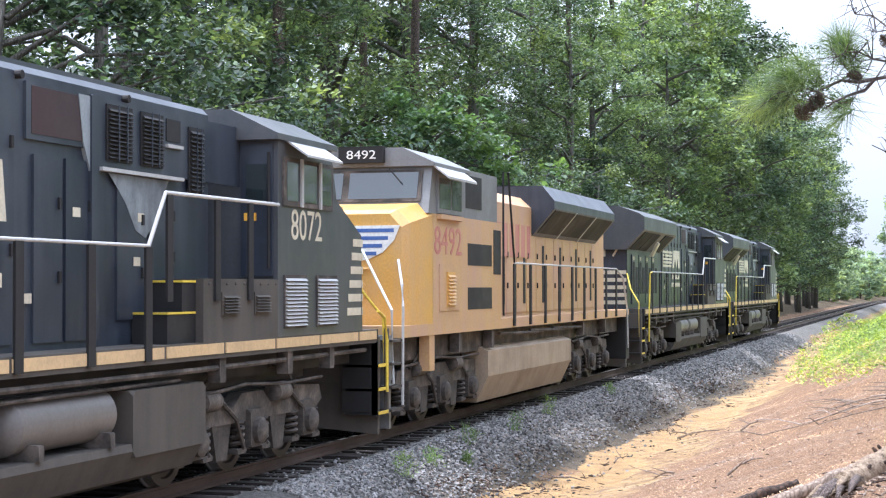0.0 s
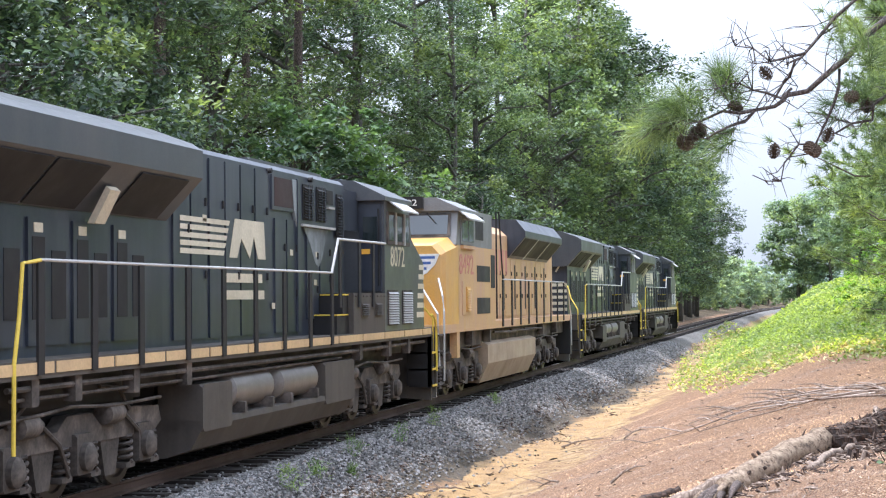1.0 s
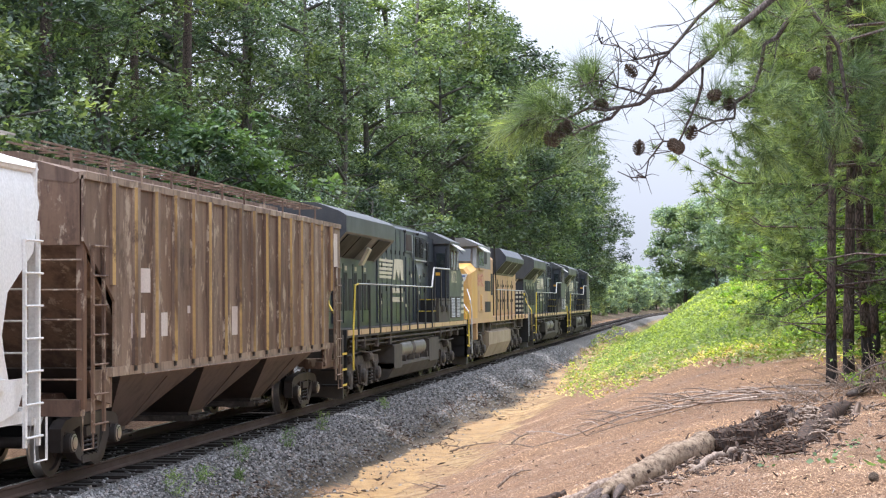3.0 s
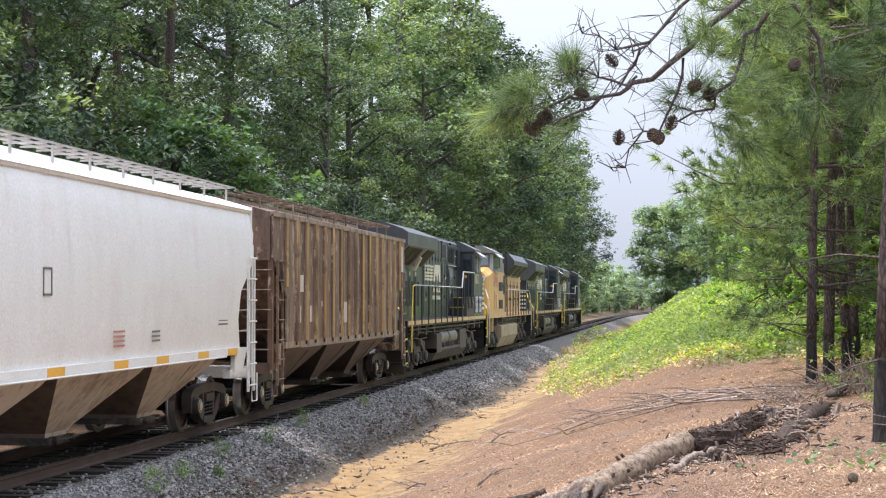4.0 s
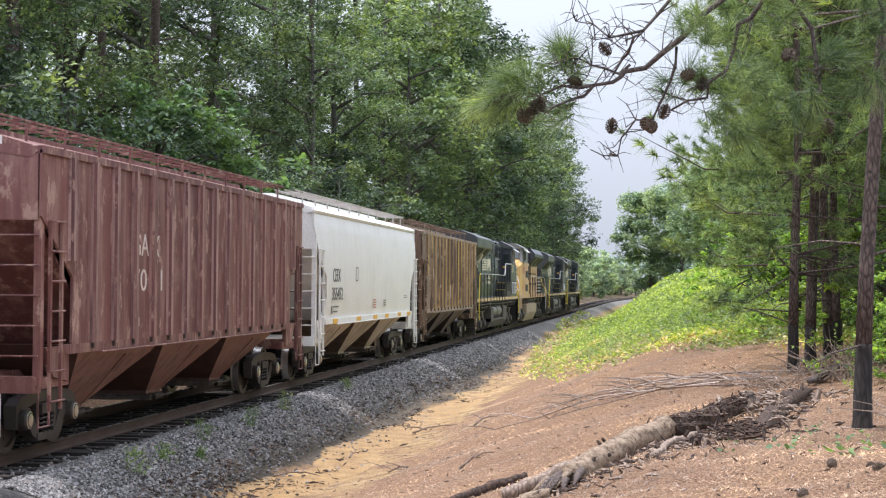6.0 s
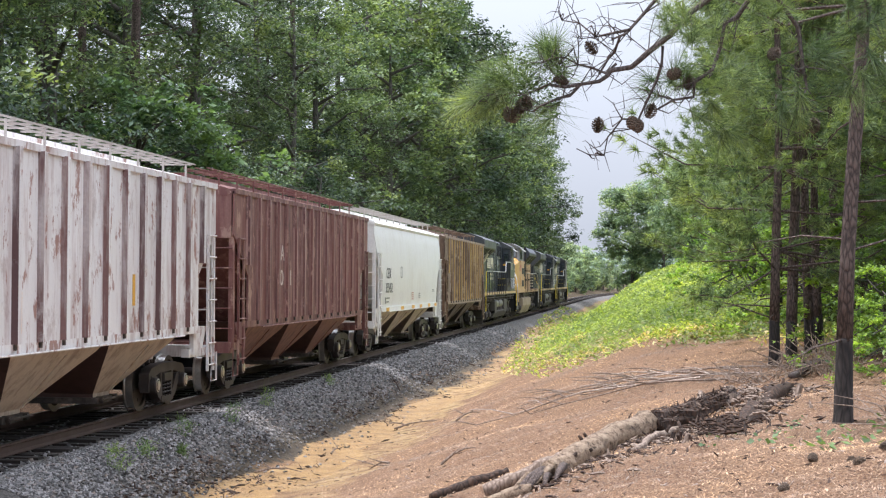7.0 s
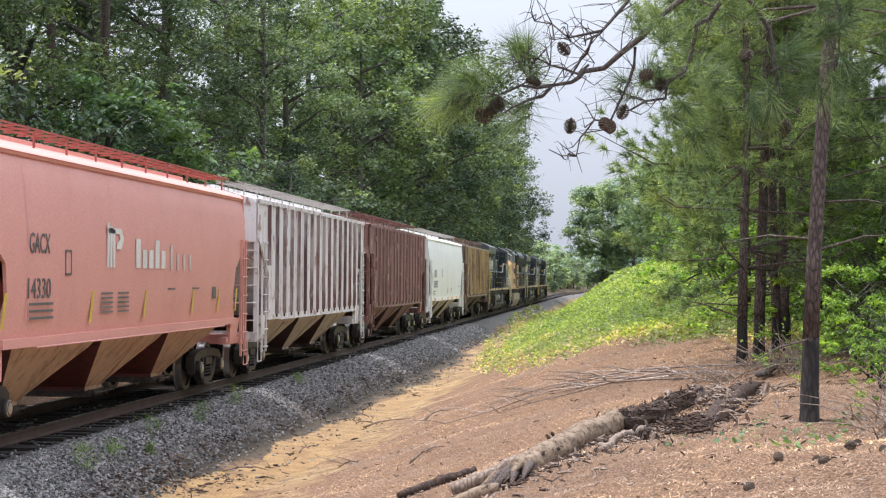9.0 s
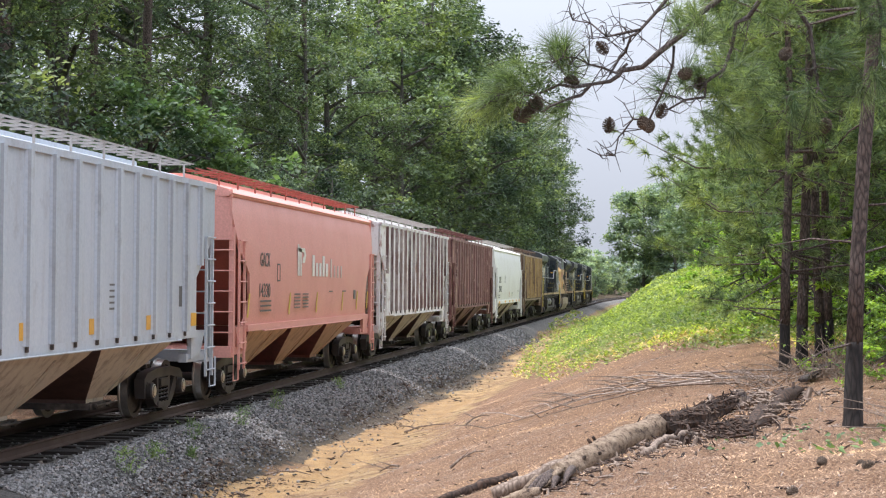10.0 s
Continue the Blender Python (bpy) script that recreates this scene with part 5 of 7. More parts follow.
def spring(s, x, y, z0, z1, r, turns=4, wire=0.017, mi=0):
    n = turns * 8
    s.rod([(x + r * math.cos(k * math.pi / 4), y + r * math.sin(k * math.pi / 4), z0 + (z1 - z0) * k / n) for k in range(n + 1)], wire, 5, mi)


TRUCK = painted("oily_cast_truck_steel", (0.026, 0.022, 0.021), 0.6, (0.085, 0.07, 0.062), 0.7, 0.4)


def freight_sideframe_mesh():
    s = Solid()
    up = [(-1.14, 0.50), (-1.14, 0.66), (-0.98, 0.76), (-0.45, 0.82), (0.45, 0.82), (0.98, 0.76), (1.14, 0.66), (1.14, 0.50), (0.98, 0.60), (0.78, 0.60), (0.45, 0.66), (-0.45, 0.66), (-0.78, 0.60), (-0.98, 0.60)]
    s.prism(up, -0.09, 0.09)
    for k in (-1, 1):
        s.prism([(k * 0.76, 0.60), (k * 0.62, 0.60), (k * 0.28, 0.24), (k * 0.34, 0.15), (k * 0.52, 0.22), (k * 0.78, 0.46)], -0.085, 0.085)
        s.prism([(k * 1.03, 0.60), (k * 1.14, 0.60), (k * 1.12, 0.34), (k * 1.04, 0.34)], -0.08, 0.08)
        s.prism([(k * 0.40, 0.68), (k * 0.30, 0.68), (k * 0.27, 0.26), (k * 0.36, 0.26)], -0.08, 0.08)
        s.lathe((0.05, k * 0.89, 0.457), "x", [(0, 0.14), (0.11, 0.14), (0.15, 0.10), (0.155, 0.02)], 14)
        s.box(-0.02, 0.10, k * 0.89 - 0.12, k * 0.89 + 0.12, 0.55, 0.62)
    s.box(-0.10, 0.10, -0.36, 0.36, 0.13, 0.24, 0.02)
    for dy in (-0.17, 0.0, 0.17):
        spring(s, 0.03, dy, 0.24, 0.50, 0.075)
    s.box(-0.12, 0.12, -0.26, 0.26, 0.50, 0.64, 0.03)
    return s.mesh("sideframe", TRUCK, True)


WHEEL_CAR = wheelset_mesh(0.457)
WHEEL_LOCO = wheelset_mesh(0.525)
SIDEFRAME = freight_sideframe_mesh()
BOLSTER = Solid().box(-1.05, 1.05, -0.22, 0.22, 0.48, 0.74, 0.03).box(-0.35, 0.35, -0.3, 0.3, 0.70, 0.86, 0.03).box(-0.8, 0.8, -0.62, -0.5, 0.36, 0.5, 0.02).box(-0.8, 0.8, 0.5, 0.62, 0.36, 0.5, 0.02).mesh("bolster", SCREEN)
CAPS = Solid().lathe((0, 0, 0), "x", [(0, 0.12), (0.03, 0.12), (0.05, 0.06)], 14).mesh("bearing_cap", BRIGHT, True)


def wheelset(car, mesh, y, r):
    w = piece("wheelset", mesh, car, pose(0, y, r))
    SPINNERS.append((w, y, r))
    return w


def freight_truck(car, y):
    t = piece("truck", BOLSTER, car, pose(0, y, 0), "dusty cast steel four-wheel truck")
    for k in (-1, 1):
        piece("sideframe", SIDEFRAME, t, pose(k * 1.0, 0, 0, 0, 0, 0 if k > 0 else 180))
        for d in (-0.89, 0.89):
            piece("bearing_cap", CAPS, t, pose(k * 1.16, d, 0.457, 0, 0, 0 if k > 0 else 180))
    for d in (-0.89, 0.89):
        wheelset(car, WHEEL_CAR, y + d, 0.457)


# ---- covered hopper cars ----
def ladder_solid(z0, z1, w=0.42):
    s = Solid()
    for d in (0, w):
        s.box(-0.02, 0.02, d - 0.03, d + 0.03, z0, z1, 0.006)
    z = z0 + 0.12
    while z < z1:
        s.rod([(0.035, -0.06, z), (0.035, w + 0.06, z)], 0.016, 6)
        z += 0.40
    return s


def hopper_car(name, label, L, body, rib, bay, trim, smooth_side=False, ribs=17, roofm=None, dark_end=None, slope_mat=None):
    """A covered hopper: y = 0 at its front corner post, -L at its rear one."""
    car = tagged(new(name), label, "hopper car", "freight cars of the train")
    roofm = roofm or trim
    board = {PINK_CAR: PINK_DARK, MAROON_CAR: MAROON_CAR, TAN_CAR: TAN_CAR}.get(trim, GALV)
    end = dark_end or trim
    H, B = 4.08, 1.45
    # sides
    for k in (1, -1):
        if smooth_side:
            def ring(y, cut):
                pts = []
                for z, x in ((4.06, 1.40), (3.95, 1.46), (3.6, 1.52), (3.0, 1.575), (2.5, 1.585), (2.0, 1.565), (1.7, 1.54), (1.45, 1.50)):
                    pts.append((x, z))
                return pts
            s = Solid()
            prof = ring(0, 0)

            def inset(z):
                return 0.02 + 1.25 * smooth01(3.35, 2.3, z) if z > 1.9 else 1.27 - 0.35 * smooth01(1.9, 1.45, z)
            cols = 24
            grid = []
            for j in range(cols + 1):
                u = j / cols
                grid.append([(k * x, -(inset(z) + (L - 2 * inset(z)) * u), z) for x, z in prof])
            s.loft(grid, False)
            inner = [[(p[0] - k * 0.05, p[1], p[2]) for p in col] for col in grid]
            s.loft(inner, False)
            for edge in (0, -1):
                s.loft([grid[edge], inner[edge]], False)
            s.put("side_sheet", body, car, "", True)
            # thin weld seams between the side sheets
            seams = 8
            for q in range(1, seams):
                y = -L * q / seams
                sm = Solid()
                sm.loft([[(k * (x + 0.004), y - 0.008, z) for x, z in prof], [(k * (x + 0.004), y + 0.008, z) for x, z in prof]], False)
                sm.put("weld_seam", trim if k > 0 else trim, car)
            Solid().rod([(k * 1.43, 0.05, 4.05), (k * 1.43, -L - 0.05, 4.05)], 0.055, 8).put("roof_edge", trim, car, "", True)
        else:
            step = (L - 0.3) / ribs
            cutz = 3.2
            for q in range(ribs + 1):
                y1 = 0 if q == 0 else -0.15 - step * (q - 0.0)
                y1 = -0.15 - step * q + (0.15 if q == 0 else 0)
                y0 = -0.15 - step * (q + 1)
                if q == ribs:
                    break

                def low(y):
                    d = min(-y, L + y)
                    return cutz - (cutz - 2.4) * min(1, max(0, (d - 0.05) / 1.15)) if d < 1.2 else B
                a, b2 = y1, (y0 if q < ribs - 1 else -L)
                mid = []
                for e in (-1.2, -L + 1.2):
                    if b2 < e < a:
                        mid.append(e)
                pts = [(a, H), (b2, H), (b2, low(b2 - 1e-4 if b2 < -L / 2 else b2 - 1e-4))]
                for e in mid:
                    if e > -L / 2:
                        pts = [(a, H), (b2, H), (b2, B), (e, B), (e, 2.4), (a, low(a))]
                    else:
                        pts = [(a, H), (b2, H), (b2, low(b2)), (e, 2.4), (e, B), (a, B)]
                if not mid:
                    pts.append((a, low(a)))
                sp = Solid()
                sp.prism(pts, k * 1.53, k * 1.565)
                sp.put("panel", body, car)
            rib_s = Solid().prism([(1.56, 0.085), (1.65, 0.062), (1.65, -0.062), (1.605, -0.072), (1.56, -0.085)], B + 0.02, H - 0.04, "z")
            # rear flank gets the second paint; on the grey car that is painted shade
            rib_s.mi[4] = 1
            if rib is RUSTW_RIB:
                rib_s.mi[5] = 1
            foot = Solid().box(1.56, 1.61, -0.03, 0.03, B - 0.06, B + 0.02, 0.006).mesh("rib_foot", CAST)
            # maroon ribs carry their painted highlight everywhere except the outer rear flank
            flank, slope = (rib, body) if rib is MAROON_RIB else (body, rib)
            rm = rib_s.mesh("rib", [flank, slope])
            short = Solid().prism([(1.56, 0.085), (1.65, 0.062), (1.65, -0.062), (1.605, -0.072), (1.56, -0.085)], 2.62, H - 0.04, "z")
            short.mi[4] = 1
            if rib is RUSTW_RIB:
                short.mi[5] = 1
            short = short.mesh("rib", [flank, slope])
            for q in range(1, ribs):
                y = -0.15 - step * q
                if 1.25 < -y < L - 1.25:
                    piece("rib_foot", foot, car, pose(0, y, 0, 0, 0, 0 if k > 0 else 180))
                piece("rib", rm if 1.25 < -y < L - 1.25 else short, car, pose(0, y, 0, 0, 0, 0 if k > 0 else 180))
            Solid().box(k * 1.50, k * 1.60, -L, 0, H - 0.05, H + 0.05, 0.012).put("top_chord", trim, car)
        # side sill and end corner gear
        Solid().box(k * 1.46, k * 1.575, -L + 1.1, -1.1, B - 0.11, B + 0.02, 0.012).put("side_sill", trim if smooth_side else body, car)
        Solid().rod([(k * 1.62, -2.3, B - 0.12), (k * 1.62, -L + 2.3, B - 0.12)], 0.016, 6).put("grab_rod", trim, car)
        for front in (True, False):
            y = -0.12 if front else -L + 0.12
            Solid().box(k * 1.44, k * 1.54, y - 0.06, y + 0.06, 0.95, 3.4, 0.012).put("corner_post", trim, car)
            lad = ladder_solid(0.62, 3.15).mesh("ladder", trim)
            piece("ladder", lad, car, pose(k * 1.60, (y - 0.55) if front else (y + 0.13), 0, 0, 0, 0))
            bar = Solid().rod([(k * 0.95, 0, 0), (k * 1.52, 0, 0)], 0.015, 6).mesh("grab_iron", trim)
            for q in range(6):
                piece("grab_iron", bar, car, pose(0, y + (0.09 if front else -0.09), 0.95 + 0.40 * q))
            Solid().prism([(y - (0.25 if front else -0.25), 1.45), (y - (1.15 if front else -1.15), 1.45), (y - (1.15 if front else -1.15), 0.95), (y - (0.55 if front else -0.55), 1.05)], k * 1.42, k * 1.50).put("jacking_bracket", body, car)
            Solid().rod([(k * 1.58, y - 0.2, 0.95), (k * 1.58, y - 0.2, 0.42), (k * 1.58, y + 0.18, 0.42), (k * 1.58, y + 0.18, 0.95)], 0.017, 6).put("stirrup_step", trim, car)
    # roof
    prof = [(-1.5, H - 0.02), (-1.42, H + 0.06), (-0.8, H + 0.24), (0, H + 0.30), (0.8, H + 0.24), (1.42, H + 0.06), (1.5, H - 0.02), (1.4, H - 0.1), (0, H + 0.1), (-1.4, H - 0.1)]
    Solid().prism(prof, -0.02, -L + 0.02, "y").put("roof", roofm, car, "", True)
    Solid().box(-0.32, 0.32, -L + 0.8, -0.8, H + 0.28, H + 0.42, 0.03).put("hatch_trough", roofm, car)
    for k in (1, -1):
        s = Solid()
        for q in range(3):
            x = k * (0.60 + 0.24 * q)
            s.box(x - 0.016, x + 0.016, -L - 0.25, 0.25, H + 0.43, H + 0.455, 0.004)
        q = 0.1
        while q < L:
            s.box(k * 0.50, k * 1.12, -q - 0.025, -q + 0.025, H + 0.405, H + 0.43, 0.004)
            q += 0.6
        s.put("running_board", board, car)
        q = 0.4
        while q < L:
            Solid().box(k * 1.07, k * 1.10, -q - 0.018, -q + 0.018, H + 0.10, H + 0.41, 0.004).put("running_board_post", board, car)
            q += 1.5
    # ends: upper sheet, slope sheet, platform, coupler
    for front in (True, False):
        d = 1 if front else -1

        def yy(v):
            return -v if front else -L + v
        Solid().prism([(yy(0.03), H + 0.05), (yy(0.08), H + 0.05), (yy(0.08), 3.15), (yy(0.03), 3.15)], -1.5, 1.5).put("end_sheet", trim, car)
        Solid().prism([(yy(0.06), 3.2), (yy(0.12), 3.2), (yy(2.42), 1.37), (yy(2.34), 1.36)], -1.48, 1.48).put("slope_sheet", end, car)
        s = Solid().box(-1.5, 1.5, yy(0.0), yy(0.22), 0.86, 1.08, 0.02)
        s.box(-0.35, 0.35, yy(-0.05), yy(3.2), 0.80, 1.05, 0.03).box(-1.45, -1.3, yy(0.1), yy(1.4), 0.9, 1.05, 0.02).box(1.3, 1.45, yy(0.1), yy(1.4), 0.9, 1.05, 0.02)
        s.put("end_platform", trim, car)
        s = Solid().box(-0.09, 0.09, yy(-0.62), yy(0.1), 0.76, 0.94, 0.02).box(-0.17, 0.17, yy(-0.62), yy(-0.36), 0.70, 0.98, 0.04)
        s.rod([(0.3, yy(-0.06), 0.8), (0.3, yy(-0.3), 0.45), (0.25, yy(-0.55), 0.42)], 0.028, 6)
        s.put("coupler", CAST, car)
        freight_truck(car, yy(1.54))
    # discharge bays
    n = 3
    span = (L - 3.6) / n
    for q in range(n):
        c = -1.8 - span * (q + 0.5)
        t0, t1 = span / 2 - 0.02, 0.42
        s = Solid()
        rings = [[(x * w, c + v * u, z) for x, v in ((-1, -1), (1, -1), (1, 1), (-1, 1))] for w, u, z in ((1.46, t0, B - 0.02), (1.30, t0 * 0.86, 1.2), (0.62, t1, 0.42), (0.62, t1, 0.34))]
        s.loft(rings)
        # the two sloping faces take the darker colour with shade in it
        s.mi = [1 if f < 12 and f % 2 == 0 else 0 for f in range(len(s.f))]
        s.put("discharge_bay", [bay, slope_mat or BROWN_SLOPE], car)
        for k in (1, -1):
            Solid().prism([(k * 1.305, 1.21), (k * 1.335, 1.21), (k * 0.655, 0.43), (k * 0.625, 0.43)], c + t1 - 0.03, c + t1 + 0.03, "y").put("bay_rib", bay, car)
        g = Solid().box(-0.72, 0.72, c - 0.5, c + 0.5, 0.26, 0.36, 0.02).lathe((0.66, c - 0.34, 0.32), "x", [(0, 0.06), (0.12, 0.06)], 10).lathe((0.66, c + 0.34, 0.32), "x", [(0, 0.06), (0.12, 0.06)], 10)
        g.rod([(0.8, c - 0.45, 0.33), (0.8, c + 0.45, 0.33)], 0.02)
        g.put("outlet_gate", CAST, car)
    return car


def stencil(car, rows, mat, k=1, x=1.60):
    """Rows of unreadable small print, as bars: y, z, width, height."""
    for y, z, w, h in rows:
        Solid().box(k * x, k * (x + 0.004), y, y + w, z, z + h, 0).put("stencil_mark", mat, car)


# ---- locomotives ----
def loco_truck_meshes():
    s = Solid()
    s.prism([(-2.55, 0.78), (-2.45, 0.98), (-1.5, 1.02), (-1.2, 0.86), (-0.6, 0.86), (-0.35, 1.02), (0.35, 1.02), (0.6, 0.86), (1.2, 0.86), (1.5, 1.02), (2.45, 0.98), (2.55, 0.78), (2.3, 0.66), (-2.3, 0.66)], -0.09, 0.09)
    j = Solid().box(-0.10, 0.16, -0.21, 0.21, 0.32, 0.80, 0.04)
    j.lathe((0.15, 0, 0.525), "x", [(0, 0.17), (0.08, 0.17), (0.12, 0.12), (0.125, 0.02)], 16)
    journal = j.mesh("journal_box", CAST, True)
    c = Solid().box(-0.08, 0.12, -0.14, 0.14, 0.26, 0.33, 0.02)
    spring(c, 0.03, 0, 0.33, 0.66, 0.10, 4, 0.026)
    coil = c.mesh("coil_spring", CAST, True)
    hanger = Solid().prism([(-0.30, 0.7), (-0.16, 0.22), (0.16, 0.22), (0.30, 0.7)], -0.02, 0.07).mesh("brake_hanger", CAST)
    side = s.mesh("truck_sideframe", CAST, True)
    c = Solid().lathe((0.12, -0.35, 0.98), "y", [(0, 0.05), (0.02, 0.13), (0.42, 0.13), (0.46, 0.06), (0.62, 0.05)], 14)
    c.rod([(0.12, 0.25, 0.98), (0.14, 0.7, 0.72), (0.14, 0.95, 0.35)], 0.03, 6)
    cyl = c.mesh("brake_cylinder", CAST, True)
    p = Solid().rod([(0.20, -2.4, 1.06), (0.22, -1.2, 1.10), (0.2, -0.4, 1.14), (0.22, 0.8, 1.08), (0.2, 2.3, 1.10)], 0.022, 6)
    p.rod([(0.14, -1.9, 1.0), (0.18, -1.5, 1.25), (0.10, -1.1, 1.32)], 0.028, 6).rod([(0.14, 1.4, 1.0), (0.18, 1.0, 1.28), (0.10, 0.6, 1.32)], 0.028, 6)
    return side, cyl, p.mesh("sand_pipe", CAST, True), journal, coil, hanger


LOCO_SIDE, LOCO_CYL, LOCO_PIPES, LOCO_JOURNAL, LOCO_COIL, LOCO_HANGER = loco_truck_meshes()
# oversized near-black blocks, added to stop light and read as shade
LOCO_BOLSTER_SHADE = Solid().box(-0.9, 0.9, -2.3, 2.3, 0.62, 1.2, 0.03).box(-0.62, 0.62, -2.5, 2.5, 0.25, 0.7, 0.03).box(-1.0, 1.0, -2.3, 2.3, 1.1, 1.24, 0.02).mesh("truck_frame_shade", SCREEN)


def loco_truck(loco, y):
    t = piece("truck", LOCO_BOLSTER_SHADE, loco, pose(0, y, 0), "dusty three-axle locomotive truck")
    for k in (-1, 1):
        turn = 0 if k > 0 else 180
        piece("truck_sideframe", LOCO_SIDE, t, pose(k * 1.10, 0, 0, 0, 0, turn))
        for d in (-1.85, 0, 1.85):
            piece("journal_box", LOCO_JOURNAL, t, pose(k * 1.10, d, 0, 0, 0, turn))
            for e in (-0.40, 0.40):
                piece("coil_spring", LOCO_COIL, t, pose(k * 1.10, d + e, 0, 0, 0, turn))
        for d in (-0.93, 0.93):
            piece("brake_hanger", LOCO_HANGER, t, pose(k * 1.10, d, 0, 0, 0, turn))
        for d in (-1.35, 0.95):
            piece("brake_cylinder", LOCO_CYL, t, pose(k * 1.10, d * k, 0, 0, 0, turn))
        piece("sand_pipe", LOCO_PIPES, t, pose(k * 1.08, 0, 0, 0, 0, turn))
    for d in (-1.85, 0, 1.85):
        wheelset(loco, WHEEL_LOCO, y + d, 0.525)


def railing(loco, k, ys, z0, z1, post_mat, rail_mat, x=1.52):
    for y in ys:
        Solid().box(k * (x - 0.015), k * (x + 0.015), y - 0.075, y + 0.075, z0 - 0.16, z1, 0.006).put("handrail_post", post_mat, loco)
    Solid().rod([(k * x, ys[0], z1 + 0.015), (k * x, ys[-1], z1 + 0.015)], 0.019, 8).put("handrail", rail_mat, loco, "", True)


def louvre(loco, k, x, y0, y1, z0, z1, n, mat, slat, name="louvre"):
    fr = Solid().box(k * x, k * (x + 0.02), y0, y1, z0, z1, 0.006).put(name, mat, loco)
    h = (z1 - z0 - 0.06) / n
    sl = Solid()
    for q in range(n):
        z = z0 + 0.03 + h * q
        sl.prism([(k * (x + 0.02), z), (k * (x + 0.055), z), (k * (x + 0.02), z + h * 0.7)], y0 + 0.03, y1 - 0.03, "y")
    sl.put("slats", slat, fr)


def door_panel(loco, k, x, y0, y1, z0, z1, mat, latch=True):
    d = Solid().box(k * x, k * (x + 0.03), y0 + 0.012, y1 - 0.012, z0, z1, 0.008).put("hood_door", mat, loco)
    if latch:
        for z in (z0 + 0.35 * (z1 - z0), z0 + 0.75 * (z1 - z0)):
            Solid().box(k * (x + 0.03), k * (x + 0.055), y1 - 0.11, y1 - 0.06, z - 0.06, z + 0.06, 0.006).put("latch", SCREEN, d)


def black_loco(number, label, rear_mark=""):
    """A wide-nosed hood unit: y = 0 at its front coupler, the long hood behind."""
    lo = tagged(new("diesel_locomotive"), label, "locomotive", "locomotives of the train")
    # frame and walkway
    Solid().box(-1.5, 1.5, -21.3, -0.95, 1.52, 1.72, 0.015).put("underframe", DUSTY, lo)
    # sill in near-black: the shade below the walkway as colour
    Solid().box(-1.15, 1.15, -21.0, -1.2, 1.22, 1.52, 0.02).put("centre_sill", SCREEN, lo)
    for k in (1, -1):
        # sill stripe, broken at the posts
        y = -21.2
        while y < -1.0:
            e = min(y + 1.55, -0.98)
            Solid().box(k * 1.50, k * 1.515, y, e, 1.575, 1.70, 0.003).put("sill_stripe", SILL, lo)
            y += 1.62
        Solid().rod([(k * 1.42, -20.6, 1.42), (k * 1.42, -7.2, 1.40), (k * 1.40, -1.2, 1.42)], 0.035, 6).put("air_pipe", CAST, lo)
        Solid().rod([(k * 1.36, -20.4, 1.30), (k * 1.38, -14.6, 1.28), (k * 1.36, -7.6, 1.30)], 0.022, 6).put("air_pipe", CAST, lo)
        for y in (-20.0, -18.9, -17.2, -15.4, -6.6, -4.4, -2.8):
            Solid().box(k * 1.30, k * 1.46, y - 0.09, y + 0.09, 1.22, 1.52, 0.02).put("frame_bracket", CAST, lo)
    # long hood
    Solid().prism([(-0.95, 1.72), (-0.95, 4.50), (-0.87, 4.58), (0.87, 4.58), (0.95, 4.50), (0.95, 1.72)], -5.9, -21.05, "y").put("long_hood", BLACK, lo)
    for k in (1, -1):
        for y0, y1, z0, z1 in [(-13.3, -12.65, 1.8, 4.45), (-12.6, -11.95, 1.8, 4.45), (-11.9, -11.25, 1.8, 4.45), (-11.2, -10.55, 1.8, 4.45),
                               (-10.2, -9.6, 1.8, 3.7), (-9.55, -8.95, 1.8, 3.7), (-8.4, -7.7, 2.0, 3.5), (-7.6, -6.9, 2.3, 3.5), (-14.75, -14.1, 1.8, 3.9), (-14.05, -13.4, 1.8, 4.45)]:
            door_panel(lo, k, 0.95, y0, y1, z0, z1, BLACK)
        # screened doors of the radiator end
        for y0 in (-20.4, -19.2, -18.0, -16.8):
            fr = Solid().box(k * 0.95, k * 0.985, y0, y0 + 1.08, 1.85, 3.32, 0.012).put("screen_door", BLACK, lo)
            Solid().box(k * 0.985, k * 0.992, y0 + 0.10, y0 + 0.42, 2.15, 3.10, 0).put("screen", SCREEN, fr)
            Solid().box(k * 0.985, k * 0.992, y0 + 0.60, y0 + 0.98, 2.15, 2.95, 0).put("screen", SCREEN, fr)
            Solid().box(k * 0.985, k * 0.995, y0 + 0.14, y0 + 0.36, 3.15, 3.26, 0).put("warning_label", CREAM, fr)
        # intakes
        Solid().box(k * 0.95, k * 0.985, -10.35, -9.0, 3.84, 4.42, 0.012).put("intake_frame", BLACK, lo)
        Solid().box(k * 0.985, k * 0.99, -10.25, -9.1, 3.90, 4.38, 0).put("intake_screen", RUSTY_SCREEN, lo, "rusty red intake screen")
        Solid().box(k * 0.95, k * 0.985, -8.85, -5.0, 3.66, 4.42, 0.01).put("blower_housing", BLACK, lo, "dark flush blower housing with grilles")
        Solid().box(k * 0.95, k * 1.02, -9.05, -8.88, 1.8, 4.42, 0.02).put("hood_rib", BLACK, lo)
        Solid().box(k * 0.95, k * 1.05, -8.85, -6.8, 3.62, 3.66, 0.008).put("drip_rail", HANDRAIL, lo)
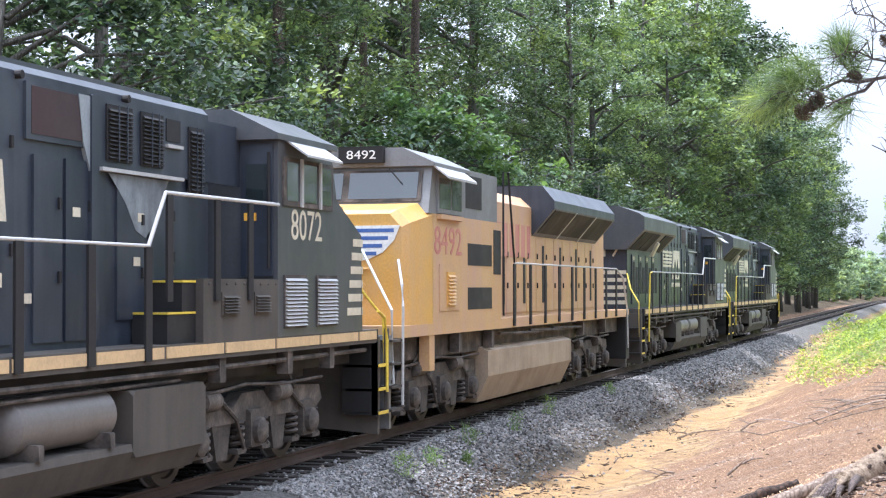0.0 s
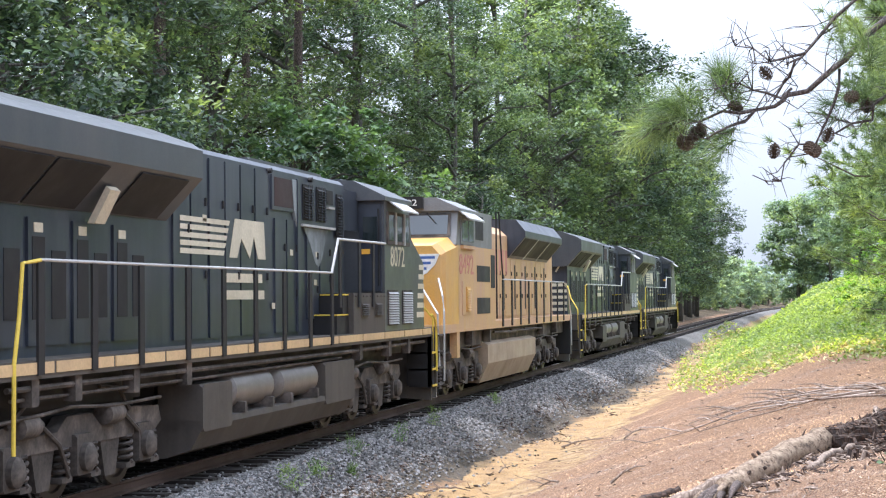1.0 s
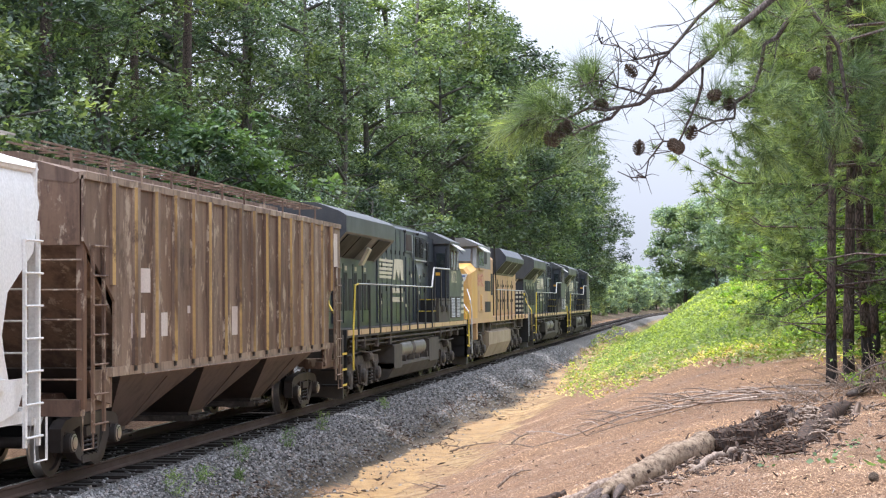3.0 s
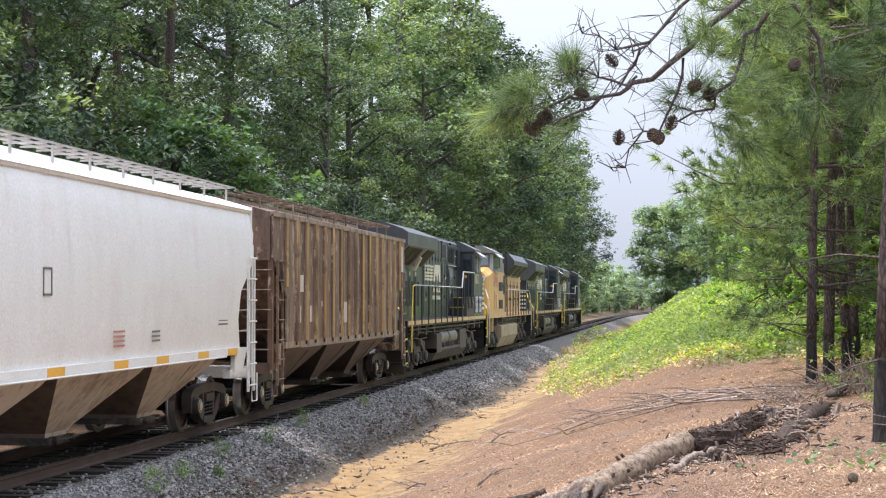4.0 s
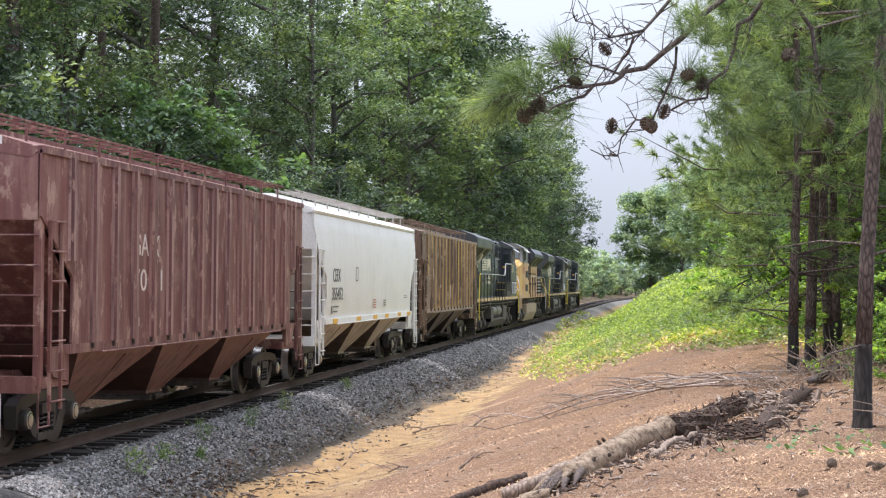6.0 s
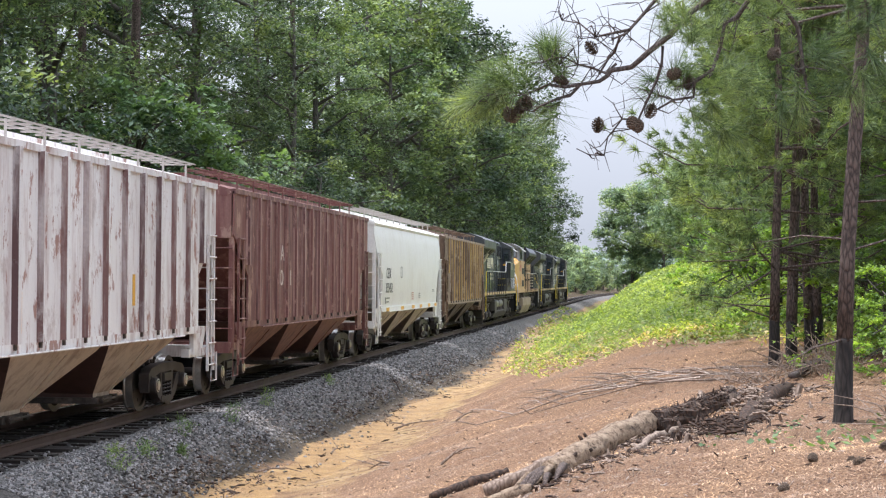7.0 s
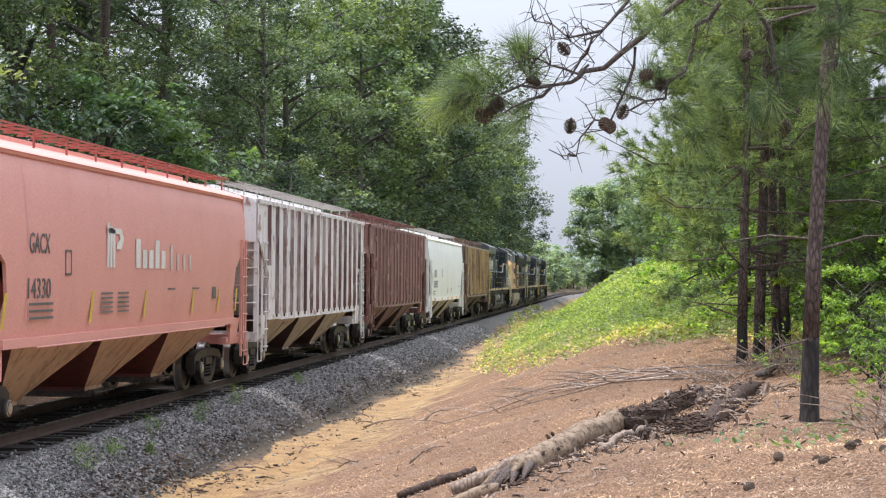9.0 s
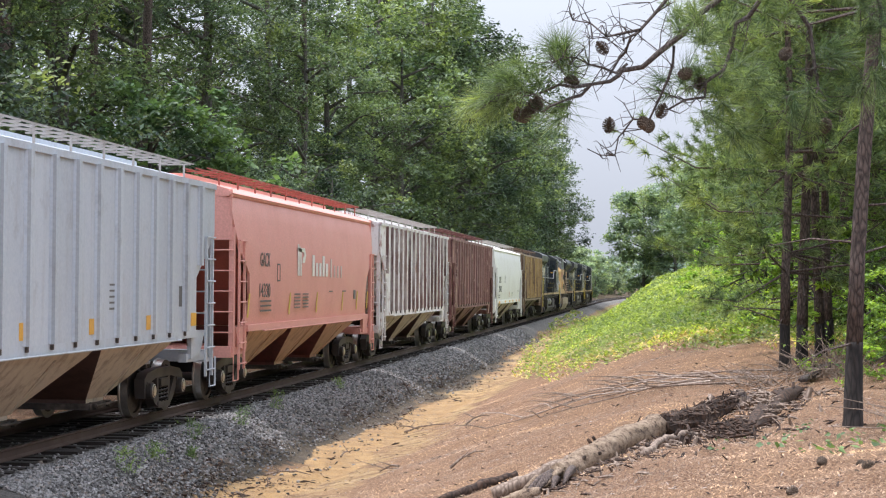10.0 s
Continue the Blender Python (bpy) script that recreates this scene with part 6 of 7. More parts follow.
        for y0, y1, z0, z1, n in ((-8.68, -8.07, 3.74, 4.36, 12), (-7.85, -7.28, 3.74, 4.36, 12), (-6.57, -6.15, 3.5, 4.30, 14)):
            louvre(lo, k, 0.985, y0, y1, z0, z1, n, SCREEN, SCREEN)
            Solid().box(k * 1.04, k * 1.05, y0 + (y1 - y0) * 0.33, y0 + (y1 - y0) * 0.36, z0, z1, 0).box(k * 1.04, k * 1.05, y0 + (y1 - y0) * 0.66, y0 + (y1 - y0) * 0.69, z0, z1, 0).put("grille_bar", BLACK, lo)
        Solid().box(k * 0.985, k * 0.997, -7.18, -6.8, 4.08, 4.34, 0).put("intake_screen", SCREEN, lo)
        Solid().box(k * 0.985, k * 1.03, -7.2, -6.78, 4.00, 4.04, 0.006).put("drip_rail", HANDRAIL, lo)
        Solid().prism([(-8.6, 3.61), (-7.1, 3.61), (-7.25, 3.42), (-7.5, 3.08), (-7.7, 2.92), (-7.95, 3.0), (-8.2, 3.3)], k * 0.981, k * 0.985).put("worn_patch", WORN, lo, "grey rubbed patch of paint")
        Solid().prism([(-9.3, 4.40), (-8.92, 4.40), (-8.92, 3.7), (-9.05, 3.6), (-9.2, 3.9)], k * 0.951, k * 1.0).put("worn_patch", WORN, lo, "grey rubbed patch of paint")
        for y in (-10.5, -8.2):
            Solid().lathe((k * 0.95, y, 4.46), "x", [(0, 0.045), (k * 0.08, 0.045), (k * 0.08, 0.03)], 10).put("hood_light", SCREEN, lo)
    # radiator wing: overhang, sloped underside, screens
    wing = [(-1.5, 4.02), (-1.5, 4.40), (-1.35, 4.50), (-0.75, 4.72), (0.75, 4.72), (1.35, 4.50), (1.5, 4.40), (1.5, 4.02), (0.96, 3.45), (-0.96, 3.45)]
    Solid().prism(wing, -14.95, -21.25, "y").put("radiator_wing", BLACK_ROOF, lo, "overhanging black radiator housing, sky reflection put into its grey")
    for k in (1, -1):
        for y0, y1 in ((-20.9, -19.5), (-19.4, -18.0), (-17.0, -15.4)):
            s = Solid()
            s.prism([(k * 1.46, 3.965), (k * 1.475, 3.955), (k * 1.0, 3.46), (k * 0.99, 3.475)], y0, y1, "y")
            s.put("radiator_screen", SCREEN, lo)
        Solid().prism([(k * 1.30, 3.75), (k * 1.36, 3.70), (k * 1.15, 3.30), (k * 1.05, 3.30)], -17.75, -17.45, "y").put("walkway_lamp", CREAM, lo, "pale walkway lamp housing")
    for y in (-20.0, -18.2, -16.4):
        Solid().lathe((0, y, 4.70), "z", [(0, 0.62), (0.07, 0.62), (0.07, 0.5)], 20).put("roof_fan", SCREEN, lo)
    Solid().box(-0.6, 0.6, -10.4, -6.2, 4.56, 4.70, 0.03).put("roof_hatch", BLACK_ROOF, lo)
    Solid().box(-0.3, 0.3, -13.4, -12.3, 4.56, 4.74, 0.03).put("exhaust_stack", SCREEN, lo)
    # cab and nose
    side = [(-4.95, 1.72), (-4.95, 4.32), (-2.95, 4.28), (-2.72, 3.58), (-1.66, 3.12), (-1.60, 1.72)]
    Solid().prism(side, -1.5, 1.5).put("cab", CAB_BLACK, lo)
    Solid().prism([(-1.56, 4.26), (-1.56, 4.34), (-0.9, 4.66), (0.9, 4.66), (1.56, 4.34), (1.56, 4.26)], -2.85, -5.1, "y").put("cab_roof", BLACK_ROOF, lo)
    for y in (-3.2, -4.2):
        Solid().box(-0.5, 0.5, y - 0.25, y + 0.25, 4.62, 4.74, 0.03).put("roof_antenna", BLACK_ROOF, lo)
    Solid().box(-0.7, -0.2, -3.0, -2.7, 4.64, 4.82, 0.02).put("horn", CAST, lo)
    for k in (1, -1):
        Solid().prism([(k * 1.5, 4.30), (k * 1.5, 4.27), (k * 1.82, 4.05), (k * 1.82, 4.08)], -4.7, -3.35, "y").put("sun_visor", HANDRAIL, lo, "pale sun visor over the cab window")
        fr = Solid().box(k * 1.5, k * 1.53, -4.8, -2.95, 3.42, 4.06, 0.02).put("cab_window", CAST, lo)
        for y0, y1 in ((-4.70, -4.25), (-4.16, -3.55), (-3.46, -3.03)):
            Solid().box(k * 1.53, k * 1.536, y0, y1, 3.49, 4.0, 0).put("pane", GLASS, fr)
        Solid().box(k * 1.536, k * 1.565, -4.24, -4.17, 3.42, 4.06, 0.01).box(k * 1.536, k * 1.565, -3.54, -3.47, 3.42, 4.06, 0.01).put("window_bar", HANDRAIL, fr)
        louvre(lo, k, 1.5, -4.75, -3.95, 1.82, 2.52, 13, CAST, HANDRAIL)
        louvre(lo, k, 1.5, -3.55, -2.75, 1.82, 2.52, 13, CAST, HANDRAIL)
        for q in range(6):
            Solid().box(k * 1.1, k * 1.5, -1.66 - (0.0 if q > 3 else 0), -1.585, 1.95 + 0.2 * q, 2.06 + 0.2 * q, 0).put("nose_stripe", CREAM, lo)
            Solid().box(k * 1.5, k * 1.506, -2.28 + 0.05 * q, -1.67, 1.95 + 0.2 * q, 2.06 + 0.2 * q, 0).put("nose_stripe", CREAM, lo)
        # battery box, steps and cab door
        Solid().box(k * 0.95, k * 1.5, -7.25, -4.95, 1.72, 2.46, 0.015).put("battery_box", DUSTY, lo)
        louvre(lo, k, 1.5, -6.75, -6.25, 2.02, 2.30, 6, DUSTY, DUSTY)
        louvre(lo, k, 1.5, -5.75, -5.25, 2.02, 2.30, 6, DUSTY, DUSTY)
        for q in range(2):
            Solid().box(k * 0.96, k * 1.4, -8.0 + 0.38 * q, -7.25, 1.72 + 0.36 * q, 2.08 + 0.36 * q, 0.01).put("walkway_step", SCREEN, lo)
            Solid().box(k * 0.98, k * 1.405, -8.015 + 0.38 * q, -8.002 + 0.38 * q, 2.055 + 0.36 * q, 2.08 + 0.36 * q, 0).put("step_edge", YELLOW, lo)
            Solid().box(k * 1.402, k * 1.41, -8.0 + 0.38 * q, -7.26, 2.055 + 0.36 * q, 2.08 + 0.36 * q, 0).put("step_edge", YELLOW, lo)
        for q in range(9):
            Solid().lathe((k * 1.5, -7.1 + 0.26 * q, 2.40), "x", [(0, 0.02), (k * 0.012, 0.02), (k * 0.02, 0.008)], 6).put("rivet", DUSTY, lo)
        dr = Solid().box(k * 1.0, k * 1.44, -4.99, -4.95, 2.5, 4.2, 0.01).put("cab_door", BLACK, lo)
        Solid().box(k * 1.08, k * 1.36, -5.0, -4.99, 3.45, 3.95, 0).put("door_window", GLASS, dr)
        Solid().box(k * 1.05, k * 1.22, -5.0, -4.988, 3.22, 3.32, 0).put("door_label", AMBER, dr)
        Solid().rod([(k * 1.40, -5.02, 2.6), (k * 1.40, -5.02, 4.1)], 0.02).put("grab_rail", SCREEN, lo)
        # handrails
        railing(lo, k, [-20.0, -18.6, -17.2, -15.6, -14.2, -12.8, -11.4, -10.0, -8.72], 1.72, 2.79, SCREEN, HANDRAIL)
        Solid().rod([(k * 1.52, -8.72, 2.80), (k * 1.52, -8.30, 3.40), (k * 1.52, -4.98, 3.42)], 0.024, 8).put("handrail", HANDRAIL, lo)
        for y in (-8.2, -6.9, -5.9):
            Solid().box(k * 1.505, k * 1.535, y - 0.07, y + 0.07, 2.2, 3.4, 0.006).put("handrail_post", SCREEN, lo)
        for y0, d in ((-20.0, -1), (-1.35, 1)):
            Solid().rod([(k * 1.52, y0, 2.80), (k * 1.52, y0 + d * 0.42, 2.76), (k * 1.52, y0 + d * 0.50, 2.2), (k * 1.52, y0 + d * 0.62, 1.7), (k * 1.52, y0 + d * 0.64, 0.75)] if d < 0 else
                        [(k * 1.52, -0.95, 2.0), (k * 1.52, -0.62, 1.9), (k * 1.52, -0.50, 1.55), (k * 1.52, -0.50, 0.75)], 0.024, 8).put("end_handrail", YELLOW, lo)
        # end steps and stair rails
        for d, y in ((-1, -21.25), (1, -0.95)):
            # near-black plates paint the shade inside the step well
            Solid().box(k * 0.95, k * 1.5, y, y + d * 0.06, 0.45, 1.55, 0.01).box(k * 1.42, k * 1.5, y, y + d * 0.08, 0.4, 1.72, 0.01).put("step_well", SCREEN, lo)
            Solid().box(k * 1.44, k * 1.5, y + d * 0.54, y + d * 0.62, 0.4, 1.72, 0.01).put("step_stringer", DUSTY, lo)
            for z in (0.42, 0.78, 1.14):
                Solid().box(k * 1.0, k * 1.5, y, y + d * 0.55, z, z + 0.04, 0.006).put("step", SCREEN, lo)
                Solid().box(k * 1.5, k * 1.51, y + d * 0.08, y + d * 0.55, z, z + 0.05, 0).put("step_edge", YELLOW, lo)
            Solid().rod([(k * 1.0, y + d * 0.10, 2.75), (k * 1.15, y + d * 0.35, 2.3), (k * 1.42, y + d * 0.55, 1.9), (k * 1.45, y + d * 0.58, 0.9)], 0.022, 8).put("stair_rail", YELLOW, lo)
        # fuel tank with air reservoirs on its shoulder
        for y0, y1 in ((-13.5, -11.5), (-11.25, -9.1)):
            Solid().lathe((k * 1.13, y0, 1.03), "y", [(0, 0.08), (0.05, 0.22), (0.13, 0.285), (y1 - y0 - 0.13, 0.285), (y1 - y0 - 0.05, 0.22), (y1 - y0, 0.08)], 24).put("air_reservoir", TANK, lo, "dusty cylindrical air reservoir", True)
            for y in (y0 + 0.35, y1 - 0.35):
                Solid().box(k * 1.0, k * 1.48, y - 0.05, y + 0.05, 0.70, 0.86, 0.02).put("reservoir_strap", CAST, lo)
        Solid().box(k * 0.8, k * 1.46, -8.95, -7.1, 0.55, 1.26, 0.06).put("filler_box", DUSTY, lo)
        Solid().box(k * 0.8, k * 1.46, -14.9, -13.7, 0.55, 1.20, 0.06).put("filler_box", DUSTY, lo)
        # emblem of bars and a leaning block
        for q in range(5):
            Solid().prism([(-14.5, 3.02 + 0.115 * q), (-12.72 + 0.06 * q, 3.02 + 0.115 * q), (-12.66 + 0.06 * q, 3.095 + 0.115 * q), (-14.5, 3.095 + 0.115 * q)], k * 0.982, k * 0.988).put("emblem_bar", CREAM, lo)
        Solid().prism([(-12.45, 3.0), (-12.2, 3.6), (-10.8, 3.6), (-10.72, 3.0), (-11.1, 3.0), (-11.3, 3.35), (-11.5, 3.0), (-11.9, 3.3), (-12.1, 3.0)], k * 0.982, k * 0.988).put("emblem_block", CREAM, lo)
        Solid().box(k * 0.982, k * 0.988, -12.6, -10.9, 2.62, 2.76, 0).put("name_bar", CREAM, lo)
        Solid().box(k * 0.982, k * 0.988, -12.7, -10.8, 2.36, 2.50, 0).put("name_bar", CREAM, lo)
        for y, z in ((-14.3, 2.3), (-9.4, 3.1), (-7.9, 3.1), (-13.6, 3.5), (-10.4, 2.2), (-8.0, 2.6)):
            Solid().box(k * 0.982, k * 0.988, y, y + 0.16, z, z + 0.10, 0).put("warning_label", CREAM, lo)
    Solid().prism([(-1.46, 0.62), (-1.28, 0.30), (-0.9, 0.18), (0.9, 0.18), (1.28, 0.30), (1.46, 0.62), (1.44, 0.70), (-1.44, 0.70)], -14.9, -7.1, "y").put("fuel_tank", DUSTY, lo)
    # near-black box paints the shade behind the air reservoirs
    Solid().box(-0.72, 0.72, -14.85, -7.15, 0.69, 1.24, 0.02).put("tank_top", SCREEN, lo)
    if rear_mark:
        lettering("road_number", rear_mark, 0.34, CREAM, lo, (-0.2, -21.07, 3.25), "rear", 0.95, "cream road number")
    if number:
        lettering("road_number", number, 0.42, CREAM, lo, (1.503, -4.50, 2.99), "side", 1.15, "cream road number")
        lettering("road_number", number, 0.36, CREAM, lo, (-1.503, -3.0, 2.95), "far", 1.25)
        lettering("road_number", number, 0.34, CREAM, lo, (-0.55, -21.06, 3.05), "rear", 1.3)
    for q in range(5):
        Solid().box(-0.93, 0.93, -21.062, -21.052, 1.85 + 0.22 * q, 1.96 + 0.22 * q, 0).put("rear_stripe", CREAM, lo)
    # pilots, plows, couplers
    for y, d in ((-0.72, 1), (-21.5, -1)):
        Solid().box(-1.45, 1.45, y - 0.1, y + 0.1, 0.9, 1.6, 0.02).prism([(-1.45, 0.12), (-1.45, 0.9), (1.45, 0.9), (1.45, 0.12), (0.4, 0.2), (-0.4, 0.2)], y - 0.03, y + 0.06, "y").put("pilot_plow", DUSTY, lo)
        Solid().box(-0.11, 0.11, min(y, y + d * 0.75), max(y, y + d * 0.75), 0.74, 0.98, 0.03).box(-0.2, 0.2, y + d * 0.5 - 0.16, y + d * 0.5 + 0.16, 0.68, 1.02, 0.04).put("coupler", CAST, lo)
        for x in (-0.7, -0.5, 0.5, 0.7):
            Solid().rod([(x, y + d * 0.1, 0.95), (x, y + d * 0.35, 0.55), (x * 0.9, y + d * 0.6, 0.5)], 0.026).put("air_hose", SCREEN, lo)
    loco_truck(lo, -5.05)
    loco_truck(lo, -18.3)
    return lo


def yellow_loco(number, label):
    """A yellow and grey wide-nosed unit; y = 0 at its own front coupler."""
    lo = tagged(new("diesel_locomotive"), label, "locomotive", "locomotives of the train")
    Solid().box(-1.5, 1.5, -21.6, -1.0, 1.55, 1.74, 0.015).put("underframe", UPTAN, lo)
    Solid().box(-1.25, 1.25, -21.2, -1.2, 1.15, 1.55, 0.02).put("centre_sill", CAST, lo)
    s = Solid()
    rings = []
    for w, y in ((1.34, -1.5), (1.44, -1.62), (1.5, -2.2), (1.5, -2.75)):
        top = float(np.interp(-y, [1.5, 1.62, 2.2, 2.75], [3.55, 3.62, 3.72, 3.80]))
        rings.append([(-w, y, 1.74), (-w, y, top - 0.22), (-w + 0.2, y, top), (w - 0.2, y, top), (w, y, top - 0.22), (w, y, 1.74)])
    s.loft(rings)
    s.put("nose", UPYEL, lo)
    Solid().prism([(-2.48, 3.60), (-2.74, 4.45), (-4.8, 4.45), (-4.8, 3.60)], -1.5, 1.5).put("cab", UPGREY, lo)
    Solid().prism([(-2.72, 1.74), (-2.72, 3.60), (-4.8, 3.60), (-4.8, 1.74)], -1.5, 1.5).put("cab_lower", UPTAN, lo)
    Solid().prism([(-1.56, 4.40), (-1.56, 4.46), (-1.0, 4.72), (1.0, 4.72), (1.56, 4.46), (1.56, 4.40)], -2.62, -5.0, "y").put("cab_roof", UPGREY, lo)
    fr = Solid()
    fr.prism([(-2.60, 3.80), (-2.515, 3.80), (-2.68, 4.34), (-2.765, 4.34)], -1.35, 1.35).put("windshield", CAST, lo)
    ws = lo.children[-1]
    for a, b in ((-1.28, -0.06), (0.06, 1.28)):
        Solid().prism([(-2.54, 3.85), (-2.522, 3.85), (-2.660, 4.30), (-2.678, 4.30)], a, b).put("pane", GLASS, ws)
        Solid().rod([(a + 0.5, -2.60, 4.36), (a + 0.28, -2.56, 4.12)], 0.014, 5).put("wiper", SCREEN, ws)
    Solid().box(-0.70, 0.10, -2.72, -2.50, 4.46, 4.74, 0.02).put("number_board", SCREEN, lo)
    lettering("road_number", number, 0.15, WHITE, lo, (-0.04, -2.496, 4.53), "front", 0.52)
    # striped shield panel on the nose
    Solid().prism([(-0.75, 2.80), (0.75, 2.80), (1.02, 2.92), (1.22, 3.12), (1.32, 3.36), (-1.32, 3.36), (-1.22, 3.12), (-1.02, 2.92)], -1.5, -1.48, "y").put("emblem_panel", WHITE, lo)
    for q in range(4):
        Solid().box(-1.22 + 0.10 * q, 1.22 - 0.10 * q, -1.48, -1.474, 3.25 - 0.125 * q, 3.31 - 0.125 * q, 0).put("emblem_bar", BLUE, lo)
    Solid().box(-0.30, 0.30, -1.62, -1.40, 3.42, 3.68, 0.04).put("headlight_box", UPTAN, lo)
    Solid().rod([(-0.8, -1.45, 2.66), (0.8, -1.45, 2.66)], 0.02).put("nose_grab_rail", UPYEL, lo)
    Solid().lathe((-0.6, -1.5, 2.3), "y", [(0, 0.16), (0.03, 0.16), (0.03, 0.08)], 16).put("bell_plate", UPYEL, lo)
    for k in (1, -1):
        Solid().prism([(k * 1.5, 4.44), (k * 1.5, 4.41), (k * 1.80, 4.18), (k * 1.80, 4.22)], -4.5, -2.7, "y").put("sun_visor", HANDRAIL, lo)
        fr = Solid().box(k * 1.5, k * 1.53, -4.5, -2.95, 3.62, 4.28, 0.02).put("cab_window", UPGREY, lo)
        for y0, y1 in ((-4.42, -3.80), (-3.72, -3.05)):
            Solid().box(k * 1.53, k * 1.536, y0, y1, 3.70, 4.22, 0).put("pane", GLASS, fr)
        Solid().box(k * 1.5, k * 1.58, -4.4, -3.0, 3.52, 3.60, 0.01).put("arm_rest", UPTAN, lo)
        door = Solid().box(k * 1.5, k * 1.52, -4.35, -3.1, 1.95, 2.75, 0.01).put("side_door", UPTAN, lo)
        louvre(lo, k, 1.52, -4.0, -3.5, 2.02, 2.62, 9, UPYEL, UPYEL)
        # electrical cabinet and air filters
        Solid().box(k * 0.9, k * 1.5, -7.4, -4.8, 1.74, 3.60, 0.015).put("electrical_cabinet", UPTAN, lo)
        Solid().box(k * 0.9, k * 1.42, -7.4, -4.8, 3.60, 4.50, 0.02).put("blower_housing", UPGREY, lo)
        for y0, y1, z0, z1 in ((-6.65, -4.95, 2.75, 3.15), (-6.65, -4.95, 1.95, 2.35), (-7.35, -6.8, 2.6, 3.45)):
            Solid().box(k * 1.5, k * 1.508, y0, y1, z0, z1, 0).put("intake_screen", SCREEN, lo)
        Solid().box(k * 1.42, k * 1.43, -6.2, -5.0, 3.8, 4.4, 0).put("intake_screen", SCREEN, lo)
        for q in range(13):
            y0 = -8.0 - 0.92 * (q + 1)
            door_panel(lo, k, 0.95, y0, y0 + 0.9, 1.82, 3.45, UPTAN)
            if q % 2:
                Solid().box(k * 0.985, k * 0.99, y0 + 0.12, y0 + 0.32, 2.0, 3.3, 0).put("dark_grille", SCREEN, lo)
        Solid().box(k * 0.985, k * 0.995, -12.0, -8.9, 3.0, 3.7, 0).put("faded_panel", RED, lo, "faded red painted lettering panel")
        for q in range(6):
            Solid().box(k * 0.995, k * 1.0, -12.0 + 0.52 * q + 0.36, -12.0 + 0.52 * q + 0.52, 2.98, 3.72, 0).put("panel_gap", UPTAN, lo)
        railing(lo, k, [-8.4, -9.8, -11.2, -12.6, -14.0, -15.4, -16.8, -18.2, -19.6], 1.74, 2.82, SCREEN, HANDRAIL)
        Solid().rod([(k * 1.52, -7.5, 1.8), (k * 1.52, -7.5, 4.6), (k * 1.52, -7.9, 4.62), (k * 1.52, -8.4, 2.85)], 0.022, 8).put("handrail", SCREEN, lo)
        # front stairs
        # near-black block paints the shade of the recessed stairs
        Solid().box(k * 0.8, k * 1.3, -1.0, -0.72, 0.4, 1.6, 0.02).put("step_well", SCREEN, lo)
        for z in (0.42, 0.78, 1.14, 1.5):
            Solid().box(k * 0.95, k * 1.52, -1.0, -0.45, z, z + 0.04, 0.006).put("step", CAST, lo)
        Solid().rod([(k * 0.7, -1.42, 2.95), (k * 1.1, -1.0, 2.45), (k * 1.46, -0.62, 2.0), (k * 1.5, -0.58, 0.85), (k * 1.3, -0.56, 0.8)], 0.024, 8).put("stair_rail", HANDRAIL, lo)
        Solid().rod([(k * 1.30, -1.46, 2.8), (k * 1.46, -1.15, 2.4), (k * 1.52, -1.02, 2.05), (k * 1.52, -0.98, 0.5)], 0.024, 8).put("stair_rail", HANDRAIL, lo)
        Solid().rod([(k * 0.35, -0.96, 2.75), (k * 0.75, -0.7, 2.2), (k * 0.9, -0.55, 1.9), (k * 0.9, -0.5, 1.0)], 0.02, 8).put("stair_rail", YELLOW, lo)
        # same painted shade at the rear stairs
        Solid().box(k * 0.9, k * 1.5, -21.6, -21.1, 0.4, 1.6, 0.02).put("step_well", SCREEN, lo)
        Solid().rod([(k * 1.52, -19.6, 2.83), (k * 1.52, -20.6, 2.6), (k * 1.52, -21.2, 1.8), (k * 1.52, -21.3, 0.7)], 0.024, 8).put("end_handrail", HANDRAIL, lo)
        for y in (-7.6, -10.2, -12.4):
            Solid().rod([(k * 1.40, y, 1.45), (k * 1.44, y - 1.6, 1.42), (k * 1.40, y - 3.4, 1.40)], 0.035, 6).put("air_pipe", CAST, lo)
        Solid().box(k * 1.30, k * 1.48, -2.9, -2.6, 0.95, 1.55, 0.02).put("frame_bracket", UPTAN, lo)
        for y in (-4.6, -6.9, -15.6, -18.4):
            Solid().box(k * 1.28, k * 1.46, y - 0.09, y + 0.09, 1.2, 1.55, 0.02).put("frame_bracket", CAST, lo)
    lettering("road_number", number, 0.50, RED, lo, (-1.504, -2.80, 2.92), "far", 1.7, "faded red road number")
    # long hood and flared radiator
    Solid().prism([(-0.95, 1.74), (-0.95, 4.12), (-0.7, 4.35), (0.7, 4.35), (0.95, 4.12), (0.95, 1.74)], -7.4, -20.8, "y").put("long_hood", UPTAN, lo)
    Solid().prism([(-0.96, 3.50), (-1.48, 4.10), (-1.48, 4.28), (-1.2, 4.62), (1.2, 4.62), (1.48, 4.28), (1.48, 4.10), (0.96, 3.50)], -12.3, -19.6, "y").put("radiator_flare", BLACK, lo, "dark flared radiator housing", )
    for k in (1, -1):
        for y in (-14.7, -17.1):
            Solid().prism([(k * 0.97, 3.50), (k * 1.49, 4.10), (k * 1.50, 4.09), (k * 0.99, 3.49)], y - 0.04, y + 0.04, "y").put("flare_rib", HANDRAIL, lo)
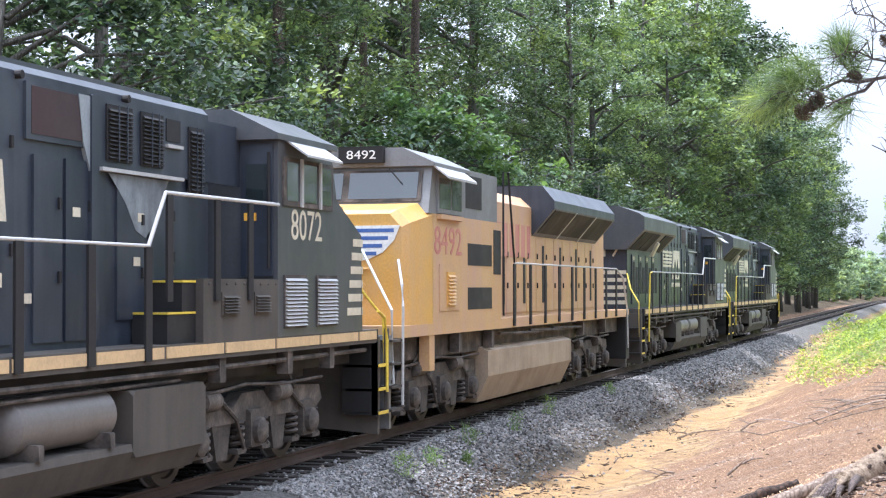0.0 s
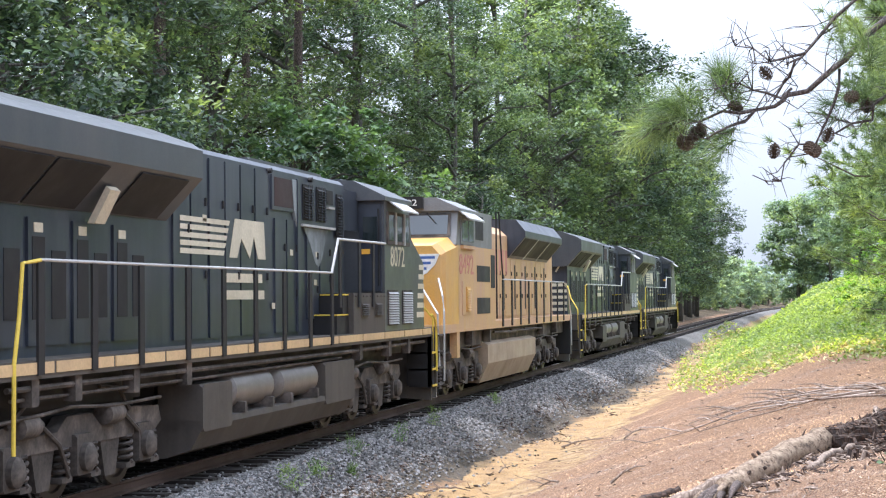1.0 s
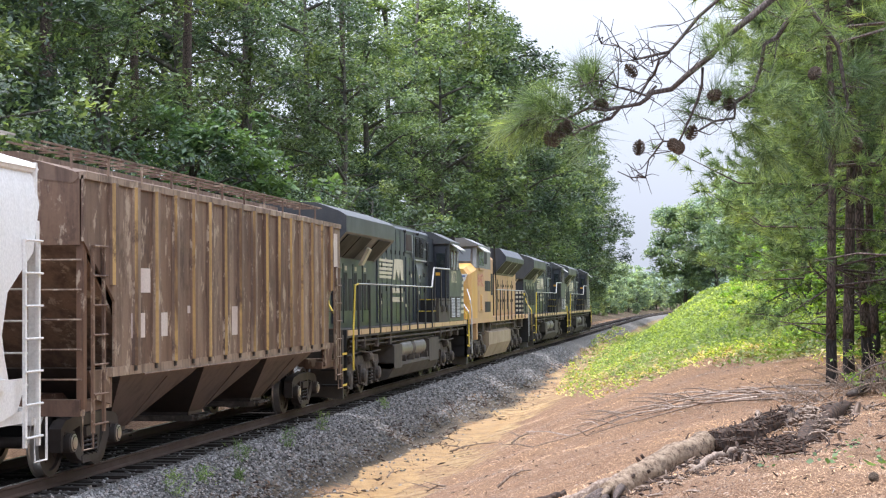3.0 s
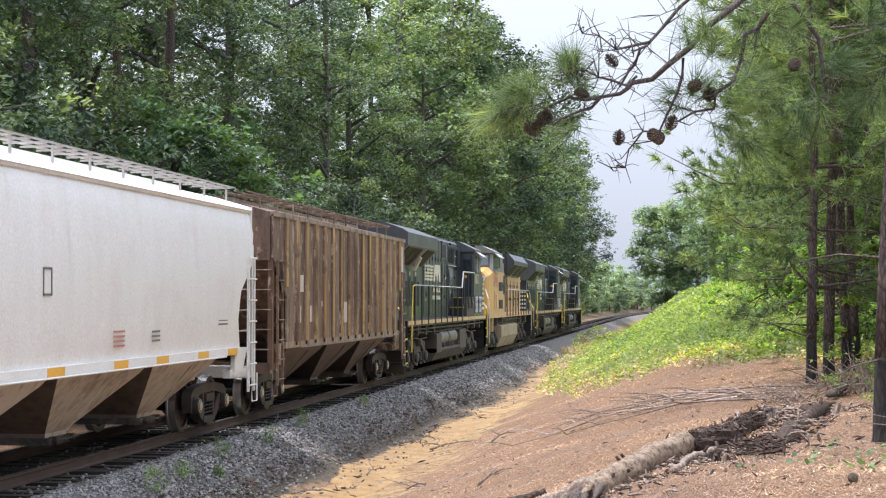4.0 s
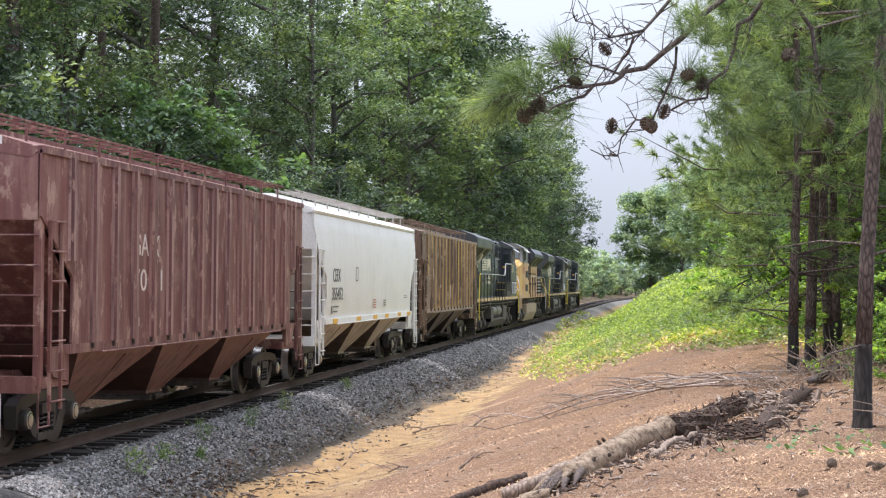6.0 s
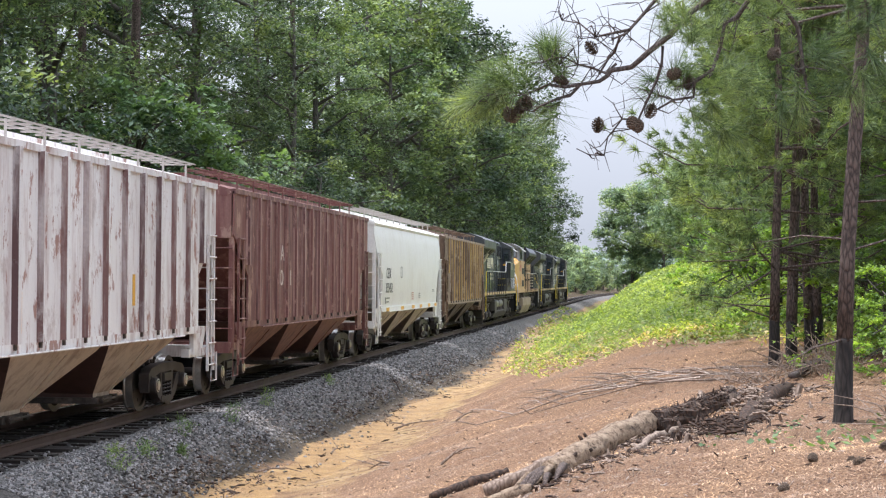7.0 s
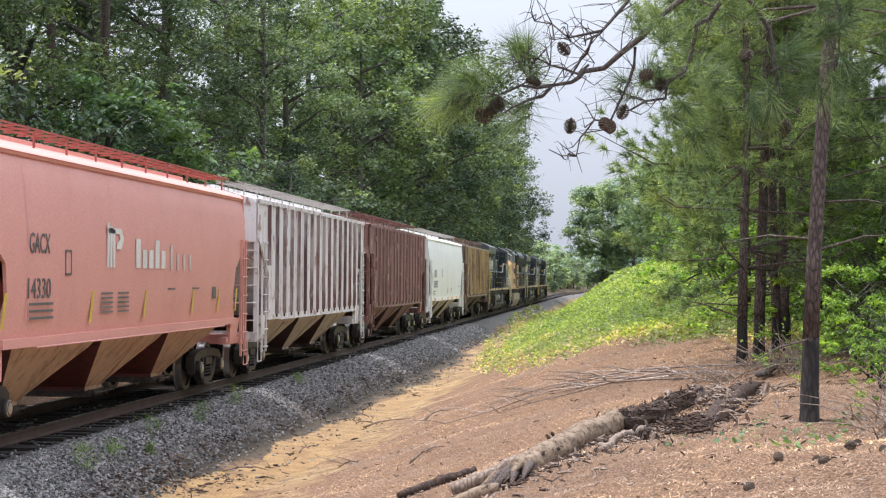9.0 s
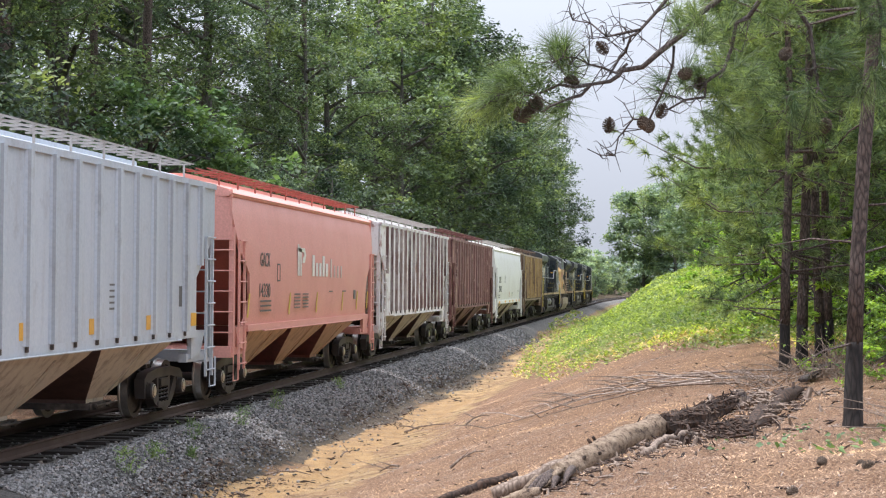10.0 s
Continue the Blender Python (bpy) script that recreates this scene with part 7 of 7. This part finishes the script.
        Solid().prism([(k * 1.03, 3.58), (k * 1.46, 4.075), (k * 1.47, 4.065), (k * 1.04, 3.57)], -19.4, -12.5, "y").put("radiator_screen", SCREEN, lo)
    for y in (-13.5, -15.4, -17.3):
        Solid().lathe((0, y, 4.60), "z", [(0, 0.62), (0.08, 0.62), (0.08, 0.5)], 20).put("roof_fan", SCREEN, lo)
    Solid().prism([(-1.44, 0.66), (-1.2, 0.16), (1.2, 0.16), (1.44, 0.66), (1.44, 1.14), (1.2, 1.24), (-1.2, 1.24), (-1.44, 1.14)], -6.6, -14.2, "y").put("fuel_tank", TANTANK, lo, "tan dust-covered fuel tank")
    for y, d in ((-0.72, 1), (-21.7, -1)):
        Solid().box(-1.4, 1.4, y - 0.1, y + 0.1, 0.9, 1.6, 0.02).prism([(-1.4, 0.14), (-1.4, 0.9), (1.4, 0.9), (1.4, 0.14), (0.4, 0.22), (-0.4, 0.22)], y - 0.03, y + 0.06, "y").put("pilot_plow", UPGREY, lo)
        Solid().box(-0.11, 0.11, min(y, y + d * 0.75), max(y, y + d * 0.75), 0.74, 0.98, 0.03).box(-0.2, 0.2, y + d * 0.5 - 0.16, y + d * 0.5 + 0.16, 0.68, 1.02, 0.04).put("coupler", CAST, lo)
        for x in (-0.7, -0.5, 0.5, 0.7):
            Solid().rod([(x, y + d * 0.1, 0.95), (x, y + d * 0.35, 0.55), (x * 0.9, y + d * 0.6, 0.5)], 0.026).put("air_hose", SCREEN, lo)
    loco_truck(lo, -4.2)
    loco_truck(lo, -17.4)
    return lo


# ---- the train, front to rear: thing, distance behind the leading nose, turned round ----
TRAIN = [
    (black_loco("", "black hood locomotive with cream nose stripes, leading the train"), 0.0, False),
    (black_loco("", "black hood locomotive with yellow end rails, second in the train", "417"), 22.3, False),
    (yellow_loco("8492", "yellow and grey diesel locomotive coupled facing backwards"), 45.3, True),
    (black_loco("8072", "glossy black hood locomotive with a cream striped emblem"), 67.1, False),
    (hopper_car("covered_hopper_car", "rusty brown ribbed hopper car with flaking yellow ribs", 16.2, TAN_CAR, TAN_RIB, DARK_BAY, TAN_CAR, slope_mat=BLACK_SLOPE), 89.4, False),
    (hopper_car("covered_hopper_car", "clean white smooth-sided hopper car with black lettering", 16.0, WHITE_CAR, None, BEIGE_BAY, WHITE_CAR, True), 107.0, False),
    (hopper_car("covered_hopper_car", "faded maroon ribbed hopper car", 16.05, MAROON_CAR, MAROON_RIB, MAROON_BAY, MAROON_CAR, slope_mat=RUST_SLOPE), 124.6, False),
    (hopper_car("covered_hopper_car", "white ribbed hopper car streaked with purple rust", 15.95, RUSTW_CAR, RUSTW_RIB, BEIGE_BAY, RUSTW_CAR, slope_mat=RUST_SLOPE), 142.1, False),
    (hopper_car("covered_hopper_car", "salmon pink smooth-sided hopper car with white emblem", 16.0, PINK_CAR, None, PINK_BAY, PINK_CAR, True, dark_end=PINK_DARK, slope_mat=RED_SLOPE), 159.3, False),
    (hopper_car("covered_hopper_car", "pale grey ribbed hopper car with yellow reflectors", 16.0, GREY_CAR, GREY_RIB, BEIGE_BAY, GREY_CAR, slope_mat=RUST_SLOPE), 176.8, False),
]
tan_car, white_car, maroon_car, rust_car, pink_car, grey_car = [t[0] for t in TRAIN[4:]]
rng = random.Random(21)

# marks on the brown car
for y, z, w, h in ((-14.2, 2.52, 0.75, 0.36), (-14.3, 1.86, 0.6, 0.36), (-13.05, 1.86, 0.42, 0.36)):
    Solid().box(1.567, 1.571, y, y + w, z, z + h, 0).put("stencil_plate", MARK, tan_car)
stencil(tan_car, [(-9.0, 1.80, 0.5, 0.5), (-1.0, 2.9, 0.7, 1.0), (-11.6, 2.2, 0.35, 0.12), (-3.0, 2.0, 0.25, 0.3)], MARK, 1, 1.567)

# marks on the white car
lettering("car_mark", "CEFX", 0.34, INK, white_car, (1.592, -14.1, 2.38), "side", 0.95, "dark stencilled lettering")
lettering("car_mark", "355452", 0.32, INK, white_car, (1.586, -14.2, 1.93), "side", 1.4, "dark stencilled lettering")
lettering("car_mark", "CEFX", 0.20, INK, white_car, (-0.1, -16.02, 3.82), "rear", 0.75)
lettering("car_mark", "355452", 0.20, INK, white_car, (-0.1, -16.02, 3.58), "rear", 1.1)
stencil(white_car, [(-14.1, 1.58, 0.10, 0.2), (-13.9, 1.74, 0.7, 0.035), (-13.9, 1.62, 0.55, 0.035)], INK, 1, 1.555)
stencil(white_car, [(-8.2, 1.66 + 0.07 * q, 0.5, 0.03) for q in range(4)], RED, 1, 1.56)
stencil(white_car, [(-6.4, 1.70 + 0.07 * q, 0.4, 0.03) for q in range(3)] + [(-2.6, 1.9 + 0.07 * q, 0.6, 0.03) for q in range(3)], INK, 1, 1.56)
stencil(white_car, [(-11.0, 2.40, 0.03, 0.36), (-10.72, 2.40, 0.03, 0.36), (-11.0, 2.40, 0.30, 0.03), (-11.0, 2.74, 0.30, 0.03)], INK, 1, 1.59)
for y in (-14.0, -10.8, -8.2, -6.2, -3.9, -2.0):
    Solid().box(1.575, 1.58, y, y + 0.62, 1.34, 1.46, 0).put("reflector", AMBER, white_car, "orange reflector strip")

# marks on the maroon car
lettering("car_mark", "GA X", 0.36, MARK, maroon_car, (1.568, -12.2, 2.75), "side", 1.35)
lettering("car_mark", "70 31", 0.36, MARK, maroon_car, (1.568, -12.2, 2.2), "side", 1.5)
stencil(maroon_car, [(-12.2, 1.65, 0.35, 0.14), (-11.3, 1.65, 0.35, 0.14), (-1.9, 1.9, 0.2, 0.25)], MARK, 1, 1.567)
lettering("car_mark", "GACX", 0.20, WHITE, maroon_car, (0.0, -16.08, 3.82), "rear", 0.85)

# marks on the rust-streaked car
stencil(rust_car, [(-13.0, 2.65, 0.10, 0.34), (-12.85, 2.65, 0.06, 0.34), (-12.3, 2.65, 0.22, 0.34), (-11.95, 2.65, 0.22, 0.34), (-13.0, 2.1, 0.22, 0.34), (-12.2, 2.1, 0.22, 0.34), (-11.95, 2.1, 0.22, 0.34)], INK, 1, 1.567)
stencil(rust_car, [(-13.0, 1.62 + 0.08 * q, 0.3, 0.03) for q in range(4)] + [(-5.6, 2.0, 0.12, 0.5), (-2.0, 1.7, 0.12, 0.25)], INK, 1, 1.567)
stencil(rust_car, [(-10.2, 1.6, 0.2, 0.55), (-5.2, 1.9, 0.14, 0.5)], AMBER, 1, 1.567)

# marks on the pink car
lettering("car_mark", "GACX", 0.30, INK, pink_car, (1.592, -13.95, 2.66), "side", 0.85, "dark stencilled lettering")
lettering("car_mark", "14330", 0.30, INK, pink_car, (1.584, -14.05, 2.02), "side", 0.95, "dark stencilled lettering")
for q in range(3):
    Solid().prism([(-10.35 + 0.16 * q, 2.48), (-10.25 + 0.16 * q, 2.48), (-10.22 + 0.14 * q, 3.2 - 0.05 * q), (-10.35 + 0.14 * q, 3.2 - 0.05 * q)], 1.592, 1.598).put("emblem_bar", WHITE, pink_car)
Solid().prism([(-10.3, 3.12), (-9.6, 3.12), (-9.45, 2.95), (-9.6, 2.78), (-9.85, 2.78), (-9.8, 2.88), (-9.65, 2.95), (-9.7, 3.03), (-10.3, 3.03)], 1.592, 1.598).put("emblem_loop", WHITE, pink_car)
for q in range(5):
    Solid().box(1.592, 1.598, -8.72 + 0.40 * q, -8.46 + 0.40 * q, 2.48, 2.98 if q in (0, 3) else 2.80, 0.0).put("name_bar", WHITE, pink_car, "bold white name bar")
for q in range(4):
    Solid().box(1.592, 1.598, -6.5 + 0.45 * q, -6.36 + 0.45 * q, 2.46, 2.92 if q == 0 else 2.76, 0.0).put("name_bar", MARK, pink_car, "thin pale name bar")
for y in (-15.0, -11.2, -8.2, -4.9, -2.8, -1.2):
    Solid().prism([(y, 1.62), (y + 0.10, 1.62), (y + 0.26, 2.1), (y + 0.16, 2.1)], 1.572, 1.577).put("reflector", YELLOW, pink_car, "slanting yellow reflector strip")
stencil(pink_car, [(-10.6 + 0.9 * b, 1.75 + 0.075 * q, 0.62, 0.03) for q in range(5) for b in range(2)] + [(-13.9, 1.72 + 0.1 * q, 1.0, 0.035) for q in range(3)] + [(-6.6, 2.1, 0.5, 0.03), (-4.8, 2.1, 0.5, 0.03), (-3.2, 1.9, 0.3, 0.24)], INK, 1, 1.578)
stencil(pink_car, [(-12.4, 2.35, 0.03, 0.36), (-12.14, 2.35, 0.03, 0.36), (-12.4, 2.35, 0.28, 0.03), (-12.4, 2.7, 0.28, 0.03)], INK, 1, 1.59)

# marks on the grey car
for y in (-1.55, -4.15, -6.9, -9.6, -12.0):
    Solid().box(1.566, 1.572, y, y + 0.34, 1.55, 1.78, 0.0).put("reflector", AMBER, grey_car, "yellow reflector patch")
stencil(grey_car, [(-6.0, 1.9 + 0.09 * q, 0.34, 0.03) for q in range(5)] + [(-2.3, 1.9, 0.18, 0.35)], INK, 1, 1.567)

LEAD = [(0, 92.4), (1.0, 104.0), (2.5, 121.4), (4.5, 144.6), (6.5, 167.8), (7.5, 179.2), (10, 207.4)]


def motions():
    for ob, back, turned in TRAIN:
        if turned:
            walk(ob, [(t, pose(0, s - back - 22.5, 0, 0, 0, 180)) for t, s in LEAD])
        else:
            walk(ob, [(t, pose(0, s - back, 0)) for t, s in LEAD])
    # the overhanging branch stirs in the wind
    sway = [(0, -6, -12), (0.5, 4, -1), (1.0, 1, 23), (1.5, 14, 35), (2.0, 3, 29), (2.5, -21, 17), (3.2, -30, 0), (4.0, -34, -12), (4.5, -9, 4), (5.0, 1, 8), (5.8, -12, -2), (6.5, -20, -9), (7.0, -6, 3),
            (7.5, -9, 0), (8.0, -23, -9), (8.5, -17, -9), (9.0, 5, 5), (9.5, 0, 1), (10.0, 0, 0)]
    walk(BRANCH, [(t, pose(a * 0.0035, 0, -b * 0.0035)) for t, a, b in sway])
    # wheels roll without slipping
    times = [k / 30 for k in range(0, 301)]
    rolled = [float(np.interp(t, [a for a, b in LEAD], [b for a, b in LEAD])) - LEAD[0][1] for t in times]
    for w, y, r in SPINNERS:
        way = -1 if w.parent is not TRAIN[2][0] else 1
        walk(w, [(t, pose(0, y, r, way * math.degrees(d / r))) for t, d in zip(times, rolled)])


motions()
